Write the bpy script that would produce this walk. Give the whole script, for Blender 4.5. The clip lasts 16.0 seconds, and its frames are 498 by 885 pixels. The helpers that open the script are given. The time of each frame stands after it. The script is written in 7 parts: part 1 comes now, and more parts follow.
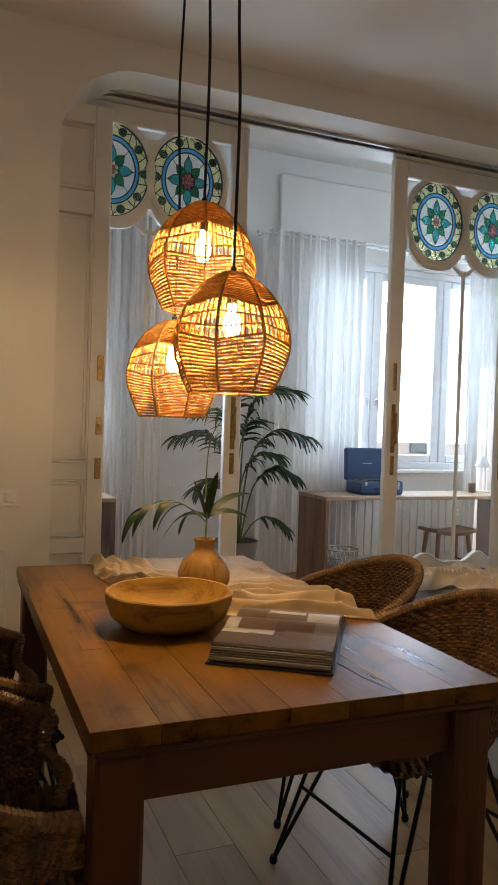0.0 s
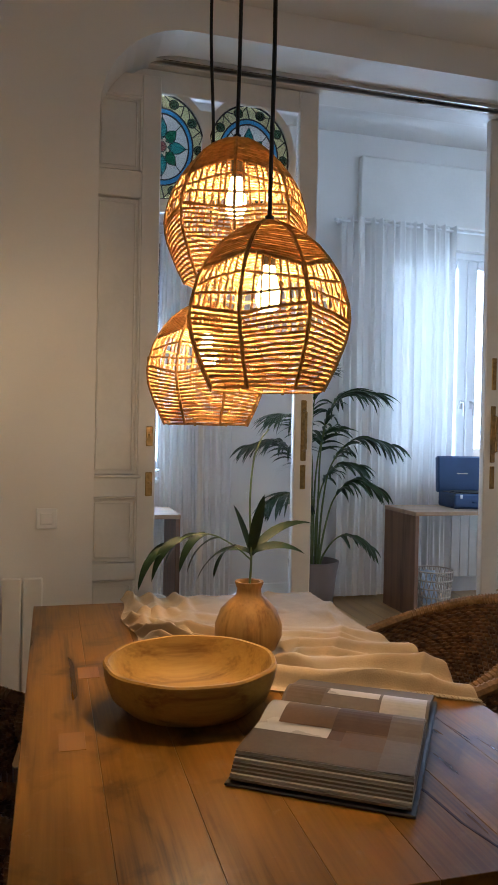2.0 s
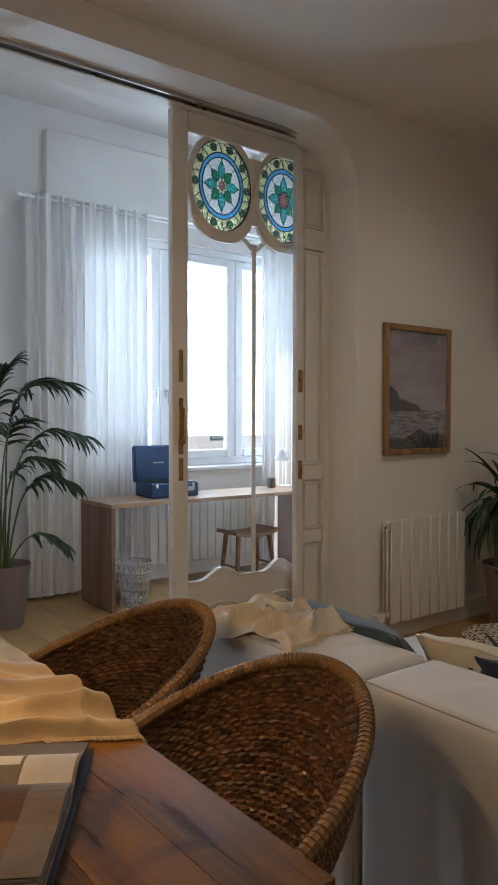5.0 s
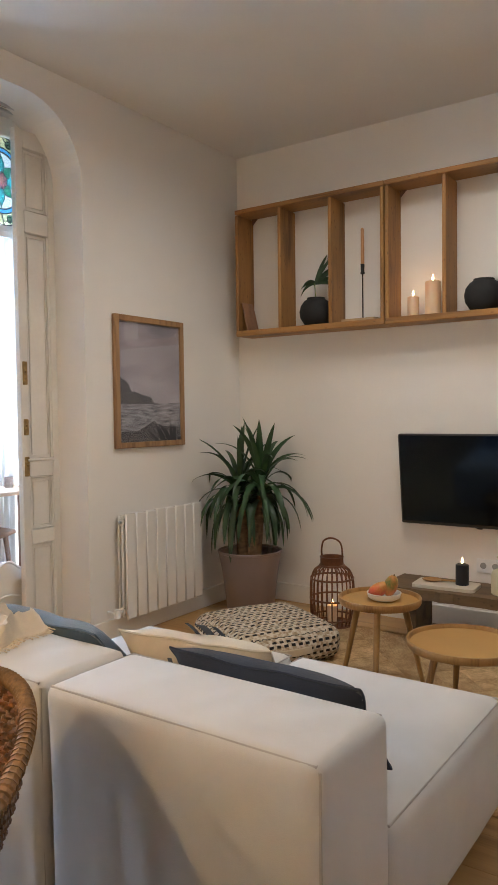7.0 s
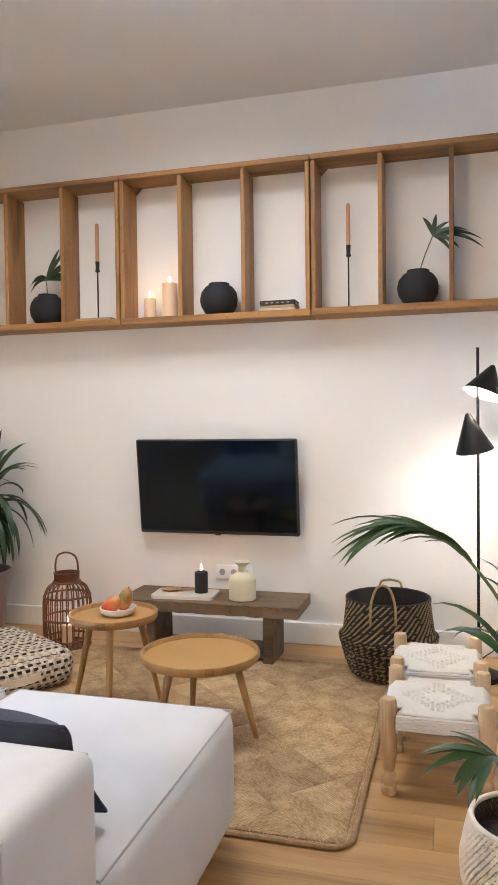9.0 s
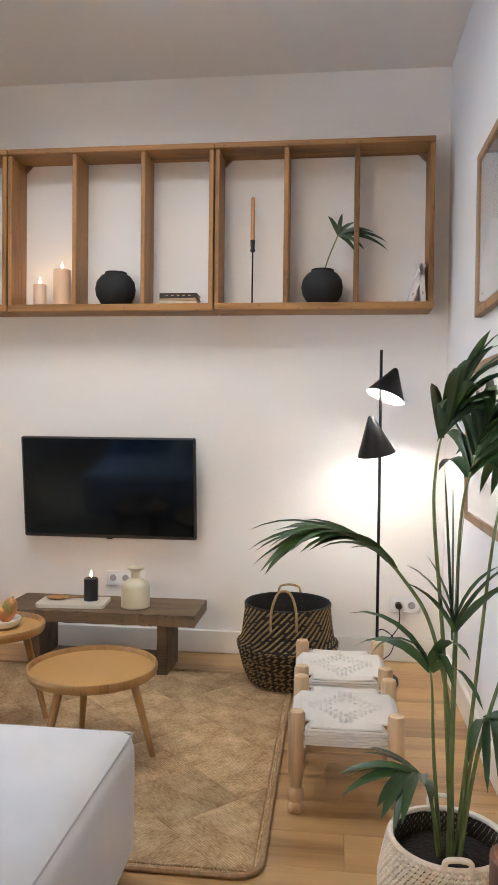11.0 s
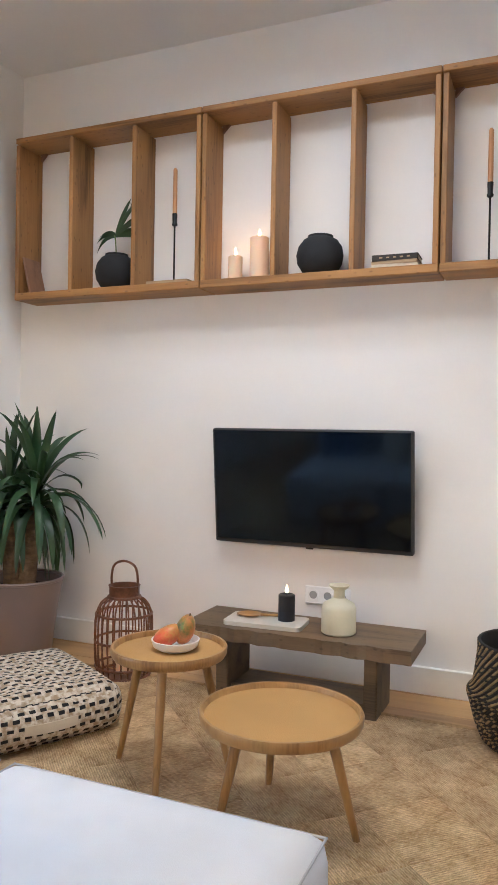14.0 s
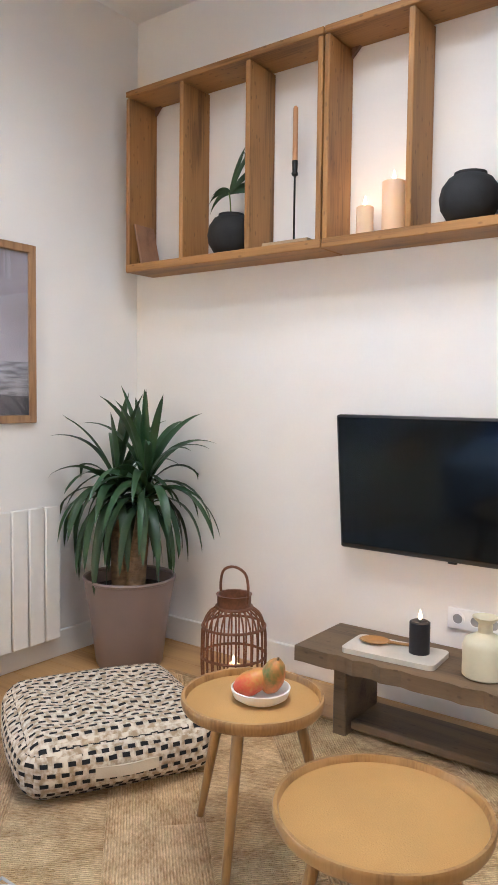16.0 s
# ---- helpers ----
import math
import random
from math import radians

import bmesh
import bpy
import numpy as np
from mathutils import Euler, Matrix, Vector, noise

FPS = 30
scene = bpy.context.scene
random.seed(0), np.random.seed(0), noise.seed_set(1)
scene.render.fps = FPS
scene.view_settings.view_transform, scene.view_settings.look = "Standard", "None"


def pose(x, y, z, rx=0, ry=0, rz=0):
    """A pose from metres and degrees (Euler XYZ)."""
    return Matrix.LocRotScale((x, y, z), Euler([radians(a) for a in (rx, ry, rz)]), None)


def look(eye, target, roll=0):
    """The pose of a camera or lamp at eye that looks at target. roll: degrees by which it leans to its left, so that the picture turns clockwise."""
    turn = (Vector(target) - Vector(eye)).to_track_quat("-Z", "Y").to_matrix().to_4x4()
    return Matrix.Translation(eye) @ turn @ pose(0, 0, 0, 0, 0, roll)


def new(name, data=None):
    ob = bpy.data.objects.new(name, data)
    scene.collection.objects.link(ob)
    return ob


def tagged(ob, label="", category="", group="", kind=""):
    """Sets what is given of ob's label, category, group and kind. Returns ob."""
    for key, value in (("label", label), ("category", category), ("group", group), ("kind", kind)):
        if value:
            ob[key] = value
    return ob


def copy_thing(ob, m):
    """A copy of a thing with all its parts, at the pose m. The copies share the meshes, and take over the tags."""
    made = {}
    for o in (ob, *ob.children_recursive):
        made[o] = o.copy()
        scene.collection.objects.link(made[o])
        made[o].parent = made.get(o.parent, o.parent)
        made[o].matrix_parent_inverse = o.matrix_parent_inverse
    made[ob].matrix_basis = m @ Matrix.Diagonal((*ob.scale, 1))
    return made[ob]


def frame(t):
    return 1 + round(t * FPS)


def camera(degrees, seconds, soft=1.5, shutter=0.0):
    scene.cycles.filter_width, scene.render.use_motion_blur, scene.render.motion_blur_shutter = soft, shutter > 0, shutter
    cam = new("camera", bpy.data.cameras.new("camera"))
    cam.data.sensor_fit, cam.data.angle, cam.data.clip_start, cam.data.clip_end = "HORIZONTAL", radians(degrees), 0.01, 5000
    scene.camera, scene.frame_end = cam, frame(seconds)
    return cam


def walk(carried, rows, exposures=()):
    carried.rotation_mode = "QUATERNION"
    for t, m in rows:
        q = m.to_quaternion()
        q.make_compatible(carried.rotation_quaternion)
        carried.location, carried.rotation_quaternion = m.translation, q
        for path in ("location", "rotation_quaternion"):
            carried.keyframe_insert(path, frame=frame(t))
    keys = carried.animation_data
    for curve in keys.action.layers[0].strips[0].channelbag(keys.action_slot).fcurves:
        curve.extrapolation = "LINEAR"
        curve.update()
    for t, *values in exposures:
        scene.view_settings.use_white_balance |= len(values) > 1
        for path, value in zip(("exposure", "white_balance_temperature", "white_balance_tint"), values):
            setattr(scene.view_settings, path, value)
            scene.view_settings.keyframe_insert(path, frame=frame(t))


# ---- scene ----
cam = camera(37.4, 16.0, soft=1.6)
PATH = [
    (0, (3.205, 2.203, 1.28), (3.957, 4.056, 1.238), 1.9),
    (0.5, (3.284, 2.313, 1.284), (3.955, 4.197, 1.243), 1.5),
    (1, (3.367, 2.422, 1.279), (3.959, 4.332, 1.244), 1.3),
    (1.5, (3.429, 2.54, 1.285), (3.962, 4.467, 1.249), 1.2),
    (2, (3.478, 2.661, 1.287), (3.999, 4.592, 1.259), 1.1),
    (2.5, (3.505, 2.75, 1.29), (4.053, 4.674, 1.26), 1.6),
    (3, (3.536, 2.798, 1.299), (4.095, 4.718, 1.259), 1.8),
    (3.5, (3.589, 2.829, 1.297), (4.2, 4.733, 1.261), 1.6),
    (4, (3.639, 2.819, 1.295), (4.452, 4.646, 1.263), 1.6),
    (4.5, (3.657, 2.768, 1.307), (4.684, 4.484, 1.261), 0.7),
    (5, (3.668, 2.779, 1.343), (4.88, 4.368, 1.277), 0.1),
    (7.5, (3.9704, 2.6708, 1.3026), (5.6908, 3.6884, 1.2444), -0.78),
    (8, (4.0655, 2.6875, 1.2465), (5.864, 3.5625, 1.21), -0.85),
    (8.5, (4.0965, 2.681, 1.271), (5.9635, 3.3965, 1.2235), -0.9),
    (9, (4.108, 2.688, 1.274), (6.032, 3.23, 1.2215), -0.7),
    (9.5, (4.1276, 2.7178, 1.2894), (6.0844, 3.1254, 1.2242), -0.62),
    (10, (4.168, 2.7504, 1.284), (6.1442, 3.0458, 1.2192), -0.32),
    (12.5, (4.468, 2.842, 1.225), (6.457, 3.055, 1.184), 0.9),
    (13, (4.597, 2.822, 1.253), (6.555, 3.228, 1.209), 0.9),
    (13.5, (4.756, 2.86, 1.217), (6.653, 3.494, 1.179), 1.0),
    (14, (4.887, 2.959, 1.168), (6.73, 3.736, 1.139), 1.0),
    (14.5, (5.021, 3.008, 1.189), (6.814, 3.891, 1.132), 0.9),
    (15, (5.139, 3.025, 1.232), (6.884, 3.997, 1.138), 0.9),
    (15.5, (5.3, 3.03, 1.236), (6.985, 4.101, 1.13), 0.9),
    (16, (5.472, 3.006, 1.252), (7.077, 4.192, 1.128), 0.7),
]
EXPOSURES = [(0.0, -0.5, 6500, 10), (1.0, -0.5, 6000, 10), (3.0, -0.5, 5300, 10), (4.2, -0.6, 5700, 10), (5.2, -0.52, 6150, 10), (7.3, 0.92, 5650, 10), (8.3, 1.5, 5300, 10), (10.2, 1.26, 5200, 10), (12.3, 1.12, 5200, 10), (14.2, 1.42, 4980, 10), (16.0, 1.64, 4980, 10)]
walk(cam, [(t, look(eye, target, roll)) for t, eye, target, roll in PATH], EXPOSURES)


# ---- world and light ----
world = bpy.data.worlds.new("sky_world")
scene.world = world
world.use_nodes = True
wn = world.node_tree.nodes
sky = wn.new("ShaderNodeTexSky")
sky.sky_type, sky.sun_disc, sky.sun_elevation, sky.sun_rotation = "NISHITA", False, radians(38), radians(200)
world.node_tree.links.new(sky.outputs[0], wn["Background"].inputs[0])
wn["Background"].inputs[1].default_value = 0.08


def lamp(name, kind, energy, color, m, size=None, size_y=None, radius=None, spread=180):
    d = bpy.data.lights.new(name, kind)
    d.energy, d.color = energy, color
    if kind == "AREA":
        d.shape, d.size, d.size_y = "RECTANGLE", size, size_y
        d.spread = radians(spread)
    if kind == "SUN":
        d.angle = radians(size)
    if radius is not None:
        d.shadow_soft_size = radius
    ob = new(name, d)
    ob.matrix_world = m
    return ob


lamp("sun", "SUN", 5.0, (1.0, 0.95, 0.88), look((0, 0, 0), (-0.25, 0.75, -0.62)), size=0.5)
lamp("window_daylight", "AREA", 200, (0.66, 0.82, 1.0), look((7.13, 8.50, 2.02), (7.13, 5.0, 1.6)), 2.4, 1.7)
lamp("window_daylight", "AREA", 60, (0.66, 0.82, 1.0), look((3.95, 8.50, 1.45), (3.95, 5.0, 1.2)), 0.8, 1.0)
lamp("ceiling_lamp_light", "AREA", 6, (1.0, 0.90, 0.76), look((7.15, 3.95, 3.14), (7.15, 3.95, 0)), 0.35, 1.8, spread=160)
# added soft fill without a fixture, evens out the television wall
lamp("ceiling_lamp_light", "AREA", 8.7, (1.0, 0.86, 0.68), look((6.6, 4.0, 3.14), (6.6, 4.0, 0)), 0.5, 0.9, spread=150)

# ---- materials ----


def nodes_of(name):
    m = bpy.data.materials.new(name)
    m.use_nodes = True
    return m, m.node_tree.nodes, m.node_tree.links, m.node_tree.nodes["Principled BSDF"]


def plain(name, color, rough=0.6, metal=0.0, vary=0.12, scale=6.0, grain=0.0, grain_scale=120.0, stretch=(1, 1, 1), spec=0.5,
          tint=None, island=0.0, sheen=0.0, trans=0.0, bump_dist=0.002):
    """A painted, woven or solid surface: base colour with broad stains, fine grain relief and some variation in gloss."""
    m, n, l, b = nodes_of(name)
    co = n.new("ShaderNodeTexCoord")
    mp = n.new("ShaderNodeMapping")
    mp.inputs["Scale"].default_value = stretch
    l.new(co.outputs["Object"], mp.inputs[0])
    big = n.new("ShaderNodeTexNoise")
    big.inputs["Scale"].default_value, big.inputs["Detail"].default_value = scale, 6
    l.new(mp.outputs[0], big.inputs["Vector"])
    fine = n.new("ShaderNodeTexNoise")
    fine.inputs["Scale"].default_value, fine.inputs["Detail"].default_value = grain_scale, 4
    l.new(mp.outputs[0], fine.inputs["Vector"])
    ramp = n.new("ShaderNodeValToRGB")
    other = tint or tuple(c * (1 - vary) for c in color)
    ramp.color_ramp.elements[0].position, ramp.color_ramp.elements[0].color = 0.35, (*other, 1)
    ramp.color_ramp.elements[1].position, ramp.color_ramp.elements[1].color = 0.65, (*color, 1)
    mix = n.new("ShaderNodeMath")
    mix.operation = "MULTIPLY_ADD"
    l.new(fine.outputs[0], mix.inputs[0])
    mix.inputs[1].default_value = 0.35
    l.new(big.outputs[0], mix.inputs[2])
    off = n.new("ShaderNodeMath")
    off.operation = "SUBTRACT"
    l.new(mix.outputs[0], off.inputs[0])
    off.inputs[1].default_value = 0.175
    l.new(off.outputs[0], ramp.inputs[0])
    last = ramp.outputs[0]
    if island:
        geo = n.new("ShaderNodeNewGeometry")
        info = n.new("ShaderNodeObjectInfo")
        add = n.new("ShaderNodeMath")
        l.new(geo.outputs["Random Per Island"], add.inputs[0])
        l.new(info.outputs["Random"], add.inputs[1])
        hsv = n.new("ShaderNodeHueSaturation")
        mr = n.new("ShaderNodeMapRange")
        mr.inputs[2].default_value = 2.0
        mr.inputs[3].default_value, mr.inputs[4].default_value = 1 - island, 1 + island
        l.new(add.outputs[0], mr.inputs[0])
        l.new(mr.outputs[0], hsv.inputs["Value"])
        l.new(last, hsv.inputs["Color"])
        last = hsv.outputs[0]
    l.new(last, b.inputs["Base Color"])
    rr = n.new("ShaderNodeMapRange")
    rr.inputs[3].default_value, rr.inputs[4].default_value = max(0.02, rough - 0.08), min(1, rough + 0.08)
    l.new(big.outputs[0], rr.inputs[0])
    l.new(rr.outputs[0], b.inputs["Roughness"])
    b.inputs["Metallic"].default_value, b.inputs["Specular IOR Level"].default_value = metal, spec
    if sheen:
        b.inputs["Sheen Weight"].default_value = sheen
    if trans:
        b.inputs["Transmission Weight"].default_value = trans
    if grain:
        bp = n.new("ShaderNodeBump")
        bp.inputs["Strength"].default_value, bp.inputs["Distance"].default_value = grain, bump_dist
        l.new(fine.outputs[0], bp.inputs["Height"])
        l.new(bp.outputs[0], b.inputs["Normal"])
    return m


def wood(name, dark, light, axis=0, rough=0.5, scale=1.0, knots=0.0, island=0.1, bump=0.15, scuff=0.0, spec=0.5):
    """Timber with rings stretched along one axis, fine pores, and per-board variation."""
    m, n, l, b = nodes_of(name)
    co = n.new("ShaderNodeTexCoord")
    info = n.new("ShaderNodeObjectInfo")
    geo = n.new("ShaderNodeNewGeometry")
    shift = n.new("ShaderNodeVectorMath")
    shift.operation = "ADD"
    l.new(co.outputs["Object"], shift.inputs[0])
    rnd = n.new("ShaderNodeMath")
    l.new(info.outputs["Random"], rnd.inputs[0])
    l.new(geo.outputs["Random Per Island"], rnd.inputs[1])
    com = n.new("ShaderNodeCombineXYZ")
    mul = n.new("ShaderNodeMath")
    mul.operation = "MULTIPLY"
    mul.inputs[1].default_value = 37.0
    l.new(rnd.outputs[0], mul.inputs[0])
    for i in range(3):
        l.new(mul.outputs[0], com.inputs[i])
    l.new(com.outputs[0], shift.inputs[1])
    mp = n.new("ShaderNodeMapping")
    s = [9.0 * scale] * 3
    s[axis] = 0.9 * scale
    mp.inputs["Scale"].default_value = s
    l.new(shift.outputs[0], mp.inputs[0])
    a = n.new("ShaderNodeTexNoise")
    a.inputs["Scale"].default_value, a.inputs["Detail"].default_value, a.inputs["Distortion"].default_value = 1.0, 8, 0.8
    l.new(mp.outputs[0], a.inputs["Vector"])
    mp2 = n.new("ShaderNodeMapping")
    s2 = [160.0] * 3
    s2[axis] = 5.0
    mp2.inputs["Scale"].default_value = s2
    l.new(shift.outputs[0], mp2.inputs[0])
    p = n.new("ShaderNodeTexNoise")
    p.inputs["Scale"].default_value, p.inputs["Detail"].default_value = 1.0, 3
    l.new(mp2.outputs[0], p.inputs["Vector"])
    mix = n.new("ShaderNodeMath")
    mix.operation = "MULTIPLY_ADD"
    l.new(p.outputs[0], mix.inputs[0])
    mix.inputs[1].default_value = 0.3
    l.new(a.outputs[0], mix.inputs[2])
    ramp = n.new("ShaderNodeValToRGB")
    e = ramp.color_ramp.elements
    e[0].position, e[0].color = 0.45, (*dark, 1)
    e[1].position, e[1].color = 0.82, (*light, 1)
    mid = e.new(0.62)
    mid.color = (*[0.35 * x + 0.65 * y for x, y in zip(dark, light)], 1)
    l.new(mix.outputs[0], ramp.inputs[0])
    hsv = n.new("ShaderNodeHueSaturation")
    mr = n.new("ShaderNodeMapRange")
    mr.inputs[2].default_value = 2.0
    mr.inputs[3].default_value, mr.inputs[4].default_value = 1 - island, 1 + island
    l.new(rnd.outputs[0], mr.inputs[0])
    l.new(mr.outputs[0], hsv.inputs["Value"])
    l.new(ramp.outputs[0], hsv.inputs["Color"])
    last = hsv.outputs[0]
    if knots:
        vo = n.new("ShaderNodeTexVoronoi")
        vm = n.new("ShaderNodeMapping")
        vs = [7.0] * 3
        vs[axis] = 3.2
        vm.inputs["Scale"].default_value = vs
        l.new(shift.outputs[0], vm.inputs[0])
        l.new(vm.outputs[0], vo.inputs["Vector"])
        kr = n.new("ShaderNodeMapRange")
        kr.inputs[1].default_value, kr.inputs[2].default_value = 0.10, 0.20
        kr.inputs[3].default_value, kr.inputs[4].default_value = knots, 0.0
        l.new(vo.outputs["Distance"], kr.inputs[0])
        km = n.new("ShaderNodeMixRGB")
        km.inputs[2].default_value = (*[c * 0.3 for c in dark], 1)
        l.new(kr.outputs[0], km.inputs[0])
        l.new(last, km.inputs[1])
        last = km.outputs[0]
    if scuff:
        # dark stains and pale dry scuffs over the boards
        for sc_, lo, hi, col, amt in ((5.0, 0.56, 0.72, [c * 0.35 for c in dark], 0.75), (11.0, 0.60, 0.70, [0.42, 0.33, 0.24], scuff), (38.0, 0.66, 0.74, [0.55, 0.46, 0.36], scuff)):
            t2 = n.new("ShaderNodeTexNoise")
            t2.inputs["Scale"].default_value, t2.inputs["Detail"].default_value, t2.inputs["Distortion"].default_value = sc_, 7, 1.2
            l.new(co.outputs["Object"], t2.inputs["Vector"])
            r2 = n.new("ShaderNodeMapRange")
            r2.inputs[1].default_value, r2.inputs[2].default_value, r2.inputs[4].default_value = lo, hi, amt
            l.new(t2.outputs[0], r2.inputs[0])
            k2 = n.new("ShaderNodeMixRGB")
            k2.inputs[2].default_value = (*col, 1)
            l.new(r2.outputs[0], k2.inputs[0])
            l.new(last, k2.inputs[1])
            last = k2.outputs[0]
    l.new(last, b.inputs["Base Color"])
    rr = n.new("ShaderNodeMapRange")
    rr.inputs[3].default_value, rr.inputs[4].default_value = rough - 0.1, rough + 0.12
    b.inputs["Specular IOR Level"].default_value = spec
    l.new(a.outputs[0], rr.inputs[0])
    l.new(rr.outputs[0], b.inputs["Roughness"])
    bp = n.new("ShaderNodeBump")
    bp.inputs["Strength"].default_value, bp.inputs["Distance"].default_value = bump, 0.002
    l.new(mix.outputs[0], bp.inputs["Height"])
    l.new(bp.outputs[0], b.inputs["Normal"])
    return m


def glow(name, color, strength):
    m, n, l, b = nodes_of(name)
    b.inputs["Base Color"].default_value = (*color, 1)
    b.inputs["Emission Color"].default_value, b.inputs["Emission Strength"].default_value = (*color, 1), strength
    return m


def glass(name, color=(1, 1, 1), rough=0.0, relief=0.0):
    m, n, l, b = nodes_of(name)
    b.inputs["Base Color"].default_value = (*color, 1)
    b.inputs["Roughness"].default_value, b.inputs["IOR"].default_value = rough, 1.45
    b.inputs["Transmission Weight"].default_value = 1.0
    if relief:
        t = n.new("ShaderNodeTexNoise")
        t.inputs["Scale"].default_value = 180
        bp = n.new("ShaderNodeBump")
        bp.inputs["Strength"].default_value, bp.inputs["Distance"].default_value = relief, 0.002
        l.new(t.outputs[0], bp.inputs["Height"])
        l.new(bp.outputs[0], b.inputs["Normal"])
    return m


def cloth_sheer(name, color, thru=0.5, pass_straight=0.15):
    """Thin woven cloth: part of the light is scattered through it, a little passes between the threads."""
    m, n, l, b = nodes_of(name)
    out = n["Material Output"]
    d, t, s = n.new("ShaderNodeBsdfDiffuse"), n.new("ShaderNodeBsdfTranslucent"), n.new("ShaderNodeBsdfTransparent")
    d.inputs[0].default_value = t.inputs[0].default_value = (*color, 1)
    co, w = n.new("ShaderNodeTexCoord"), n.new("ShaderNodeTexNoise")
    w.inputs["Scale"].default_value, w.inputs["Detail"].default_value = 300, 3
    bp = n.new("ShaderNodeBump")
    bp.inputs["Strength"].default_value, bp.inputs["Distance"].default_value = 0.3, 0.001
    l.new(co.outputs["Object"], w.inputs["Vector"])
    l.new(w.outputs[0], bp.inputs["Height"])
    l.new(bp.outputs[0], d.inputs["Normal"])
    m1, m2 = n.new("ShaderNodeMixShader"), n.new("ShaderNodeMixShader")
    m1.inputs[0].default_value, m2.inputs[0].default_value = thru, pass_straight
    l.new(d.outputs[0], m1.inputs[1])
    l.new(t.outputs[0], m1.inputs[2])
    l.new(m1.outputs[0], m2.inputs[1])
    l.new(s.outputs[0], m2.inputs[2])
    l.new(m2.outputs[0], out.inputs[0])
    return m




def cord(name, color, thru=0.45):
    """Twisted paper cord: lets some of the lamp's light glow through it."""
    m, n, l, b = nodes_of(name)
    d, t, mx = n.new("ShaderNodeBsdfDiffuse"), n.new("ShaderNodeBsdfTranslucent"), n.new("ShaderNodeMixShader")
    co, w, r = n.new("ShaderNodeTexCoord"), n.new("ShaderNodeTexNoise"), n.new("ShaderNodeValToRGB")
    w.inputs["Scale"].default_value, w.inputs["Detail"].default_value = 70, 5
    r.color_ramp.elements[0].position, r.color_ramp.elements[0].color = 0.3, (*[c * 0.6 for c in color], 1)
    r.color_ramp.elements[1].position, r.color_ramp.elements[1].color = 0.65, (*color, 1)
    bp = n.new("ShaderNodeBump")
    bp.inputs["Strength"].default_value, bp.inputs["Distance"].default_value = 0.5, 0.001
    l.new(co.outputs["Object"], w.inputs["Vector"])
    l.new(w.outputs[0], r.inputs[0])
    l.new(w.outputs[0], bp.inputs["Height"])
    l.new(bp.outputs[0], d.inputs["Normal"])
    l.new(r.outputs[0], d.inputs[0])
    l.new(r.outputs[0], t.inputs[0])
    mx.inputs[0].default_value = thru
    l.new(d.outputs[0], mx.inputs[1])
    l.new(t.outputs[0], mx.inputs[2])
    l.new(mx.outputs[0], n["Material Output"].inputs[0])
    return m


WALL = plain("white_wall_paint", (0.80, 0.785, 0.76), 0.75, vary=0.03, scale=1.2, grain=0.12, grain_scale=90)
CEIL = plain("ceiling_paint", (0.78, 0.76, 0.73), 0.8, vary=0.04, scale=1.0, grain=0.08, grain_scale=60)
WHITE = plain("white_gloss_paint", (0.78, 0.77, 0.74), 0.38, vary=0.05, scale=3, grain=0.06, grain_scale=40)
OLDWHITE = plain("old_white_door_paint", (0.74, 0.72, 0.68), 0.42, vary=0.08, scale=4, grain=0.15, grain_scale=50)
PVC = plain("white_plastic", (0.82, 0.83, 0.84), 0.3, vary=0.02)
OAK = wood("light_oak_floor", (0.28, 0.155, 0.052), (0.52, 0.325, 0.130), 1, 0.36, 0.8, island=0.10, bump=0.1)
PINE = wood("stained_pine_y", (0.13, 0.058, 0.014), (0.40, 0.205, 0.058), 1, 0.5, 1.0, knots=0.4)
PINEZ = wood("stained_pine_z", (0.13, 0.058, 0.014), (0.40, 0.205, 0.058), 2, 0.5, 1.0, knots=0.4)
TEAK = wood("teak_table_top", (0.046, 0.018, 0.002), (0.245, 0.114, 0.014), 1, 0.30, 1.3, island=0.30, bump=0.25, scuff=0.06, spec=0.14)
# apron and leg teak darkened: shade below the top is in the colour
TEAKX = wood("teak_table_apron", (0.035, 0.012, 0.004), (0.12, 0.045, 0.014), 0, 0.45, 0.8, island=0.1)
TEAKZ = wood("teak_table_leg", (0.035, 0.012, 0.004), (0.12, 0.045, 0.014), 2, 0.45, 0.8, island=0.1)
OLDWOOD = wood("weathered_bench_wood", (0.045, 0.031, 0.017), (0.17, 0.115, 0.062), 1, 0.62, 1.0, knots=0.4, bump=0.5)
DARKWOOD = wood("walnut_desk", (0.10, 0.05, 0.03), (0.27, 0.15, 0.09), 2, 0.5, 1.0)
DESKTOP = wood("desk_top_wood", (0.26, 0.16, 0.09), (0.45, 0.30, 0.18), 0, 0.45, 1.0)
BAMBOO = wood("light_table_wood", (0.18, 0.09, 0.026), (0.40, 0.23, 0.074), 2, 0.42, 1.0)
ACACIA = wood("turned_bowl_wood", (0.19, 0.095, 0.018), (0.43, 0.255, 0.048), 0, 0.55, 1.6, island=0.02, spec=0.2)
STOOLWOOD = wood("bleached_stool_wood", (0.34, 0.22, 0.11), (0.58, 0.42, 0.24), 2, 0.55, 1.2)
BLACK = plain("black_metal", (0.015, 0.015, 0.015), 0.42, 0.6, vary=0.1)
BRASS = plain("worn_brass", (0.42, 0.29, 0.12), 0.38, 0.9, vary=0.4, scale=40)
STEEL = plain("aluminium", (0.6, 0.6, 0.6), 0.3, 1.0)
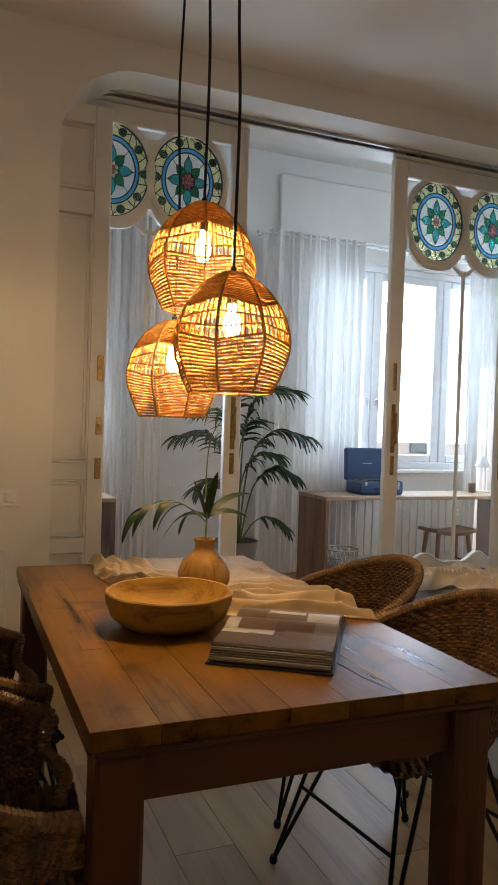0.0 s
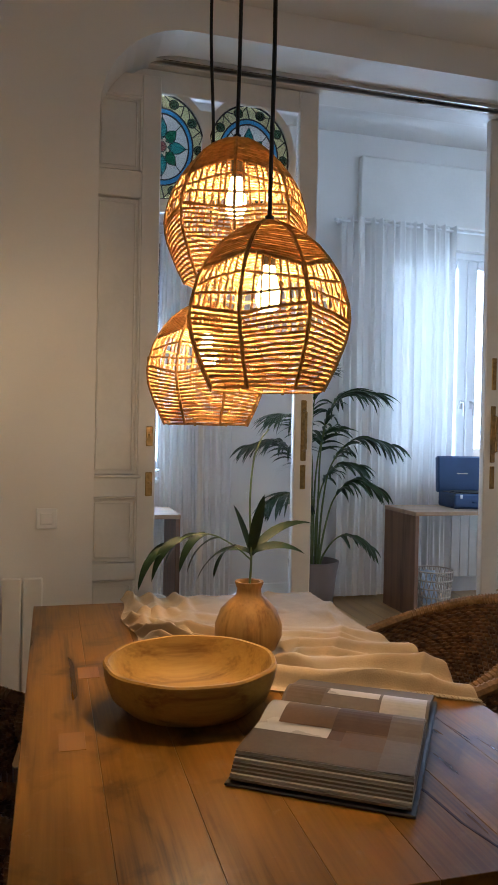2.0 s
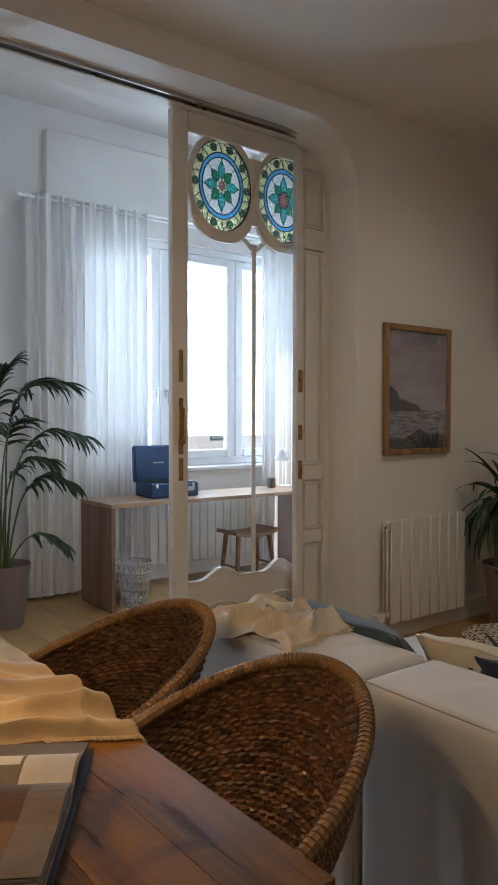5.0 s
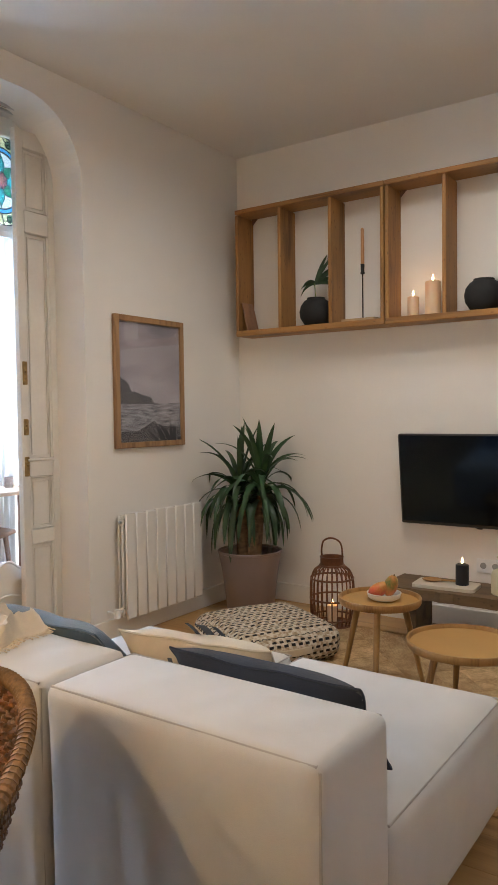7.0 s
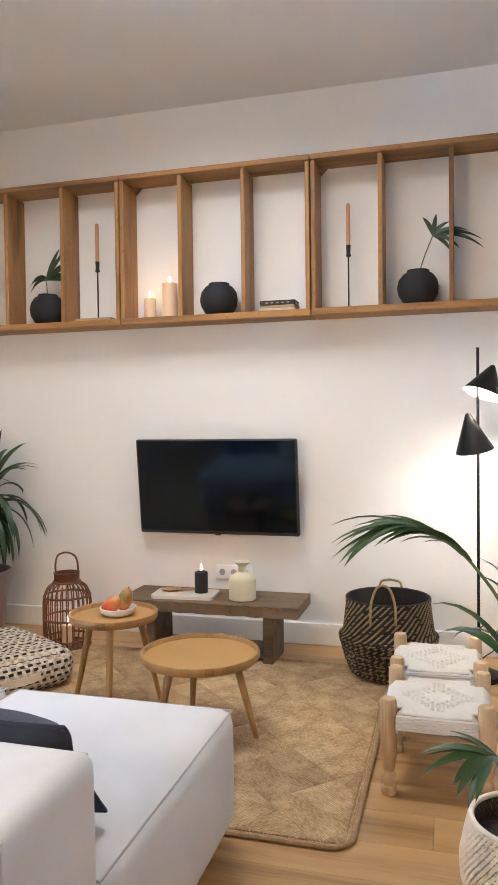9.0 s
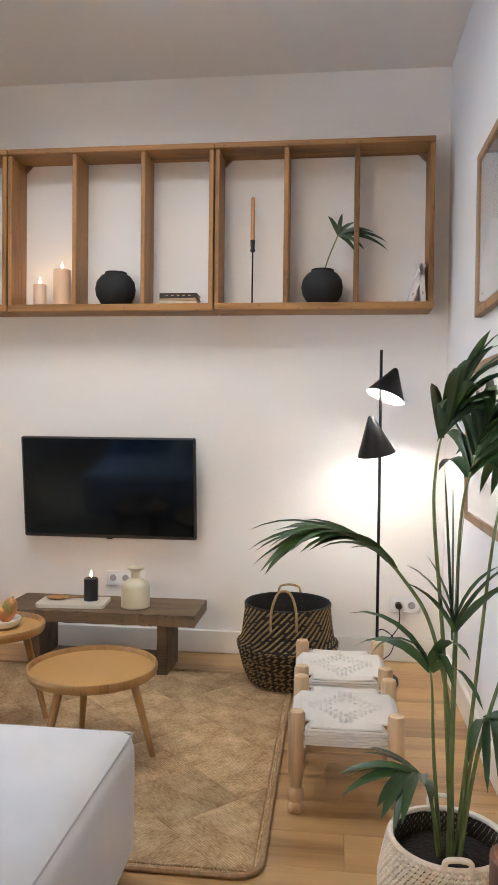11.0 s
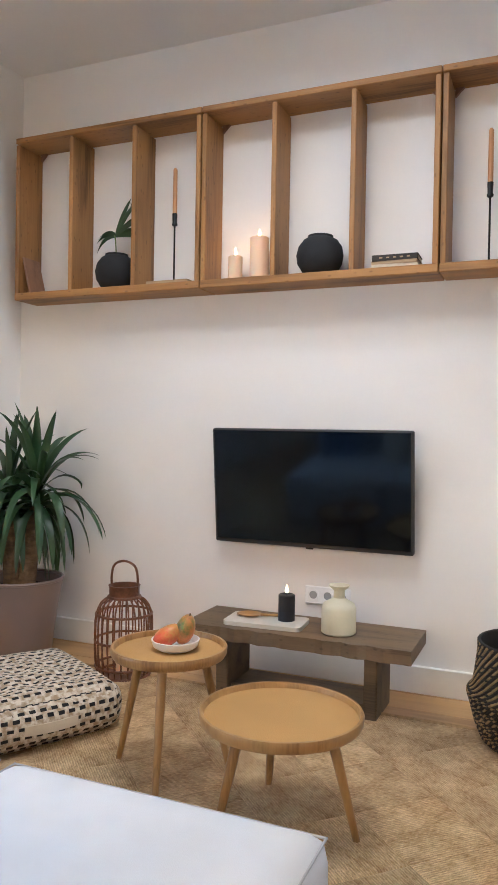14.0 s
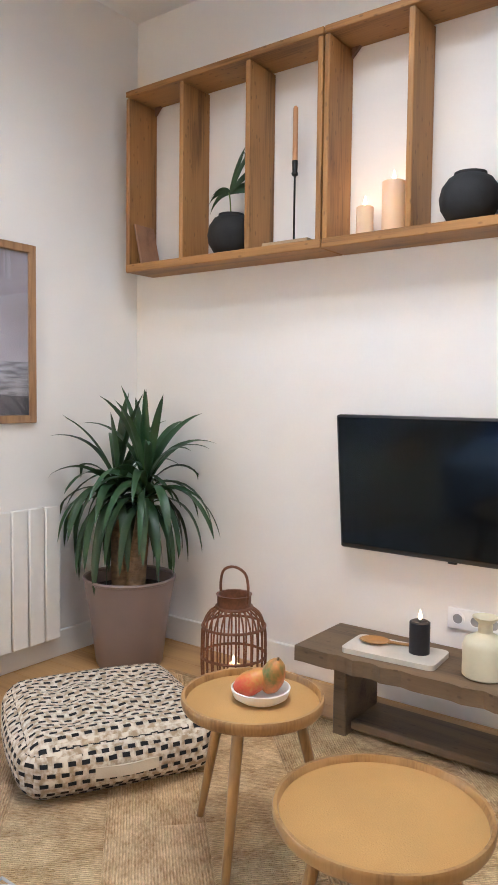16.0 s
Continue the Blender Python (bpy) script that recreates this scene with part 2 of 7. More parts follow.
LINEN = plain("white_sofa_linen", (0.61, 0.61, 0.61), 0.9, vary=0.08, scale=5, grain=0.35, grain_scale=420, sheen=0.2)
CLEAR = glass("clear_glass")

# ---- building helpers ----
TAU = 2 * math.pi


class Shape:
    """Collects vertices and faces of one mesh."""

    def __init__(self, smooth=False):
        self.v, self.f, self.smooth, self.flip = [], [], smooth, True

    def add(self, verts, faces):
        k = len(self.v)
        self.v += [tuple(p) for p in verts]
        self.f += [tuple(i + k for i in q) for q in faces]
        return self

    def box(self, c, s, bev=0.004, rz=0.0, m=None):
        hx, hy, hz = (max(1e-4, d / 2) for d in s)
        b = min(bev, 0.45 * min(s))
        pts, idx = [], {}
        for sx in (-1, 1):
            for sy in (-1, 1):
                for sz in (-1, 1):
                    for a in range(3):
                        d = [hx - b, hy - b, hz - b]
                        d[a] += b
                        idx[sx, sy, sz, a] = len(pts)
                        pts.append(Vector((sx * d[0], sy * d[1], sz * d[2])))
        fs = []
        for a in range(3):
            o = [i for i in range(3) if i != a]
            for s1 in (-1, 1):
                q = []
                for p, r in ((-1, -1), (1, -1), (1, 1), (-1, 1)):
                    k = [0, 0, 0]
                    k[a], k[o[0]], k[o[1]] = s1, p, r
                    q.append(idx[(*k, a)])
                fs.append(q)
            for p in (-1, 1):
                for r in (-1, 1):
                    k0, k1 = [0, 0, 0], [0, 0, 0]
                    k0[o[0]] = k1[o[0]] = p
                    k0[o[1]] = k1[o[1]] = r
                    k0[a], k1[a] = -1, 1
                    fs.append([idx[(*k0, o[0])], idx[(*k1, o[0])], idx[(*k1, o[1])], idx[(*k0, o[1])]])
        for sx in (-1, 1):
            for sy in (-1, 1):
                for sz in (-1, 1):
                    fs.append([idx[sx, sy, sz, a] for a in range(3)])
        t = m if m is not None else pose(c[0], c[1], c[2], 0, 0, rz)
        return self.add([t @ p for p in pts], fs)

    def tube(self, pts, r, n=6, closed=False):
        pts = [Vector(p) for p in pts]
        k = len(pts)
        rs = r if isinstance(r, (list, tuple)) else [r] * k
        side, vs = None, []
        for i, p in enumerate(pts):
            a = pts[(i - 1) % k] if closed or i else p
            b = pts[(i + 1) % k] if closed or i < k - 1 else p
            d = (b - a).normalized() if (b - a).length else Vector((0, 0, 1))
            if side is None:
                side = d.orthogonal().normalized()
            side = (side - d * side.dot(d))
            side = side.normalized() if side.length > 1e-6 else d.orthogonal().normalized()
            up = d.cross(side)
            vs += [p + (side * math.cos(TAU * j / n) + up * math.sin(TAU * j / n)) * rs[i] for j in range(n)]
        fs = []
        for i in range(k if closed else k - 1):
            i2 = (i + 1) % k
            fs += [(i * n + j, i * n + (j + 1) % n, i2 * n + (j + 1) % n, i2 * n + j) for j in range(n)]
        if not closed:
            fs += [tuple(range(n - 1, -1, -1)), tuple((k - 1) * n + j for j in range(n))]
        return self.add(vs, fs)

    def lathe(self, prof, n=32, c=(0, 0, 0), sx=1.0, sy=1.0, wob=None):
        vs, fs = [], []
        for i, (r, z) in enumerate(prof):
            for j in range(n):
                a = TAU * j / n
                w = wob(a, z) if wob else 1.0
                vs.append((c[0] + max(r, 1e-4) * math.cos(a) * sx * w, c[1] + max(r, 1e-4) * math.sin(a) * sy * w, c[2] + z))
        for i in range(len(prof) - 1):
            fs += [(i * n + j, i * n + (j + 1) % n, (i + 1) * n + (j + 1) % n, (i + 1) * n + j) for j in range(n)]
        fs += [tuple(range(n - 1, -1, -1)), tuple((len(prof) - 1) * n + j for j in range(n))]
        return self.add(vs, fs)

    def sheet(self, f, nu, nv, thick=0.0):
        """A surface f(u, v) for u and v from 0 to 1, made solid by its normals where thick is given."""
        g = [[Vector(f(i / nu, j / nv)) for j in range(nv + 1)] for i in range(nu + 1)]
        vs = [p for row in g for p in row]
        w = nv + 1
        fs = [(i * w + j, (i + 1) * w + j, (i + 1) * w + j + 1, i * w + j + 1) for i in range(nu) for j in range(nv)]
        if thick:
            off = []
            for i in range(nu + 1):
                for j in range(nv + 1):
                    du = g[min(i + 1, nu)][j] - g[max(i - 1, 0)][j]
                    dv = g[i][min(j + 1, nv)] - g[i][max(j - 1, 0)]
                    c = du.cross(dv)
                    off.append(g[i][j] - (c.normalized() if c.length else Vector((0, 0, 1))) * thick)
            k = len(vs)
            vs += off
            fs += [tuple(k + q for q in reversed(a)) for a in fs[:nu * nv]]
            rim = [i * w for i in range(nu + 1)] + [nu * w + j for j in range(1, w)] + [i * w + nv for i in range(nu - 1, -1, -1)] + [j for j in range(nv - 1, 0, -1)]
            fs += [(rim[q], rim[(q + 1) % len(rim)], rim[(q + 1) % len(rim)] + k, rim[q] + k) for q in range(len(rim))]
        return self.add(vs, fs)

    def prism(self, poly, a0, a1, axis="y"):
        """A flat outline (two coordinates) pushed along an axis from a0 to a1."""
        def put(p, a):
            return {"x": (a, p[0], p[1]), "y": (p[0], a, p[1]), "z": (p[0], p[1], a)}[axis]
        n = len(poly)
        fs = [tuple(range(n)), tuple(range(2 * n - 1, n - 1, -1))] + [(i, (i + 1) % n, n + (i + 1) % n, n + i) for i in range(n)]
        return self.add([put(p, a0) for p in poly] + [put(p, a1) for p in poly], fs)

    def ring(self, outer, inner, a0, a1, axis="y"):
        """A frame between two outlines of the same count of points."""
        def put(p, a):
            return {"x": (a, p[0], p[1]), "y": (p[0], a, p[1]), "z": (p[0], p[1], a)}[axis]
        n = len(outer)
        vs = [put(p, a) for a in (a0, a1) for q in (outer, inner) for p in q]
        fs = []
        for i in range(n):
            j = (i + 1) % n
            fs += [(i, j, n + j, n + i), (2 * n + i, 2 * n + j, 3 * n + j, 3 * n + i), (i, j, 2 * n + j, 2 * n + i), (n + i, n + j, 3 * n + j, 3 * n + i)]
        return self.add(vs, fs)


def mesh_of(name, shape, material):
    me = bpy.data.meshes.new(name)
    me.from_pydata(shape.v, [], shape.f)
    if len(shape.f) < 30000:
        bm = bmesh.new()
        bm.from_mesh(me)
        bmesh.ops.recalc_face_normals(bm, faces=bm.faces)
        bm.to_mesh(me)
        bm.free()
    if shape.smooth:
        me.polygons.foreach_set("use_smooth", [True] * len(me.polygons))
        me.set_sharp_from_angle(angle=radians(42))
    me.materials.append(material)
    return me


def part(name, shape, material, parent=None, label=""):
    ob = new(name, shape if isinstance(shape, bpy.types.Mesh) else mesh_of(name, shape, material))
    ob.parent = parent
    return tagged(ob, label)


def thing(name, label, category, at=(0, 0, 0), rz=0.0, group="", kind=""):
    ob = new(name)
    ob.empty_display_size = 0.1
    ob.matrix_basis = pose(*at, 0, 0, rz)
    return tagged(ob, label, category, group, kind)


def solid(name, shape, material, label, category="", kind="", group=""):
    return tagged(part(name, shape, material), label, category, group, kind)


def arc(cx, cy, rx, ry, a0, a1, n):
    return [(cx + rx * math.cos(radians(a0 + (a1 - a0) * i / n)), cy + ry * math.sin(radians(a0 + (a1 - a0) * i / n))) for i in range(n + 1)]


def smooth_path(pts, n=8):
    """Catmull-Rom through points."""
    p = [Vector(q) for q in pts]
    p = [2 * p[0] - p[1]] + p + [2 * p[-1] - p[-2]]
    out = []
    for i in range(1, len(p) - 2):
        for k in range(n):
            t = k / n
            out.append(0.5 * ((2 * p[i]) + (p[i + 1] - p[i - 1]) * t + (2 * p[i - 1] - 5 * p[i] + 4 * p[i + 1] - p[i + 2]) * t * t
                              + (3 * p[i] - p[i - 1] - 3 * p[i + 1] + p[i + 2]) * t ** 3))
    return out + [p[-2]]


# ---- structure ----
S = "structure"
X0, X1, YN, YS, ZC = 1.6, 8.25, 5.80, 2.22, 3.15
ZTOP, YD = 3.02, 6.13

solid("floor_base", Shape().box((5.2, 4.45, -0.064), (8.4, 8.7, 0.10), 0), OAK, "sub-floor of light oak", "floor", S)
solid("wall_east", Shape().box((8.35, 3.3, 1.6), (0.2, 5.4, 3.4), 0), WALL, "smooth white painted wall behind the television", "wall", S)
solid("wall_south", Shape().box((6.8, 2.12, 1.6), (3.2, 0.2, 3.4), 0), WALL, "smooth white painted wall with two framed pictures", "wall", S)
solid("wall_south_return", Shape().box((5.1, 1.27, 1.6), (0.2, 1.9, 3.4), 0), WALL, "plain white painted wall", "wall", S)
solid("wall_south_dining", Shape().box((3.3, 0.3, 1.6), (3.8, 0.2, 3.4), 0), WALL, "plain white painted wall", "wall", S)
solid("wall_west", Shape().box((1.5, 3.2, 1.6), (0.2, 6.0, 3.4), 0), WALL, "plain white painted wall", "wall", S)
solid("ceiling", Shape().box((4.9, 3.2, ZC + 0.06), (7.1, 6.0, 0.12), 0), CEIL, "smooth off-white painted ceiling", "ceiling", S)

# north wall with its wide opening, rounded at the upper corners
AL, AR, AT, RAD = 3.655, 6.76, 3.0, 0.38
hole = [(AL, 0), *arc(AL + RAD, AT - RAD, RAD, RAD, 180, 90, 10), *arc(AR - RAD, AT - RAD, RAD, RAD, 90, 0, 10), (AR, 0)]
wall = Shape()
for y in (YN, 6.30):
    k = len(wall.v)
    for x, z in hole:
        wall.v.append((x, y, z))
    m = len(hole)
    for x, z in hole:
        wall.v.append((x, y, 3.4))
    wall.f += [(k + i, k + i + 1, k + m + i + 1, k + m + i) for i in range(1, m - 2)]
wall.f += [(i, i + 1, 2 * len(hole) + i + 1, 2 * len(hole) + i) for i in range(1, len(hole) - 2)]
wall.box(((1.4 + AL) / 2, 6.05, 1.7), (AL - 1.4, 0.5, 3.4), 0)
wall.box(((8.45 + AR) / 2, 6.05, 1.7), (8.45 - AR, 0.5, 3.4), 0)
solid("wall_north", wall, WALL, "white painted wall with a wide round-cornered opening", "wall", S)

# study shell
solid("study_wall_east", Shape().box((9.0, 7.2, 1.8), (0.2, 2.0, 3.8), 0), WALL, "plain white study wall", "wall", S)
solid("study_wall_west", Shape().box((2.5, 7.2, 1.8), (0.2, 2.0, 3.8), 0), WALL, "plain white study wall", "wall", S)
solid("study_ceiling", Shape().box((5.75, 7.25, 3.72), (6.7, 2.1, 0.12), 0), CEIL, "white study ceiling", "ceiling", S)
solid("study_beam", Shape().box((5.75, 6.36, 3.55), (6.7, 0.12, 0.5), 0), WALL, "white painted beam over the opening", "beam", S)
W1 = (5.98, 8.28, 0.93, 2.82)
W2 = (3.55, 4.40, 0.93, 2.82)
back = Shape()
for a, b, z0, z1 in ((2.4, W2[0], 0, 3.8), (W2[1], W1[0], 0, 3.8), (W1[1], 9.1, 0, 3.8), (W2[0], W2[1], 0, W2[2]), (W2[0], W2[1], W2[3], 3.8), (W1[0], W1[1], 0, W1[2]), (W1[0], W1[1], W1[3], 3.8)):
    back.box(((a + b) / 2, 8.22, (z0 + z1) / 2), (b - a, 0.24, z1 - z0), 0)
solid("wall_window", back, WALL, "white study wall with two windows", "wall", S)
solid("shutter_box", Shape().box((7.05, 8.075, 3.23), (2.5, 0.06, 0.5), 0.01), WHITE, "white boxed-in casing over the window and curtain", "casing", S)


def baseboard(name, a, b, face, axis, sign):
    s = Shape()
    if axis == "x":
        s.box(((a + b) / 2, face + sign * 0.009, 0.062), (b - a, 0.018, 0.124), 0.004)
    else:
        s.box((face + sign * 0.009, (a + b) / 2, 0.062), (0.018, b - a, 0.124), 0.004)
    return solid(name, s, WHITE, "white painted wooden baseboard", "baseboard", S)


baseboard("baseboard", YS, YN, X1, "y", -1)
baseboard("baseboard", AR, X1 - 0.02, YN, "x", -1)
baseboard("baseboard", X0, AL, YN, "x", -1)
baseboard("baseboard", 5.2, X1 - 0.02, YS, "x", 1)
baseboard("baseboard", 4.45, 6.0, 8.10, "x", -1)


# ---- windows of the study ----
def window(name, x0, x1, z0, z1, cuts, y=8.20):
    w = thing(name, "white plastic-framed casement window over the desk", "window", ((x0 + x1) / 2, y, z0), kind=S)
    cx = (x0 + x1) / 2
    fr = Shape()
    W, H = x1 - x0, z1 - z0
    for c, s in (((-W / 2 + 0.03, 0, H / 2), (0.06, 0.07, H)), ((W / 2 - 0.03, 0, H / 2), (0.06, 0.07, H)), ((0, 0, 0.03), (W - 0.12, 0.07, 0.06)), ((0, 0, H - 0.03), (W - 0.12, 0.07, 0.06))):
        fr.box(c, s, 0.005)
    part("window_frame", fr, PVC, w)
    part("window_sill", Shape().box((0, -0.10, -0.02), (W + 0.06, 0.16, 0.035), 0.006), WHITE, w)
    edges = [x0 + 0.06, *cuts, x1 - 0.06]
    for i, (a, b) in enumerate(zip(edges, edges[1:])):
        ca, cb, sw, sh = a - cx, b - cx, b - a - 0.006, H - 0.13
        s = Shape()
        for c, d in (((ca + 0.047, -0.02, H / 2), (0.088, 0.06, sh)), ((cb - 0.047, -0.02, H / 2), (0.088, 0.06, sh)),
                     (((ca + cb) / 2, -0.02, 0.10), (sw - 0.18, 0.06, 0.075)), (((ca + cb) / 2, -0.02, H - 0.10), (sw - 0.18, 0.06, 0.075))):
            s.box(c, d, 0.008)
        sash = part("sash", s, PVC, w)
        p = part("pane", Shape().box(((ca + cb) / 2, -0.02, H / 2), (sw - 0.14, 0.006, sh - 0.14), 0), CLEAR, sash)
        p.visible_shadow = False
        h = Shape(True)
        hx = cb - 0.045 if i % 2 == 0 else ca + 0.045
        h.box((hx, -0.056, 0.62), (0.024, 0.014, 0.07), 0.004).tube([(hx, -0.06, 0.64), (hx, -0.10, 0.64), (hx, -0.105, 0.63), (hx, -0.105, 0.53)], 0.008, 8)
        part("window_handle", h, STEEL, sash)
    return w


window("window_1", *W1[:2], *W1[2:], (6.83, 7.605))
window("window_2", *W2[:2], *W2[2:], ())
SHUT = plain("dark_shutter_slats", (0.05, 0.05, 0.055), 0.5, vary=0.1)
sh = thing("roller_shutter", "dark slatted roller shutter lowered halfway outside the window", "shutter", (3.975, 8.275, 2.0), kind=S)
slat = mesh_of("slat", Shape().box((0, 0, 0), (0.80, 0.012, 0.040), 0.004), SHUT)
for i in range(18):
    part("slat", slat, SHUT, sh).location = (0, 0, 0.02 + i * 0.0455)
sh2 = thing("roller_shutter", "dark rolled-up shutter edge above the window", "shutter", (7.13, 8.275, 2.70), kind=S)
slat2 = mesh_of("slat", Shape().box((0, 0, 0), (2.2, 0.012, 0.040), 0.004), SHUT)
for i in range(3):
    part("slat", slat2, SHUT, sh2).location = (0, 0, 0.02 + i * 0.0455)

# ---- sliding glazed doors ----
LEAD = plain("lead_came", (0.03, 0.03, 0.035), 0.5, 0.4)
SG = {k: glass("stained_glass_" + k, c, 0.25, 0.4) for k, c in dict(yellow=(0.82, 0.80, 0.45), dot=(0.10, 0.26, 0.22), blue=(0.10, 0.42, 0.85), white=(0.86, 0.90, 0.92),
      teal=(0.05, 0.45, 0.45), green=(0.015, 0.26, 0.11), cream=(0.95, 0.85, 0.55), red=(0.45, 0.12, 0.14)).items()}
RX, RZ = 0.207, 0.252
NS = 48


def ell(k, n=NS, off=0.0):
    return [(RX * k * math.cos(TAU * i / n + off), RZ * k * math.sin(TAU * i / n + off)) for i in range(n)]


def petal(a, r0, r1, w):
    d, q = (math.cos(a), math.sin(a)), (-math.sin(a), math.cos(a))
    pts = [(r0, 0), (r0 + (r1 - r0) * 0.3, w), (r0 + (r1 - r0) * 0.62, w * 0.85), (r1, 0), (r0 + (r1 - r0) * 0.62, -w * 0.85), (r0 + (r1 - r0) * 0.3, -w)]
    return [(RX * (d[0] * u + q[0] * s), RZ * (d[1] * u + q[1] * s)) for u, s in pts]


MED = {}
MED["border"] = []
for i in range(10):
    a0, a1 = TAU * (i + 0.5) / 10, TAU * (i + 1.5) / 10
    o = [(RX * 0.97 * math.cos(a0 + (a1 - a0) * k / 8), RZ * 0.97 * math.sin(a0 + (a1 - a0) * k / 8)) for k in range(9)]
    n = [(RX * 0.72 * math.cos(a0 + (a1 - a0) * k / 8), RZ * 0.72 * math.sin(a0 + (a1 - a0) * k / 8)) for k in range(8, -1, -1)]
    MED["border"].append(mesh_of("border_pane", Shape().prism(o + n, -0.003, 0.003), SG["yellow"]))
MED["dots"] = []
for i in range(10):
    a = TAU * (i + 1) / 10
    c = (RX * 0.845 * math.cos(a), RZ * 0.845 * math.sin(a))
    MED["dots"].append(mesh_of("round_pane", Shape().prism([(c[0] + 0.019 * math.cos(TAU * k / 16), c[1] + 0.019 * math.sin(TAU * k / 16)) for k in range(16)], -0.005, 0.005), SG["dot"]))
MED["blue"] = mesh_of("blue_ring_pane", Shape().ring(ell(0.71), ell(0.62), -0.003, 0.003), SG["blue"])
MED["white"] = mesh_of("white_pane", Shape().prism(ell(0.61), -0.002, 0.002), SG["white"])
MED["petals"] = [mesh_of("petal_pane", Shape().prism(petal(TAU * i / 8 + TAU / 4, 0.13, 0.56 if i % 2 == 0 else 0.46, 0.115), -0.005, 0.005), SG["teal" if i % 2 == 0 else "green"]) for i in range(8)]
rose = [mesh_of("rose_pane", Shape().prism(ell(0.19, 12), -0.006, 0.006), SG[c]) for c in ("cream", "red")]
rose_in = [mesh_of("rose_heart_pane", Shape().prism(ell(0.09, 10), -0.008, 0.008), SG[c]) for c in ("red", "cream")]
lead = Shape()
for k, r in ((0.97, 0.005), (0.715, 0.0045), (0.615, 0.0045), (0.19, 0.003), (0.10, 0.0025)):
    lead.tube([(x, 0, z) for x, z in ell(k)], r, 4, True)
for i in range(10):
    a = TAU * (i + 1) / 10
    c = (RX * 0.845 * math.cos(a), RZ * 0.845 * math.sin(a))
    for rr in (0.021, 0.010):
        lead.tube([(c[0] + rr * math.cos(TAU * k / 16), 0, c[1] + rr * math.sin(TAU * k / 16)) for k in range(16)], 0.0035, 4, True)
    b = TAU * (i + 0.5) / 10
    lead.tube([(RX * q * math.cos(b + 0.35 * (q - 0.72)), 0, RZ * q * math.sin(b + 0.35 * (q - 0.72))) for q in (0.72, 0.8, 0.9, 0.97)], 0.0035, 4)
    for sg in (-1, 1):
        lead.tube([(RX * q * math.cos(a + sg * (0.09 + (q - 0.84) * 1.6)), 0, RZ * q * math.sin(a + sg * (0.09 + (q - 0.84) * 1.6))) for q in (0.86, 0.91, 0.96)], 0.003, 4)
for i in range(8):
    lead.tube([(x, 0, z) for x, z in petal(TAU * i / 8 + TAU / 4, 0.13, 0.56 if i % 2 == 0 else 0.46, 0.115)], 0.003, 4, True)
    e = TAU * i / 8 + TAU / 4
    lead.tube([(RX * q * math.cos(e), 0, RZ * q * math.sin(e)) for q in (0.46, 0.61)], 0.0025, 4)
LEADMESH = mesh_of("lead_lines", lead, LEAD)


def medallion(parent, x, z, kind):
    m = part("medallion", LEADMESH, LEAD, parent, "round stained-glass rosette in blue, green and yellow")
    m.location = (x, 0, z)
    for me in (*MED["border"], *MED["dots"], MED["blue"], MED["white"], *MED["petals"], rose[kind], rose_in[kind]):
        p = part(me.name.split(".")[0], me, None, m)
        p.visible_shadow = False
    return m


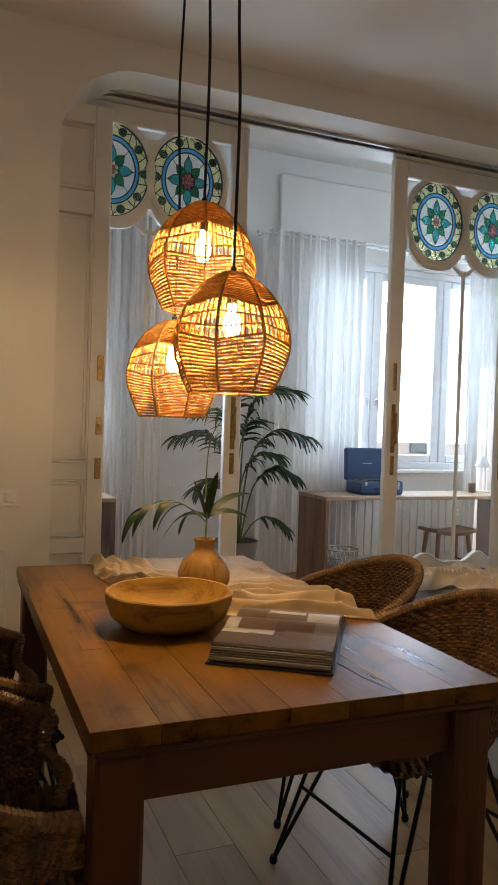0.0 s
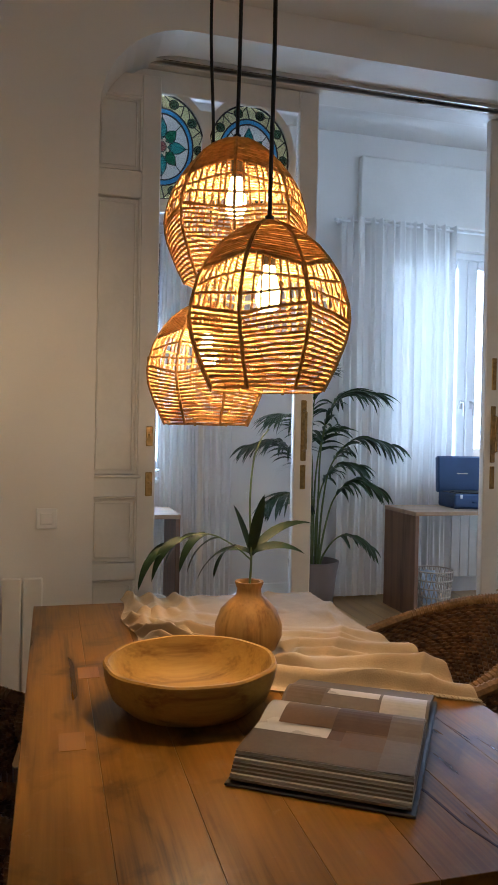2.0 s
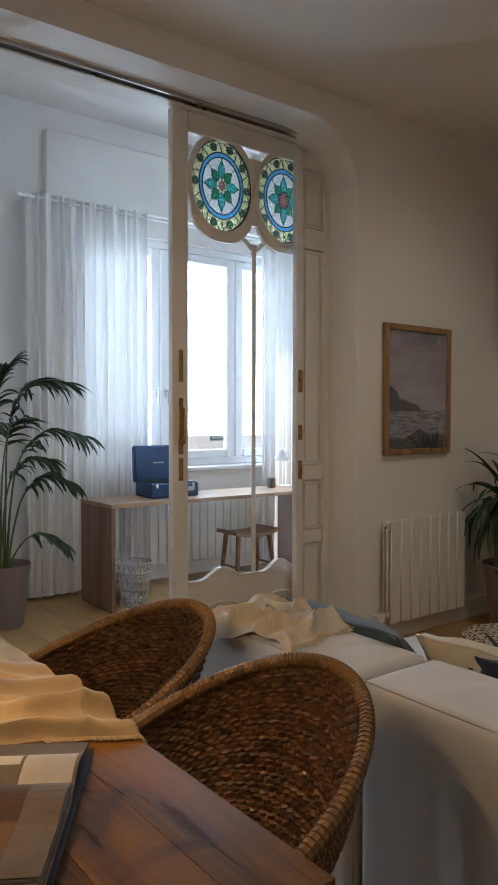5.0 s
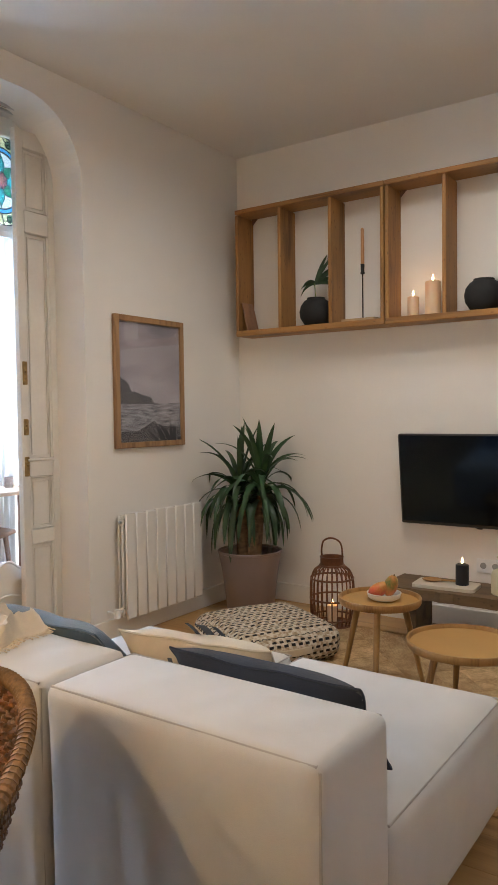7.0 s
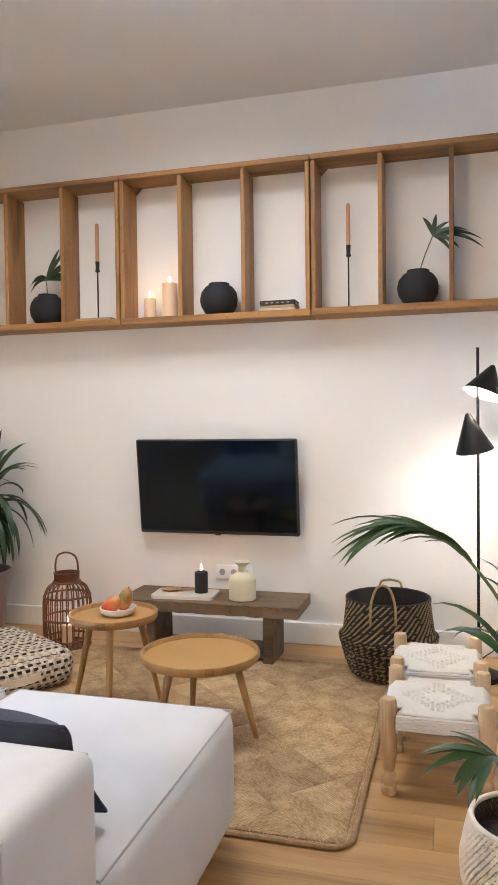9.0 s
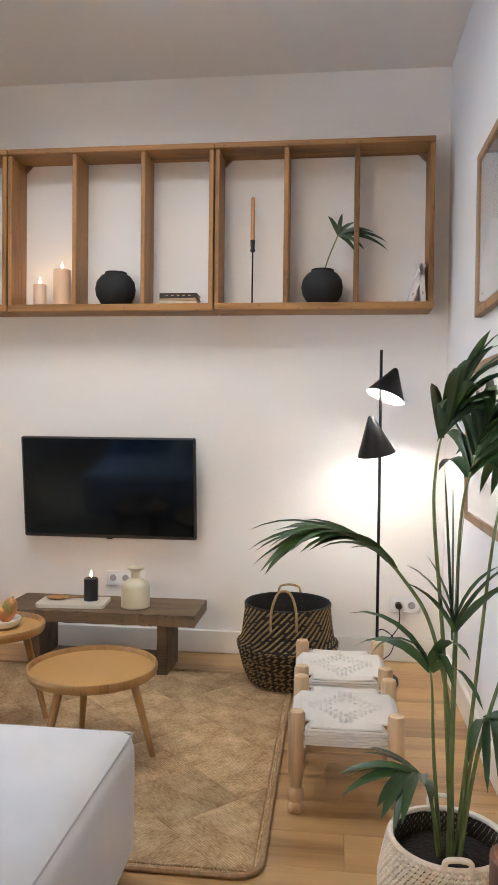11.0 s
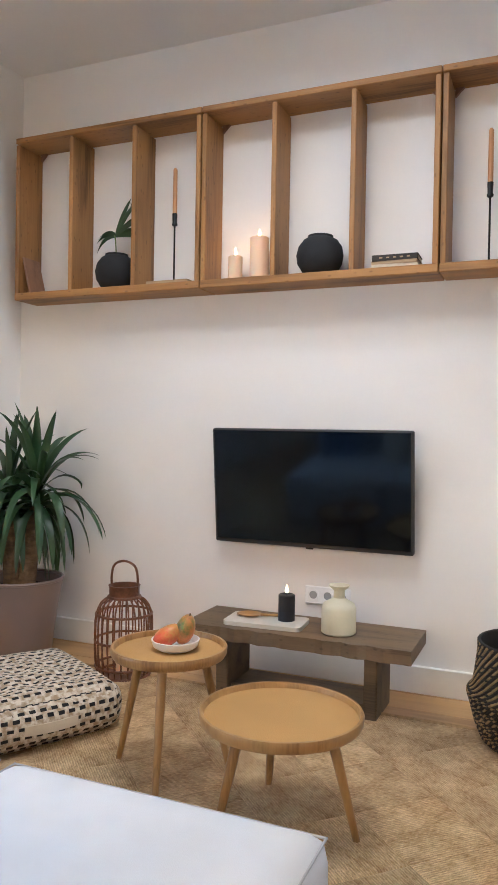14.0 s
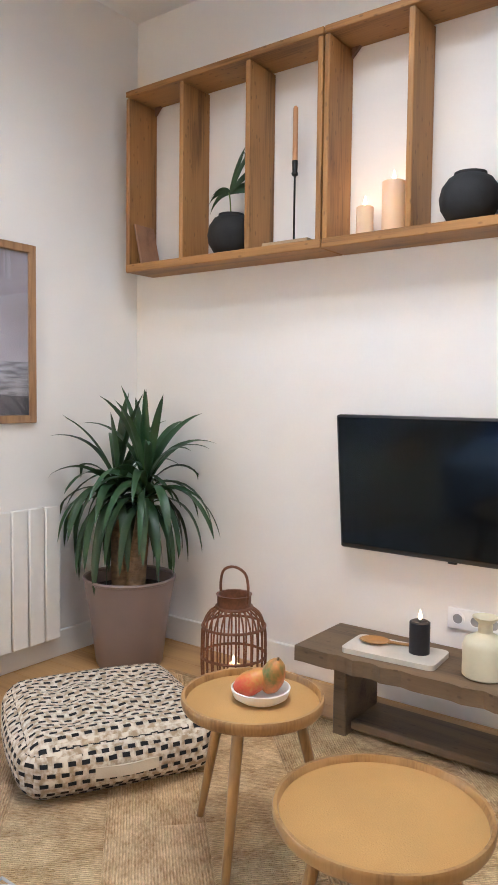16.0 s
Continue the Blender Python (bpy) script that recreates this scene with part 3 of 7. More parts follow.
def glass_leaf(name, x0, x1, mull, meds, y, edge):
    """A glazed sliding leaf in world x, with its lights cut between the rails."""
    d = thing(name, "old white sliding door leaf with stained-glass rosettes above clear glass", "sliding door", (0, y, 0), group="glazed sliding doors", kind=S)
    z1 = 2.965
    fr = Shape()
    fr.box((x0 + 0.05, 0, z1 / 2), (0.10, 0.045, z1), 0.006)
    fr.box((x1 - 0.05, 0, z1 / 2), (0.10, 0.045, z1), 0.006)
    fr.box(((x0 + x1) / 2, 0, 2.912), (x1 - x0 - 0.2, 0.045, 0.106), 0.006)
    part("stile", fr, OLDWHITE, d)
    pn = Shape()
    pn.box(((x0 + x1) / 2, 0, 0.21), (x1 - x0 - 0.2, 0.030, 0.42), 0.004)
    for a, b in ((x0 + 0.1, mull), (mull, x1 - 0.1)):
        c = (a + b) / 2
        pn.tube([(c - 0.16, -0.016, 0.06), (c - 0.16, -0.016, 0.22), *[(c + 0.16 * math.cos(radians(180 - q)), -0.016, 0.22 + 0.10 * math.sin(radians(q))) for q in range(0, 181, 15)], (c + 0.16, -0.016, 0.06)], 0.008, 6, True)
        k = 24
        wave = [(a + (b - a) * i / k, 0.47 + 0.028 * math.cos(TAU * (i / k - 0.5)) + 0.012 * math.cos(2 * TAU * i / k)) for i in range(k + 1)]
        pn.prism(wave + [(b, 0.40), (a, 0.40)], -0.018, 0.018)
        pn.tube([(p[0], -0.018, p[1]) for p in wave], 0.007, 6)
    part("bottom_panel", pn, OLDWHITE, d)
    mb = Shape(True)
    for sg in (-1, 1):
        pts = [(mull + sg * 0.004, -0.0, 0.44), (mull, 0, 1.2), (mull, 0, 2.22), (mull + sg * 0.03, 0, 2.31), (mull + sg * 0.10, 0, 2.36), (mull + sg * 0.20, 0, 2.365)]
        mb.tube(smooth_path(pts, 6), 0.012, 8)
    part("glazing_bar", mb, OLDWHITE, d)
    # web between the two rosettes, waisted where they touch
    (xa, _), (xb, _) = meds
    waist = [(xa + RX * math.cos(radians(q)), 2.62 + RZ * math.sin(radians(q))) for q in range(-48, 49, 8)]
    waist += [(xb - RX * math.cos(radians(q)), 2.62 + RZ * math.sin(radians(q))) for q in range(48, -49, -8)]
    part("web", Shape().prism(waist, -0.0135, 0.0135), OLDWHITE, d)
    for x, k in meds:
        medallion(d, x, 2.62, k)
        ringm = Shape(True)
        ringm.ring([(x + (RX + 0.028) * math.cos(TAU * i / NS), 2.62 + (RZ + 0.028) * math.sin(TAU * i / NS)) for i in range(NS)],
                   [(x + RX * 0.985 * math.cos(TAU * i / NS), 2.62 + RZ * 0.985 * math.sin(TAU * i / NS)) for i in range(NS)], -0.016 - 0.003 * k, 0.016 + 0.003 * k)
        part("rosette_rim", ringm, OLDWHITE, d)
        sp = Shape()
        low = [(x + (RX + 0.02) * math.cos(radians(q)), 2.62 + (RZ + 0.02) * math.sin(radians(q))) for q in range(205, 336, 10)]
        sp.prism(low + [(p[0], p[1] - 0.035 - 0.03 * abs(p[0] - x) / RX) for p in reversed(low)], -0.014, 0.014)
        part("rail", sp, OLDWHITE, d)
    g = part("glass_pane", Shape().box(((x0 + x1) / 2, 0.004, 1.41), (x1 - x0 - 0.2, 0.004, 1.95), 0), CLEAR, d)
    g.visible_shadow = False
    g2 = part("glass_pane", Shape().box(((x0 + x1) / 2, 0.012, 2.65), (x1 - x0 - 0.2, 0.003, 0.5), 0), CLEAR, d)
    g2.visible_shadow = False
    hx = edge
    pl = Shape(True)
    pl.box((hx, -0.026, 1.30), (0.028, 0.008, 0.30), 0.003).tube([(hx, -0.03, 1.40), (hx, -0.06, 1.39), (hx, -0.06, 1.21), (hx, -0.03, 1.20)], 0.007, 8)
    part("pull_handle", pl, BRASS, d, "worn brass pull handle")
    for z, hgt in ((1.62, 0.17), (1.07, 0.12)):
        part("lock_plate", Shape().box((hx, -0.026, z), (0.028, 0.006, hgt), 0.003), BRASS, d, "worn brass lock plate")
    return d


glass_leaf("sliding_door", 3.67, 4.735, 4.172, ((3.962, 0), (4.383, 1)), YD, 4.685)
glass_leaf("sliding_door", 5.70, 6.73, 6.256, ((6.03, 0), (6.475, 1)), YD, 5.75)


def solid_leaf(x0, x1, y, edge):
    d = thing("sliding_door", "white panelled sliding door leaf mostly slid away", "sliding door", (0, y, 0), group="panelled sliding doors", kind=S)
    w = x1 - x0
    part("panel", Shape().box(((x0 + x1) / 2, 0.006, 1.45), (w - 0.01, 0.020, 2.88), 0.002), OLDWHITE, d)
    for a, b in ((x0, x0 + 0.05), (x1 - 0.085, x1)):
        part("stile", Shape().box(((a + b) / 2, 0, 1.45), (b - a, 0.040, 2.9), 0.004), OLDWHITE, d)
    rails = ((0.0, 0.13), (0.60, 0.68), (0.98, 1.08), (2.34, 2.46), (2.80, 2.9))
    for z0, z1 in rails:
        part("rail", Shape().box(((x0 + x1 - 0.035) / 2, 0, (z0 + z1) / 2), (w - 0.136, 0.038, z1 - z0), 0.004), OLDWHITE, d)
    for (_, z0), (z1, _) in zip(rails, rails[1:]):
        a, b = x0 + 0.055, x1 - 0.09
        mo = Shape(True)
        for q, rr in ((0.0, 0.008), (0.020, 0.004)):
            mo.tube([(a + q, -0.010, z0 + 0.005 + q), (b - q, -0.010, z0 + 0.005 + q), (b - q, -0.010, z1 - 0.005 - q), (a + q, -0.010, z1 - 0.005 - q)], rr, 6, True)
        part("panel_moulding", mo, OLDWHITE, d)
    ledge = Shape(True).box(((x0 + x1 - 0.035) / 2, -0.022, 1.075), (w - 0.10, 0.018, 0.016), 0.006)
    part("ledge_moulding", ledge, OLDWHITE, d)
    for z, hgt in ((1.56, 0.13), (1.26, 0.09), (1.04, 0.11)):
        lp = Shape(True).box((edge, -0.021, z), (0.032, 0.008, hgt), 0.003).lathe([(0.001, 0), (0.008, 0.001), (0.008, 0.012), (0.001, 0.013)], 10, (edge, -0.03, z))
        part("lock_plate", lp, BRASS, d, "worn brass lock plate")
    return d


solid_leaf(3.60, 3.945, 6.055, 3.915)
solid_leaf(6.50, 6.80, 6.055, 6.53)
tr = thing("door_track", "white head rail with a dark aluminium sliding track", "door track", (0, YD, 0), kind=S)
part("head_rail", Shape().box((5.2, 0.02, 2.99), (3.12, 0.16, 0.04), 0.004), OLDWHITE, tr)
part("track", Shape().box((5.2, -0.10, 2.992), (3.10, 0.012, 0.022), 0.002).box((5.2, -0.064, 2.980), (3.10, 0.008, 0.016), 0.002), STEEL, tr)
# solid black strip stands in for the shade between the rails
part("track_shade_strip", Shape().box((5.2, -0.082, 2.995), (3.10, 0.016, 0.012), 0.001), BLACK, tr)

# ---- living room ----
SHX, SHD = 8.055, 0.195
SZ0, SZ1, BT = 1.855, 2.722, 0.028


def shelf_unit(y0, y1, dividers):
    t = thing("wall_shelf", "long stained pine wall shelf with open upright compartments", "shelf", (SHX, y0, SZ0), group="pine shelf units on the wall")
    L, H = y1 - y0, SZ1 - SZ0
    c = SHD / 2
    part("bottom_board", Shape().box((c, L / 2, 0.019), (SHD, L, 0.038), 0.004), PINE, t)
    part("top_board", Shape().box((c, L / 2, H - BT / 2), (SHD, L, BT), 0.003), PINE, t)
    for y in (BT / 2, *[d - y0 for d in dividers], L - BT / 2):
        part("upright", Shape().box((c, y, H / 2), (SHD - 0.002, BT - 0.004, H - 0.07), 0.003), PINEZ, t)
    for y in (BT + 0.02, L - BT - 0.02):
        part("corner_bracket", Shape().prism([(y - 0.02, H - BT), (y + 0.02, H - BT), (y + (0.02 if y > L / 2 else -0.02), H - BT - 0.040)], SHD - 0.022, SHD - 0.006, "x"), DARKWOOD, t, "small dark wooden corner block")
    return t


shelf_unit(4.572, 5.685, (4.945, 5.325))
shelf_unit(3.445, 4.568, (3.822, 4.196))
shelf_unit(2.318, 3.441, (2.706, 3.068))

# television
tv = thing("television", "flat black television on the wall, switched off", "television", (8.112, 4.024, 0.632))
tilt = math.degrees(math.atan2(0.06, 0.55))
SCREEN = plain("dark_glass_screen", (0.002, 0.0028, 0.005), 0.10, vary=0.2, scale=2)
SCREEN.node_tree.nodes["Principled BSDF"].inputs["Specular Tint"].default_value = (0.55, 0.75, 1.0, 1)
b = part("casing", Shape().box((0, 0, 0), (0.035, 0.967, 0.556), 0.006), plain("black_plastic", (0.012, 0.012, 0.013), 0.45), tv)
b.matrix_basis = pose(0.035, 0, 0.276, 0, -tilt, 0)
b2 = part("screen", Shape().box((-0.0185, 0, 0.006), (0.004, 0.945, 0.528), 0.001), SCREEN, tv)
b2.matrix_basis = b.matrix_basis
b3 = part("sensor", Shape().box((-0.012, -0.0, -0.280), (0.012, 0.035, 0.008), 0.002), BLACK, tv)
b3.matrix_basis = b.matrix_basis
part("wall_bracket", Shape().box((0.09, 0, 0.30), (0.09, 0.40, 0.22), 0.004), BLACK, tv)

# bench
bench = thing("bench", "low weathered dark wooden bench with slab legs", "bench", (7.755, 3.47, 0))
bs = Shape()
k = 28
edge = [(0.0 + 0.006 * math.sin(i * 1.7) + 0.004 * math.sin(i * 4.1), 1.0 * i / k) for i in range(k + 1)]
bs.prism([(p[0] + 0.0, p[1]) for p in edge] + [(0.35, 1.0), (0.35, 0.0)], 0.268, 0.325, "z")
part("seat_plank", bs, OLDWOOD, bench)
for y in (0.17, 0.83):
    part("leg", Shape().box((0.175, y, 0.134), (0.26, 0.055, 0.266), 0.006), OLDWOOD, bench)
part("stretcher_plank", Shape().box((0.19, 0.5, 0.045), (0.22, 0.6, 0.03), 0.004), OLDWOOD, bench)

# rug
def rug_material():
    """Braided jute: cords lie along each panel's own x, with loose fibres, stains and a tone for each panel."""
    m, n, l, b = nodes_of("jute_rug")
    co = n.new("ShaderNodeTexCoord")
    w = n.new("ShaderNodeTexWave")
    w.bands_direction = "Y"
    w.inputs["Scale"].default_value, w.inputs["Distortion"].default_value, w.inputs["Detail"].default_value = 38, 3.5, 3
    w.inputs["Detail Scale"].default_value = 4
    l.new(co.outputs["Object"], w.inputs["Vector"])
    mp = n.new("ShaderNodeMapping")
    mp.inputs["Scale"].default_value = (55, 190, 100)
    l.new(co.outputs["Object"], mp.inputs[0])
    fib = n.new("ShaderNodeTexNoise")
    fib.inputs["Scale"].default_value, fib.inputs["Detail"].default_value = 1.0, 7
    l.new(mp.outputs[0], fib.inputs["Vector"])
    blot = n.new("ShaderNodeTexNoise")
    blot.inputs["Scale"].default_value, blot.inputs["Detail"].default_value = 9, 5
    l.new(co.outputs["Object"], blot.inputs["Vector"])
    ramp = n.new("ShaderNodeValToRGB")
    ramp.color_ramp.elements[0].position, ramp.color_ramp.elements[0].color = 0.34, (0.36, 0.205, 0.075, 1)
    ramp.color_ramp.elements[1].position, ramp.color_ramp.elements[1].color = 0.61, (0.79, 0.57, 0.30, 1)
    add = n.new("ShaderNodeMath")
    add.operation = "MULTIPLY_ADD"
    add.inputs[1].default_value = 0.5
    l.new(blot.outputs[0], add.inputs[0])
    half = n.new("ShaderNodeMath")
    half.operation = "MULTIPLY"
    half.inputs[1].default_value = 0.5
    l.new(fib.outputs[0], half.inputs[0])
    l.new(half.outputs[0], add.inputs[2])
    l.new(add.outputs[0], ramp.inputs[0])
    dk = n.new("ShaderNodeMixRGB")
    dk.blend_type = "MULTIPLY"
    dk.inputs[0].default_value = 0.24
    l.new(ramp.outputs[0], dk.inputs[1])
    l.new(w.outputs["Color"], dk.inputs[2])
    info = n.new("ShaderNodeObjectInfo")
    mr = n.new("ShaderNodeMapRange")
    mr.inputs[3].default_value, mr.inputs[4].default_value = 0.84, 1.10
    l.new(info.outputs["Random"], mr.inputs[0])
    hsv = n.new("ShaderNodeHueSaturation")
    l.new(mr.outputs[0], hsv.inputs["Value"])
    l.new(dk.outputs[0], hsv.inputs["Color"])
    l.new(hsv.outputs[0], b.inputs["Base Color"])
    b.inputs["Roughness"].default_value = 0.95
    sm = n.new("ShaderNodeMath")
    l.new(w.outputs["Fac"], sm.inputs[0])
    l.new(fib.outputs[0], sm.inputs[1])
    bp = n.new("ShaderNodeBump")
    bp.inputs["Strength"].default_value, bp.inputs["Distance"].default_value = 0.9, 0.005
    l.new(sm.outputs[0], bp.inputs["Height"])
    l.new(bp.outputs[0], b.inputs["Normal"])
    return m


def clipped(poly, hx, hy):
    """The part of a convex outline inside the rectangle of half sizes hx, hy."""
    for ax, lim, sg in ((0, hx, 1), (0, hx, -1), (1, hy, 1), (1, hy, -1)):
        out = []
        for p, q in zip(poly, poly[1:] + poly[:1]):
            dp, dq = lim - sg * p[ax], lim - sg * q[ax]
            if dp >= 0:
                out.append(p)
            if dp * dq < 0:
                k = dp / (dp - dq)
                out.append((p[0] + (q[0] - p[0]) * k, p[1] + (q[1] - p[1]) * k))
        poly = out
        if len(poly) < 3:
            return []
    return poly


RUG = rug_material()
rx0, rx1, ry0, ry1 = 6.245, 7.90, 2.995, 5.25
rug = thing("rug", "large braided natural jute rug with diamond pattern", "rug", ((rx0 + rx1) / 2, (ry0 + ry1) / 2, 0))
hw, hl, cr = (rx1 - rx0) / 2, (ry1 - ry0) / 2, 0.07
outline = []
for cx, cy, a in ((hw - cr, hl - cr, 0), (-hw + cr, hl - cr, 90), (-hw + cr, -hl + cr, 180), (hw - cr, -hl + cr, 270)):
    outline += arc(cx, cy, cr, cr, a, a + 90, 6)
part("backing", Shape().prism(outline, 0.002, 0.008, "z"), RUG, rug)
DIAG = 0.205
for i in range(-5, 6):
    for j in range(-7, 8):
        if (i + j) % 2:
            continue
        cx, cy = i * DIAG, j * DIAG
        lz = clipped([(cx - DIAG, cy), (cx, cy - DIAG), (cx + DIAG, cy), (cx, cy + DIAG)], hw - 0.022, hl - 0.022)
        if not lz:
            continue
        mx_, my_ = sum(p[0] for p in lz) / len(lz), sum(p[1] for p in lz) / len(lz)
        ang = radians(45 if (i + (i + j) // 2) % 2 else 135)
        ca_, sa_ = math.cos(ang), math.sin(ang)
        loc = [((x - mx_) * ca_ + (y - my_) * sa_, -(x - mx_) * sa_ + (y - my_) * ca_) for x, y in lz]
        size = max(math.hypot(*p) for p in loc)
        if size < 0.03:
            continue
        k = len(loc)
        pan = Shape()
        pan.add([(x, y, 0.0) for x, y in loc] + [(x * 0.995, y * 0.995, 0.004) for x, y in loc] + [(x * (1 - 0.008 / size), y * (1 - 0.008 / size), 0.006) for x, y in loc],
                [tuple(range(2 * k, 3 * k))] + [(q * k + e, q * k + (e + 1) % k, (q + 1) * k + (e + 1) % k, (q + 1) * k + e) for q in (0, 1) for e in range(k)])
        pn_ = part("woven_panel", pan, RUG, rug)
        pn_.matrix_basis = pose(mx_, my_, 0.0075, 0, 0, math.degrees(ang))
part("braided_border", Shape(True).tube([(x, y, 0.008) for x, y in outline], 0.009, 8, True), plain("jute_braid", (0.44, 0.29, 0.14), 0.95, vary=0.3, scale=60, grain=0.8, grain_scale=200), rug)


# sofa
def cushion_box(x0, x1, y0, y1, z0, z1, r=0.035, crown=0.012, seed=0, n=14):
    """An upholstered block: rounded edges, crowned and slightly rumpled faces."""
    s = Shape(True)
    cx, cy, cz = (x0 + x1) / 2, (y0 + y1) / 2, (z0 + z1) / 2
    h = Vector(((x1 - x0) / 2, (y1 - y0) / 2, (z1 - z0) / 2))
    bm = bmesh.new()
    bmesh.ops.create_cube(bm, size=2)
    bmesh.ops.subdivide_edges(bm, edges=bm.edges[:], cuts=n, use_grid_fill=True)
    vs = []
    for v in bm.verts:
        p = Vector((v.co.x * h.x, v.co.y * h.y, v.co.z * h.z))
        inner = Vector([max(-h[i] + r, min(h[i] - r, p[i])) for i in range(3)])
        d = p - inner
        if d.length > 1e-6:
            p = inner + d.normalized() * r
        q = Vector((v.co.x, v.co.y, v.co.z))
        for i in range(3):
            a, b2 = (i + 1) % 3, (i + 2) % 3
            if abs(q[i]) > 0.999:
                p[i] += math.copysign(crown * (1 - q[a] ** 2) * (1 - q[b2] ** 2), q[i])
        w = noise.noise_vector(Vector((p.x * 4 + seed, p.y * 4, p.z * 4))) * 0.006 + noise.noise_vector(Vector((p.x * 11 + seed, p.y * 11, p.z * 2))) * 0.0075
        vs.append(Vector((cx, cy, cz)) + p + w * (0.12 if d.length > 1e-6 else 1.0))
    bm.verts.index_update()
    fs = [tuple(v.index for v in f.verts) for f in bm.faces]
    bm.free()
    return s.add(vs, fs)


PIPING = plain("sofa_piping", (0.47, 0.46, 0.45), 0.9, grain=0.3, grain_scale=400)


def sofa_module(y0, y1, seed, label):
    t = thing("sofa_module", label, "sofa", (5.03, y0, 0), group="sofa modules")
    L = y1 - y0
    back = cushion_box(0, 0.305, 0.004, L - 0.004, 0.05, 0.670, 0.026, 0.012, seed, 44)
    # loose cover: it hangs in soft upright folds behind and creases a little on top
    back.v = [(x - (0.012 * min(1.0, max(0.0, (0.62 - z) / 0.2)) * (noise.noise(Vector((y * 11 + seed, z * 1.1, seed))) + 0.5 * noise.noise(Vector((y * 23, z * 1.5, seed + 4)))) if x < 0.03 else 0.0),
               y, z + (0.006 * noise.noise(Vector((x * 5, y * 15 + 4 * x, seed + 8))) * max(0.0, min(1.0, (x - 0.03) / 0.05, (0.275 - x) / 0.05, (y - 0.03) / 0.06, (L - 0.03 - y) / 0.06)) if z > 0.655 else 0.0)) for x, y, z in back.v]
    bk = part("backrest", back, LINEN, t)
    se = part("seat", cushion_box(0.31, 1.205, 0.006, L - 0.006, 0.06, 0.415, 0.045, 0.014, seed + 5, 18), LINEN, t)
    ln = Shape(True)
    ln.tube([(0.012, 0.02, 0.663), (0.293, 0.02, 0.663), (0.293, L - 0.02, 0.667), (0.012, L - 0.02, 0.667)], 0.0034, 6, True)
    ln.tube([(0.010, 0.012, 0.655), (0.008, 0.010, 0.06)], 0.0034, 6)
    part("piping", ln, PIPING, bk)
    l2 = Shape(True)
    l2.tube([(0.33, 0.018, 0.40), (1.19, 0.018, 0.402), (1.19, L - 0.018, 0.402), (0.33, L - 0.018, 0.402)], 0.0034, 6, True)
    part("piping", l2, PIPING, se)
    for x in (0.06, 1.05):
        for y in (0.07, L - 0.07):
            part("foot", Shape(True).lathe([(0.02, 0), (0.022, 0.06)], 12, (x, y, 0)), BLACK, t)
    return t


sofa_module(3.33, 4.105, 1.0, "off-white linen sofa module with low back and deep seat")
sofa_module(4.112, 4.87, 9.0, "off-white linen sofa module with a throw over its back")


def pillow(name, label, w, h, d, m, material, seed=0, dents=0.5):
    t = thing(name, label, "pillow")
    t.matrix_basis = m

    def f(u, v, sg):
        a, b2 = 2 * u - 1, 2 * v - 1
        e = (1 - abs(a) ** 2.6) * (1 - abs(b2) ** 2.6)
        pinch = 1 - 0.07 * (1 - abs(b2)) * abs(a) ** 3, 1 - 0.07 * (1 - abs(a)) * abs(b2) ** 3
        z = sg * d / 2 * max(e, 0) ** 0.42 + dents * 0.02 * noise.noise(Vector((a * 2 + seed, b2 * 2, sg)))
        return (a * w / 2 * pinch[0], b2 * h / 2 * pinch[1], z)
    s = Shape(True)
    s.sheet(lambda u, v: f(u, v, 1), 20, 16)
    s.sheet(lambda u, v: f(u, v, -1), 20, 16)
    part("cover", s, material, t)
    r = Shape(True)
    n = 24
    per = [(i / n, 0) for i in range(n)] + [(1, i / n) for i in range(n)] + [(1 - i / n, 1) for i in range(n)] + [(0, 1 - i / n) for i in range(n)]
    r.tube([f(u, v, 0) for u, v in per], 0.004, 5, True)
    part("seam", r, material, t)
    return t


NAVY = plain("navy_linen", (0.018, 0.027, 0.052), 0.9, vary=0.3, scale=8, grain=0.5, grain_scale=350, sheen=0.08)
TEAL = plain("teal_blue_linen", (0.05, 0.09, 0.14), 0.9, vary=0.25, scale=8, grain=0.5, grain_scale=350, sheen=0.3)
CREAM = plain("cream_linen", (0.66, 0.58, 0.45), 0.9, vary=0.12, scale=10, grain=0.5, grain_scale=350, sheen=0.2)
STRIPE = plain("grey_stripe_linen", (0.09, 0.11, 0.14), 0.9, vary=0.3, scale=200, grain=0.4, grain_scale=350)
pillow("navy_pillow", "dark navy linen pillow against the sofa back", 0.56, 0.30, 0.12, pose(5.43, 3.69, 0.575, 0, 56, 0) @ pose(0, 0, 0, 0, 0, 90), NAVY, 2)
st = pillow("striped_pillow", "cream pillow with dark woven stripes on the sofa", 0.50, 0.42, 0.15, pose(5.60, 4.02, 0.515, 0, 52, 8) @ pose(0, 0, 0, 0, 0, 90), CREAM, 4)
for q, sg in ((-0.045, -1), (0.0, -1), (0.045, -1), (-0.045, 1), (0.0, 1), (0.045, 1)):
    part("stripe", Shape(True).sheet(lambda u, v, q=q, sg=sg: (q + (u - 0.5) * (0.03 if q == 0 else 0.014), (v - 0.5) * 0.40, sg * 0.0805 * max((1 - abs(q * 3.8) ** 2.6) * (1 - abs(2 * v - 1) ** 2.6 * 0.6), 0) ** 0.42 + sg * 0.006), 2, 14, 0.002), STRIPE, st)
pillow("teal_pillow", "large teal blue pillow against the sofa back", 0.58, 0.46, 0.16, pose(5.48, 4.50, 0.525, 0, 50, -4) @ pose(0, 0, 0, 0, 0, 90), TEAL, 6)
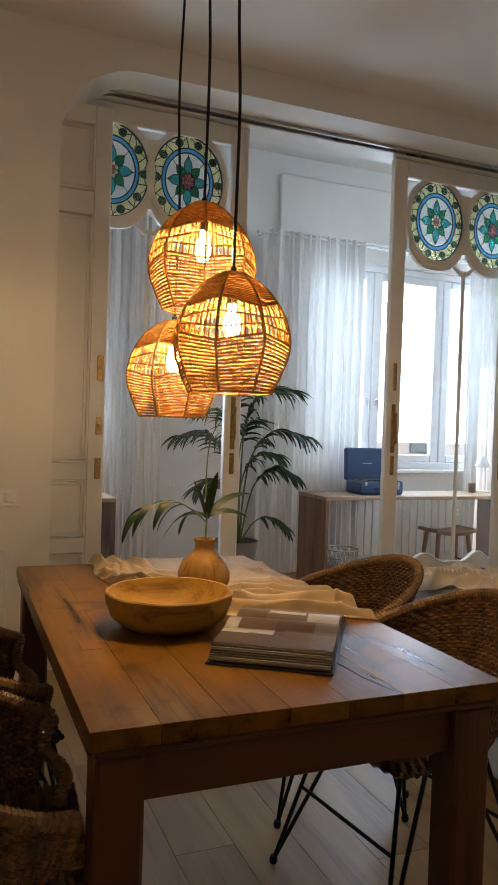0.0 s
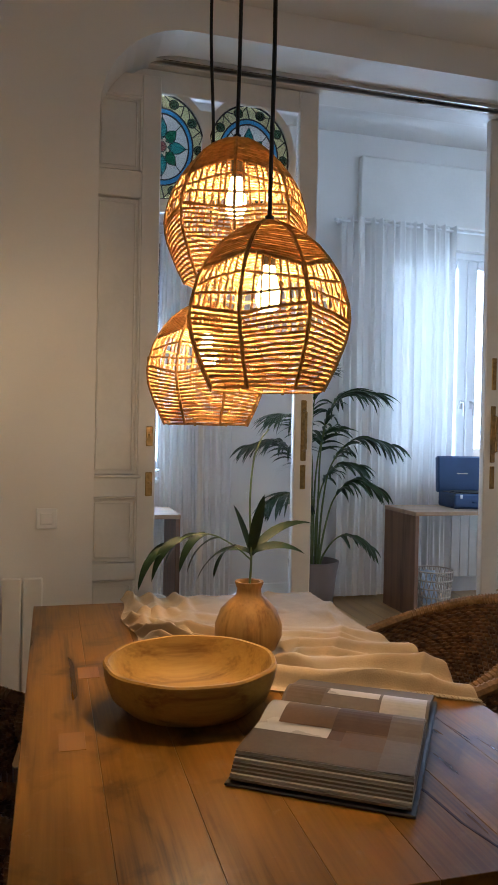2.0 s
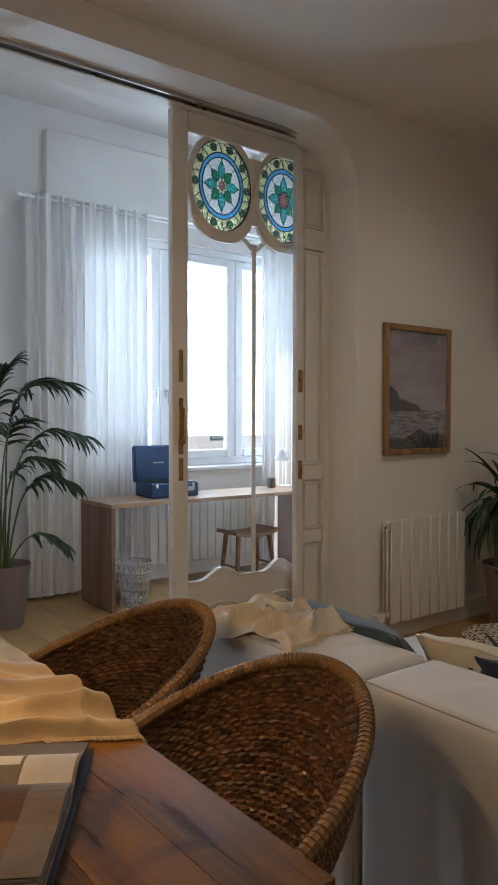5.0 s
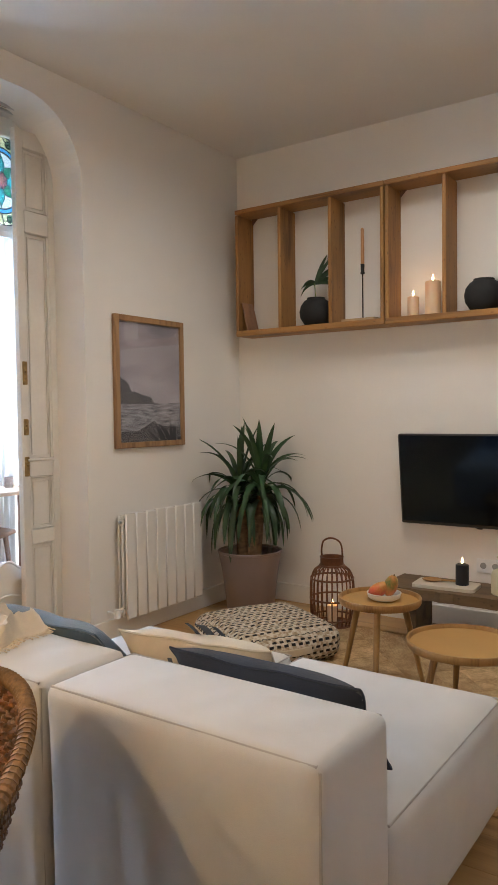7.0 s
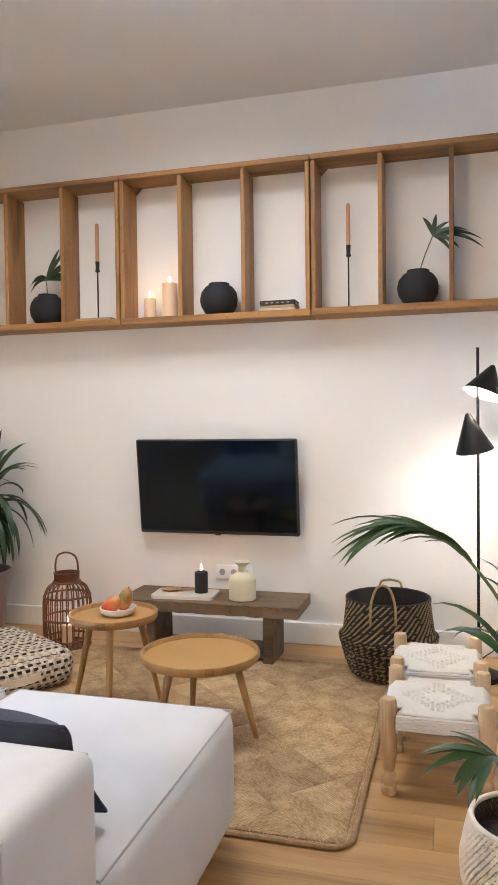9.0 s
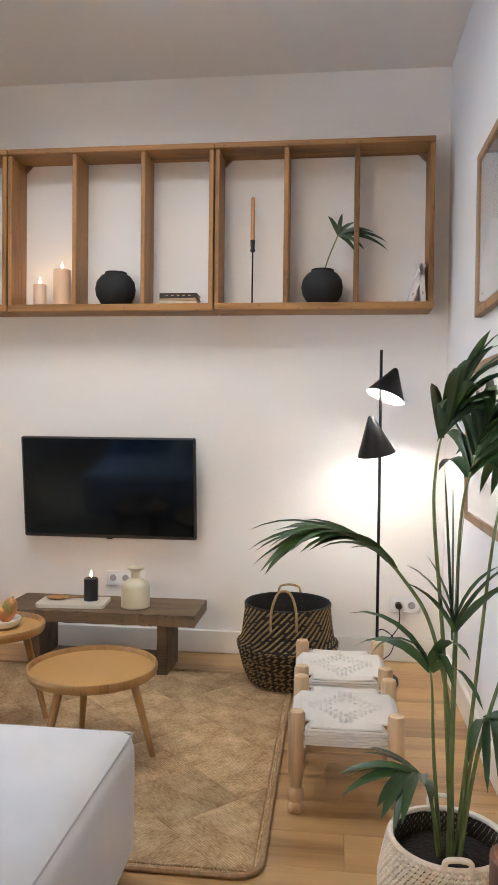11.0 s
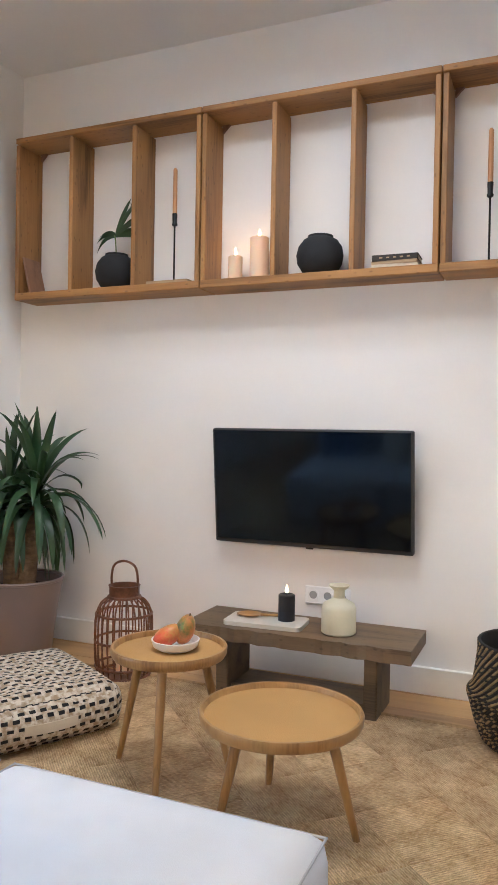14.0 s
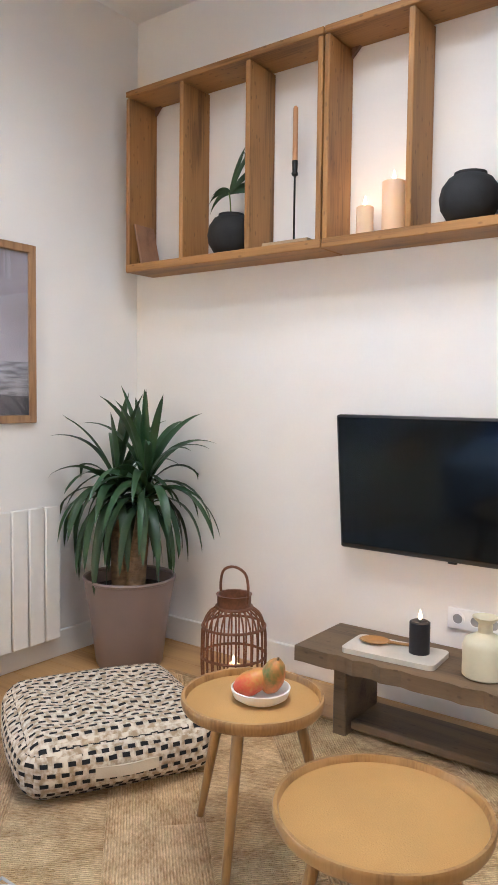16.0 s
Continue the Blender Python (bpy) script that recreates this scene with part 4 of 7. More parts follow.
pillow("small_navy_pillow", "small dark navy pillow lying on the sofa seat", 0.36, 0.3, 0.09, pose(5.49, 3.70, 0.465, 0, 6, 4), NAVY, 8)


# round tables
CANE = plain("woven_cane_top", (0.46, 0.265, 0.078), 0.6, vary=0.12, scale=5, grain=0.7, grain_scale=260)


def round_table(x, y, r, h, feet_rot, label):
    t = thing("round_table", label, "coffee table", (x, y, 0.012), group="pair of round coffee tables")
    rim = Shape(True)
    rim.lathe([(r - 0.016, h - 0.018), (r - 0.008, h - 0.018), (r - 0.002, h - 0.008), (r, h + 0.010), (r - 0.003, h + 0.016), (r - 0.011, h + 0.016), (r - 0.014, h + 0.010), (r - 0.016, h - 0.005)], 64)
    part("rim", rim, BAMBOO, t)
    top = part("tabletop", Shape(True).lathe([(0.0, h - 0.018), (r - 0.012, h - 0.018), (r - 0.013, h - 0.002), (0.0, h - 0.002)], 48), CANE, t, "tan woven cane inlay")
    for i in range(3):
        a = radians(feet_rot + 120 * i)
        p0 = Vector((math.cos(a) * r * 0.62, math.sin(a) * r * 0.62, h - 0.018))
        p1 = Vector((math.cos(a) * (0.17 + 0.27 * r), math.sin(a) * (0.17 + 0.27 * r), 0.0))
        part("leg", Shape(True).tube([p0, p0.lerp(p1, 0.3), p1], [0.016, 0.0155, 0.011], 12), BAMBOO, t)
    return t


round_table(6.925, 3.70, 0.245, 0.322, -91, "low round wooden coffee table with a cane tray top")
round_table(7.045, 4.145, 0.195, 0.425, 199, "taller round wooden coffee table carrying a fruit bowl")
CERAMIC = plain("white_ceramic", (0.75, 0.73, 0.70), 0.35, vary=0.04)
bowl = thing("fruit_bowl", "small white ceramic bowl on the round table", "bowl", (7.06, 4.13, 0.436))
part("bowl_body", Shape(True).lathe([(0.0, 0.0), (0.055, 0.0), (0.074, 0.012), (0.081, 0.034), (0.077, 0.035), (0.068, 0.014), (0.05, 0.008), (0.0, 0.008)], 40), CERAMIC, bowl)
MANGO = plain("ripe_mango_skin", (0.62, 0.20, 0.05), 0.38, vary=0.5, scale=9, tint=(0.12, 0.16, 0.03), grain=0.1, grain_scale=90)
MANGO2 = plain("red_mango_skin", (0.55, 0.08, 0.03), 0.38, vary=0.5, scale=7, tint=(0.50, 0.26, 0.05))


def mango(m, material, label):
    s = Shape(True).lathe([(0.0, -0.052), (0.018, -0.049), (0.032, -0.034), (0.039, -0.010), (0.037, 0.014), (0.029, 0.036), (0.016, 0.050), (0.0, 0.055)], 24, (0, 0, 0), 1.0, 0.85)
    t = thing("mango_fruit", label, "fruit")
    t.matrix_basis = m
    part("flesh", s, material, t)
    part("stem", Shape(True).tube([(0, 0, 0.053), (0.002, 0, 0.062)], 0.003, 6), OLDWOOD, t)


mango(pose(7.045, 4.150, 0.482, 60, 25, 30), MANGO2, "ripe red mango in a white bowl")
mango(pose(7.080, 4.105, 0.500, 20, -12, 10), MANGO, "green and orange mango in a white bowl")


# floor cushion with woven checks
def check_material():
    """Woven rag checks: staggered black blocks between lumpy cream and tan cords."""
    m, n, l, b = nodes_of("woven_check")
    co = n.new("ShaderNodeTexCoord")
    wob = n.new("ShaderNodeTexNoise")
    wob.inputs["Scale"].default_value = 18
    l.new(co.outputs["UV"], wob.inputs["Vector"])
    ma = n.new("ShaderNodeVectorMath")
    ma.operation = "MULTIPLY_ADD"
    ma.inputs[1].default_value = (0.008, 0.008, 0)
    l.new(wob.outputs["Color"], ma.inputs[0])
    l.new(co.outputs["UV"], ma.inputs[2])
    br = n.new("ShaderNodeTexBrick")
    br.inputs["Scale"].default_value, br.inputs["Brick Width"].default_value, br.inputs["Row Height"].default_value = 1.0, 0.041, 0.030
    br.inputs["Mortar Size"].default_value, br.inputs["Mortar Smooth"].default_value = 0.0094, 0.15
    br.inputs["Color1"].default_value = br.inputs["Color2"].default_value = (0.012, 0.012, 0.014, 1)
    l.new(ma.outputs[0], br.inputs["Vector"])
    sp = n.new("ShaderNodeTexNoise")
    sp.inputs["Scale"].default_value, sp.inputs["Detail"].default_value = 45, 3
    l.new(co.outputs["UV"], sp.inputs["Vector"])
    ra = n.new("ShaderNodeValToRGB")
    ra.color_ramp.elements[0].position, ra.color_ramp.elements[0].color = 0.38, (0.36, 0.27, 0.17, 1)
    ra.color_ramp.elements[1].position, ra.color_ramp.elements[1].color = 0.60, (0.66, 0.60, 0.49, 1)
    l.new(sp.outputs[0], ra.inputs[0])
    l.new(ra.outputs[0], br.inputs["Mortar"])
    l.new(br.outputs["Color"], b.inputs["Base Color"])
    b.inputs["Roughness"].default_value = 0.95
    ad = n.new("ShaderNodeMath")
    l.new(br.outputs["Fac"], ad.inputs[0])
    l.new(sp.outputs[0], ad.inputs[1])
    bp = n.new("ShaderNodeBump")
    bp.inputs["Strength"].default_value, bp.inputs["Distance"].default_value = 0.9, 0.006
    l.new(ad.outputs[0], bp.inputs["Height"])
    l.new(bp.outputs[0], b.inputs["Normal"])
    return m


CHECK = check_material()
pf = thing("floor_cushion", "square tufted floor cushion in black and cream checks", "floor cushion", (7.20, 4.90, 0.012), -30)
ps = cushion_box(-0.31, 0.31, -0.31, 0.31, 0.0, 0.185, 0.07, 0.03, 3.0, 24)
tuft = [(x, y) for x in (-0.14, 0, 0.14) for y in (-0.14, 0, 0.14)]
ps.v = [(x, y, z - (0.024 * sum(math.exp(-((x - a) ** 2 + (y - c) ** 2) / 0.0035) for a, c in tuft) if z > 0.1 else 0)) for x, y, z in ps.v]
pm = part("cover", ps, CHECK, pf)
uv = pm.data.uv_layers.new(name="UVMap")
for poly in pm.data.polygons:
    nx, ny, nz_ = (abs(c) for c in poly.normal)
    for li in poly.loop_indices:
        c = pm.data.vertices[pm.data.loops[li].vertex_index].co
        uv.data[li].uv = (c.x, c.y) if nz_ >= max(nx, ny) else ((c.x, c.z) if ny > nx else (c.y, c.z))
part("carry_handle", Shape(True).sheet(lambda u, v: (-0.10 + 0.20 * u, -0.338 - 0.012 * math.sin(u * math.pi), 0.075 + 0.035 * v), 10, 2, 0.006), CREAM, pf, "cream cotton carrying handle")

# shelf ornaments
SB = SZ0 + 0.038
MATTBLACK = plain("matt_black_clay", (0.018, 0.019, 0.021), 0.85, vary=0.25, scale=30, grain=0.5, grain_scale=160)
LEAF = plain("dark_palm_leaf", (0.030, 0.075, 0.026), 0.42, vary=0.45, scale=7, island=0.25)
LEAF2 = plain("fresh_palm_leaf", (0.045, 0.100, 0.030), 0.40, vary=0.4, scale=7, island=0.25)
STEM = plain("green_stem", (0.15, 0.20, 0.06), 0.5, vary=0.3, scale=20)


TWIST = random.Random(99)


def blade(s, p, d, length, w, droop, fold=0.25, n=6, side=None):
    """One narrow leaf from p along d, bending down, folded along its midrib."""
    d = Vector(d).normalized()
    sd = Vector(side).normalized() if side is not None else d.cross(Vector((0, 0, 1)))
    if sd.length < 1e-3:
        sd = Vector((1, 0, 0))
    sd.normalize()
    if side is None:
        tw = TWIST.uniform(-1.0, 1.0)
        sd = sd * math.cos(tw) + sd.cross(d) * math.sin(tw)
    q, vs = Vector(p), []
    for i in range(n + 1):
        t = i / n
        ww = w * (math.sin(math.pi * min(1, t * 0.86 + 0.14)) ** 0.7) * (1 if t < 0.97 else 0.25)
        up = sd.cross(d)
        vs += [q - sd * ww + up * ww * fold, q, q + sd * ww + up * ww * fold]
        d = (d + Vector((0, 0, -1)) * droop / n).normalized()
        q = q + d * length / n
    fs = []
    for i in range(n):
        a = i * 3
        fs += [(a, a + 1, a + 4, a + 3), (a + 1, a + 2, a + 5, a + 4)]
    s.add(vs, fs)


def frond(s, stem, pts, count, length, w, droop, rng, start=0.35, spread=0.95, r=0.006):
    """A palm frond: a tapering rib through pts with leaflets on both sides."""
    path = smooth_path(pts, 10)
    k = len(path)
    stem.tube(path, [r * (1 - 0.75 * i / (k - 1)) for i in range(k)], 6)
    for i in range(count):
        u = start + (1 - start) * (i + 0.5) / count
        j = min(k - 2, int(u * (k - 1)))
        p, d = path[j], (path[j + 1] - path[j]).normalized()
        sd = d.cross(Vector((0, 0, 1)))
        sd = sd.normalized() if sd.length > 0.05 else Vector((1, 0, 0))
        e = (u - start) / (1 - start)
        ln = length * (0.55 + 0.75 * math.sin(math.pi * (0.18 + 0.72 * e))) * rng.uniform(0.85, 1.1)
        for sg in (-1, 1):
            a = spread * (1.15 - 0.65 * e) * rng.uniform(0.85, 1.12)
            dr = d * math.cos(a) + sd * sg * math.sin(a) + Vector((0, 0, rng.uniform(0.05, 0.3)))
            blade(s, p, dr, ln, w, droop * rng.uniform(0.7, 1.3), 0.3, 6)


def black_vase(y, label, leaf=None):
    t = thing("black_vase", label, "vase", (SHX + 0.095, y, SB), group="black vases on the shelf")
    prof = [(0.0, 0.0), (0.052, 0.0), (0.072, 0.012), (0.093, 0.048), (0.099, 0.085), (0.092, 0.122), (0.072, 0.150), (0.054, 0.160), (0.053, 0.170), (0.047, 0.171), (0.045, 0.158), (0.05, 0.145), (0.0, 0.140)]
    part("vase_body", Shape(True).lathe([(r * 1.1, z * 1.08) for r, z in prof], 40, wob=lambda a, z: 1 + 0.012 * math.sin(3 * a + z * 30)), MATTBLACK, t)
    if leaf:
        rng = random.Random(7)
        st, lf = Shape(True), Shape(True)
        dirn = leaf
        pts = [(0, 0, 0.14), (-0.01, min(0, dirn) * 0.03, 0.24), (-0.02, min(0, dirn) * 0.08, 0.36 if dirn < 0 else 0.28)]
        st.tube(smooth_path(pts, 6), 0.0035, 6)
        if dirn < 0:
            for ang, ln in ((105, 0.11), (85, 0.11), (62, 0.11), (34, 0.2), (24, 0.27), (14, 0.29), (0, 0.17), (-18, 0.14)):
                a = radians(ang)
                blade(lf, (-0.02, -0.08, 0.36), (rng.uniform(-0.25, 0.1), -math.cos(a), math.sin(a)), ln, 0.0125, 1.1, 0.2, 7, (0.25, math.sin(a), math.cos(a)))
        else:
            for ang, ln in ((68, 0.24), (58, 0.27), (48, 0.27), (38, 0.25), (27, 0.21), (14, 0.17), (140, 0.15), (158, 0.17), (125, 0.12)):
                a = radians(ang)
                blade(lf, (-0.02, -0.005, 0.275), (rng.uniform(-0.3, 0.1), -math.cos(a) * 1.1, math.sin(a)), ln * 0.9, 0.016, 2.2 if ang > 100 or ang < 10 else 0.7, 0.2, 7, (0.25, math.sin(a), math.cos(a)))
        if dirn > 0:
            lf.v = [(x, max(q, -0.136), z) for x, q, z in lf.v]
        part("stem", st, STEM, t)
        part("palm_leaf", lf, LEAF, t, "dark green fan-shaped palm leaf")
    return t


black_vase(5.10, "round matt black vase holding a dark palm leaf", 1)
black_vase(3.995, "round matt black empty vase on the pine shelf")
black_vase(2.88, "round matt black vase with an arching palm leaf", -1)

CANDLE = plain("tan_taper_wax", (0.48, 0.24, 0.10), 0.5, vary=0.08)
PAPER = plain("book_paper", (0.62, 0.56, 0.46), 0.85, vary=0.15, scale=40, grain=0.3, grain_scale=300)
TANCOVER = plain("tan_book_cloth", (0.42, 0.30, 0.17), 0.7, grain=0.3)


def book(name, at, size, rot, cover, label, bands=0):
    """A closed book: two boards, a spine and the paper block. Size is depth, length, thickness."""
    t = thing(name, label, "book")
    t.matrix_basis = at @ rot
    dx, dy, dz = size
    c = Shape()
    c.box((0, 0, 0.0015), (dx, dy, 0.003), 0.001).box((0, 0, dz - 0.0015), (dx, dy, 0.003), 0.001).box((-dx / 2 + 0.0015, 0, dz / 2), (0.003, dy, dz - 0.006), 0.001)
    part("cover", c, cover, t)
    part("pages", Shape().box((0.002, 0, dz / 2), (dx - 0.010, dy - 0.008, dz - 0.0062), 0.0005), PAPER, t)
    for i in range(bands):
        part("spine_bar", Shape().box((-dx / 2 - 0.0006, -dy * 0.3 + i * dy * 0.6 / max(1, bands - 1), dz / 2), (0.0014, dy * 0.07, dz * 0.22), 0), TANCOVER, t)
    return t


DARKCOVER = plain("dark_book_cloth", (0.03, 0.025, 0.02), 0.7, grain=0.3)
WHITECOVER = plain("white_book_cover", (0.70, 0.68, 0.65), 0.6, vary=0.05)


def candlestick(y, z, label):
    t = thing("candlestick", label, "candlestick", (SHX + 0.095, y, z), group="black candlesticks on the shelf")
    part("stand", Shape(True).lathe([(0.0, 0), (0.045, 0), (0.046, 0.003), (0.012, 0.006), (0.0045, 0.012), (0.0045, 0.28), (0.013, 0.285), (0.0145, 0.292), (0.011, 0.30), (0.013, 0.345), (0.0, 0.346)], 24), BLACK, t)
    part("taper_candle", Shape(True).lathe([(0.0, 0.34), (0.0115, 0.341), (0.0105, 0.565), (0.004, 0.573), (0.0, 0.573)], 16), CANDLE, t, "unlit tan taper candle")
    return t


candlestick(3.25, SB, "slender black metal candlestick with a tan taper candle")
book("thin_book", pose(SHX + 0.095, 4.76, SB), (0.15, 0.23, 0.016), pose(0, 0, 0), TANCOVER, "thin pale book lying under a candlestick", 3)
candlestick(4.76, SB + 0.017, "black metal candlestick standing on a thin book")
for i, (cv, th, rot, lb) in enumerate(((PAPER, 0.016, 2, "pale paperback at the bottom of a stack"), (TANCOVER, 0.014, -2, "tan cloth book in a stack on the shelf"), (DARKCOVER, 0.026, 1, "dark cloth book lying on top of a stack"))):
    book("stacked_book", pose(SHX + 0.085, 3.635, SB + (0, 0.0165, 0.031)[i]), (0.13, 0.20, th), pose(0, 0, 0, 0, 0, rot), cv, lb, 5 if i == 2 else 0)
book("leaning_book", pose(SHX + 0.10, 2.43, SB + 0.004) @ pose(0, 0, 0, 18, 0, 0), (0.13, 0.20, 0.030), pose(0, 0.0, 0.0, 90, 0, 0) @ pose(0, 0.10, -0.015), WHITECOVER, "white book leaning on the end of the shelf", 2)
book("upright_book", pose(SHX + 0.10, 2.365, SB + 0.002), (0.13, 0.235, 0.026), pose(0, 0, 0, 86, 0, 0) @ pose(0, 0.118, -0.013), WHITECOVER, "white book standing upright at the shelf end", 2)
book("leaning_board", pose(SHX + 0.09, 5.60, SB + 0.002) @ pose(0, 0, 0, -14, 0, 0), (0.13, 0.20, 0.012), pose(0, 0, 0, 90, 0, 0) @ pose(0, 0.10, -0.006), wood("brown_card", (0.16, 0.08, 0.04), (0.28, 0.15, 0.08), 2), "small brown wooden plaque leaning in the shelf")

FLAME = glow("candle_flame", (1.0, 0.66, 0.25), 11.0)


def wax_glow(name, color, emit):
    m, n, l, b = nodes_of(name)
    b.inputs["Base Color"].default_value = (*color, 1)
    b.inputs["Roughness"].default_value = 0.5
    b.inputs["Subsurface Weight"].default_value = 0.6
    b.inputs["Subsurface Radius"].default_value = (0.03, 0.015, 0.008)
    b.inputs["Emission Color"].default_value, b.inputs["Emission Strength"].default_value = (1.0, 0.55, 0.22, 1), emit
    return m


LEDWAX = wax_glow("led_candle_wax", (0.70, 0.52, 0.36), 0.03)
BLACKWAX = plain("black_candle_wax", (0.012, 0.014, 0.02), 0.45, grain=0.3, grain_scale=60)
BROWNWAX = plain("brown_candle_wax", (0.08, 0.04, 0.025), 0.5, grain=0.3, grain_scale=40)


def pillar_candle(at, r, h, wax, label, power, name="pillar_candle"):
    t = thing(name, label, "candle", at)
    part("wax_body", Shape(True).lathe([(0.0, 0), (r, 0.0), (r, h - 0.004), (r - 0.006, h), (r * 0.6, h - 0.006), (0, h - 0.008)], 32, wob=lambda a, z: 1 + 0.01 * math.sin(2 * a + 9 * z)), wax, t)
    part("flame", Shape(True).lathe([(0.0, h + 0.003), (0.006, h + 0.010), (0.007, h + 0.017), (0.0032, h + 0.031), (0.0, h + 0.042)], 12), FLAME, t, "small bright yellow flame")
    part("wick", Shape(True).tube([(0, 0, h - 0.01), (0.001, 0, h + 0.010)], 0.0012, 5), BLACK, t)
    lamp(name + "_light", "POINT", power, (1.0, 0.40, 0.11), pose(at[0], at[1], at[2] + h + 0.063), radius=0.007)
    return t


pillar_candle((SHX + 0.10, 4.30, SB), 0.046, 0.205, LEDWAX, "large cream pillar candle glowing on the shelf", 0.028)
pillar_candle((SHX + 0.10, 4.425, SB), 0.035, 0.125, LEDWAX, "small cream pillar candle glowing on the shelf", 0.03)

# bench ornaments
ZB = 0.326
tray = thing("serving_board", "pale stone serving board with rounded corners on the bench", "tray", (7.90, 4.13, ZB), 4)
o = []
for cx, cy, a in ((0.07, 0.15, 0), (-0.07, 0.15, 90), (-0.07, -0.15, 180), (0.07, -0.15, 270)):
    o += arc(cx, cy, 0.025, 0.025, a, a + 90, 6)
part("board", Shape(True).prism(o, 0, 0.018, "z"), plain("pale_stone", (0.62, 0.58, 0.50), 0.6, vary=0.08, scale=12, grain=0.1), tray)
sc = thing("wooden_scoop", "small carved wooden scoop lying on the board", "scoop", (7.92, 4.22, ZB + 0.019), -75)
part("scoop_bowl", Shape(True).lathe([(0.0, 0.0), (0.03, 0.001), (0.045, 0.010), (0.042, 0.012), (0.026, 0.005), (0.0, 0.004)], 24, sx=1.3), BAMBOO, sc)
part("scoop_handle", Shape(True).tube([(0.05, 0, 0.008), (0.09, 0.0, 0.007), (0.13, 0.003, 0.006)], [0.007, 0.005, 0.006], 8), BAMBOO, sc)
pillar_candle((7.92, 4.045, ZB + 0.019), 0.037, 0.115, BLACKWAX, "black pillar candle burning on the bench board", 0.2)
bot = thing("bottle_vase", "cream ceramic bottle vase with flared lip", "vase", (7.89, 3.80, ZB))
part("vase_body", Shape(True).lathe([(0.0, 0), (0.066, 0.0), (0.073, 0.006), (0.073, 0.105), (0.066, 0.125), (0.040, 0.140), (0.024, 0.150), (0.023, 0.180), (0.042, 0.198), (0.044, 0.203), (0.038, 0.204), (0.018, 0.186), (0.017, 0.150), (0.0, 0.148)], 40),
     plain("cream_glaze", (0.60, 0.57, 0.42), 0.55, vary=0.06, grain=0.1, grain_scale=70), bot)


def socket_plate(y, z, n, label):
    t = thing("wall_socket", label, "socket", (X1, y, z), kind="")
    part("plate", Shape().box((-0.005, 0, 0), (0.010, 0.071 * n + 0.012, 0.083), 0.003), PVC, t)
    for i in range(n):
        yy = (i - (n - 1) / 2) * 0.071
        s = Shape(True)
        s.ring([(yy + 0.0285 * math.cos(TAU * k / 24), 0.0285 * math.sin(TAU * k / 24)) for k in range(24)], [(yy + 0.020 * math.cos(TAU * k / 24), 0.020 * math.sin(TAU * k / 24)) for k in range(24)], -0.013, -0.009, "x")
        w = part("socket_well", s, PVC, t)
        part("socket_hole", Shape().prism([(yy + 0.019 * math.cos(TAU * k / 16), 0.019 * math.sin(TAU * k / 16)) for k in range(16)], -0.0105, -0.0095, "x"), plain("socket_grey", (0.35, 0.35, 0.36), 0.5), w)
    return t


socket_plate(2.418, 0.303, 2, "white double wall socket with a black plug")
socket_plate(3.955, 0.395, 3, "white triple wall socket above the bench")
cable = thing("lamp_cable", "thin black lamp cable with plug hanging to the floor", "cable", (0, 0, 0))
part("plug", Shape(True).lathe([(0.0, 0), (0.018, 0.0), (0.017, 0.03), (0.006, 0.04), (0, 0.04)], 16), BLACK, cable).matrix_basis = pose(8.240, 2.4535, 0.303, 0, -90, 0)
part("cord", Shape(True).tube(smooth_path([(8.20, 2.4535, 0.303), (8.18, 2.45, 0.26), (8.19, 2.46, 0.19), (8.17, 2.52, 0.13), (8.18, 2.57, 0.16), (8.16, 2.54, 0.19), (8.17, 2.48, 0.14), (8.14, 2.50, 0.07), (8.10, 2.56, 0.03), (8.0, 2.55, 0.008), (7.93, 2.545, 0.008)], 8), 0.003, 6), BLACK, cable)

# floor lamp
fl = thing("floor_lamp", "slim black floor lamp with two cone shades, lit", "floor lamp", (7.88, 2.585, 0))
part("base", Shape(True).lathe([(0.0, 0), (0.105, 0.0), (0.107, 0.004), (0.106, 0.026), (0.10, 0.030), (0.0, 0.031)], 40), BLACK, fl)
part("pole", Shape(True).tube([(0, 0, 0.03), (0, 0, 1.63)], 0.0075, 12), BLACK, fl)
CONE_IN = plain("white_lamp_inside", (0.8, 0.78, 0.74), 0.5)
BULB = glow("lamp_bulb", (1.0, 0.80, 0.55), 28.0)


def cone(z, m, h, r):
    c = Shape(True)
    c.lathe([(0.008, h), (0.014, h - 0.006), (r, 0.0)], 40)
    c.f.pop()
    e = part("cone_shade", c, BLACK, fl)
    e.matrix_basis = m
    i = Shape(True)
    i.lathe([(0.006, h - 0.012), (0.011, h - 0.016), (r - 0.003, 0.001)], 40)
    i.f.pop()
    part("lining", i, CONE_IN, e)
    part("bulb", Shape(True).lathe([(0.0, h * 0.25), (0.018, h * 0.32), (0.022, h * 0.45), (0.014, h * 0.62), (0.01, h * 0.8), (0, h * 0.8)], 16), BULB, e)
    g = Shape(True).box((0, 0, h * 0.62), (0.02, 0.02, 0.035), 0.005)
    part("knuckle", g, BLACK, e)
    return e


cone(1.40, pose(-0.015, -0.02, 1.40, 20, 14, 0), 0.155, 0.098)
cone(1.12, pose(0.02, 0.015, 1.125, -10, -10, 0), 0.19, 0.093)
lamp("floor_lamp_light", "POINT", 1.8, (1.0, 0.80, 0.56), pose(7.858, 2.55, 1.425), radius=0.02)
lamp("floor_lamp_light", "POINT", 3.0, (1.0, 0.80, 0.56), pose(7.905, 2.605, 1.155), radius=0.02)

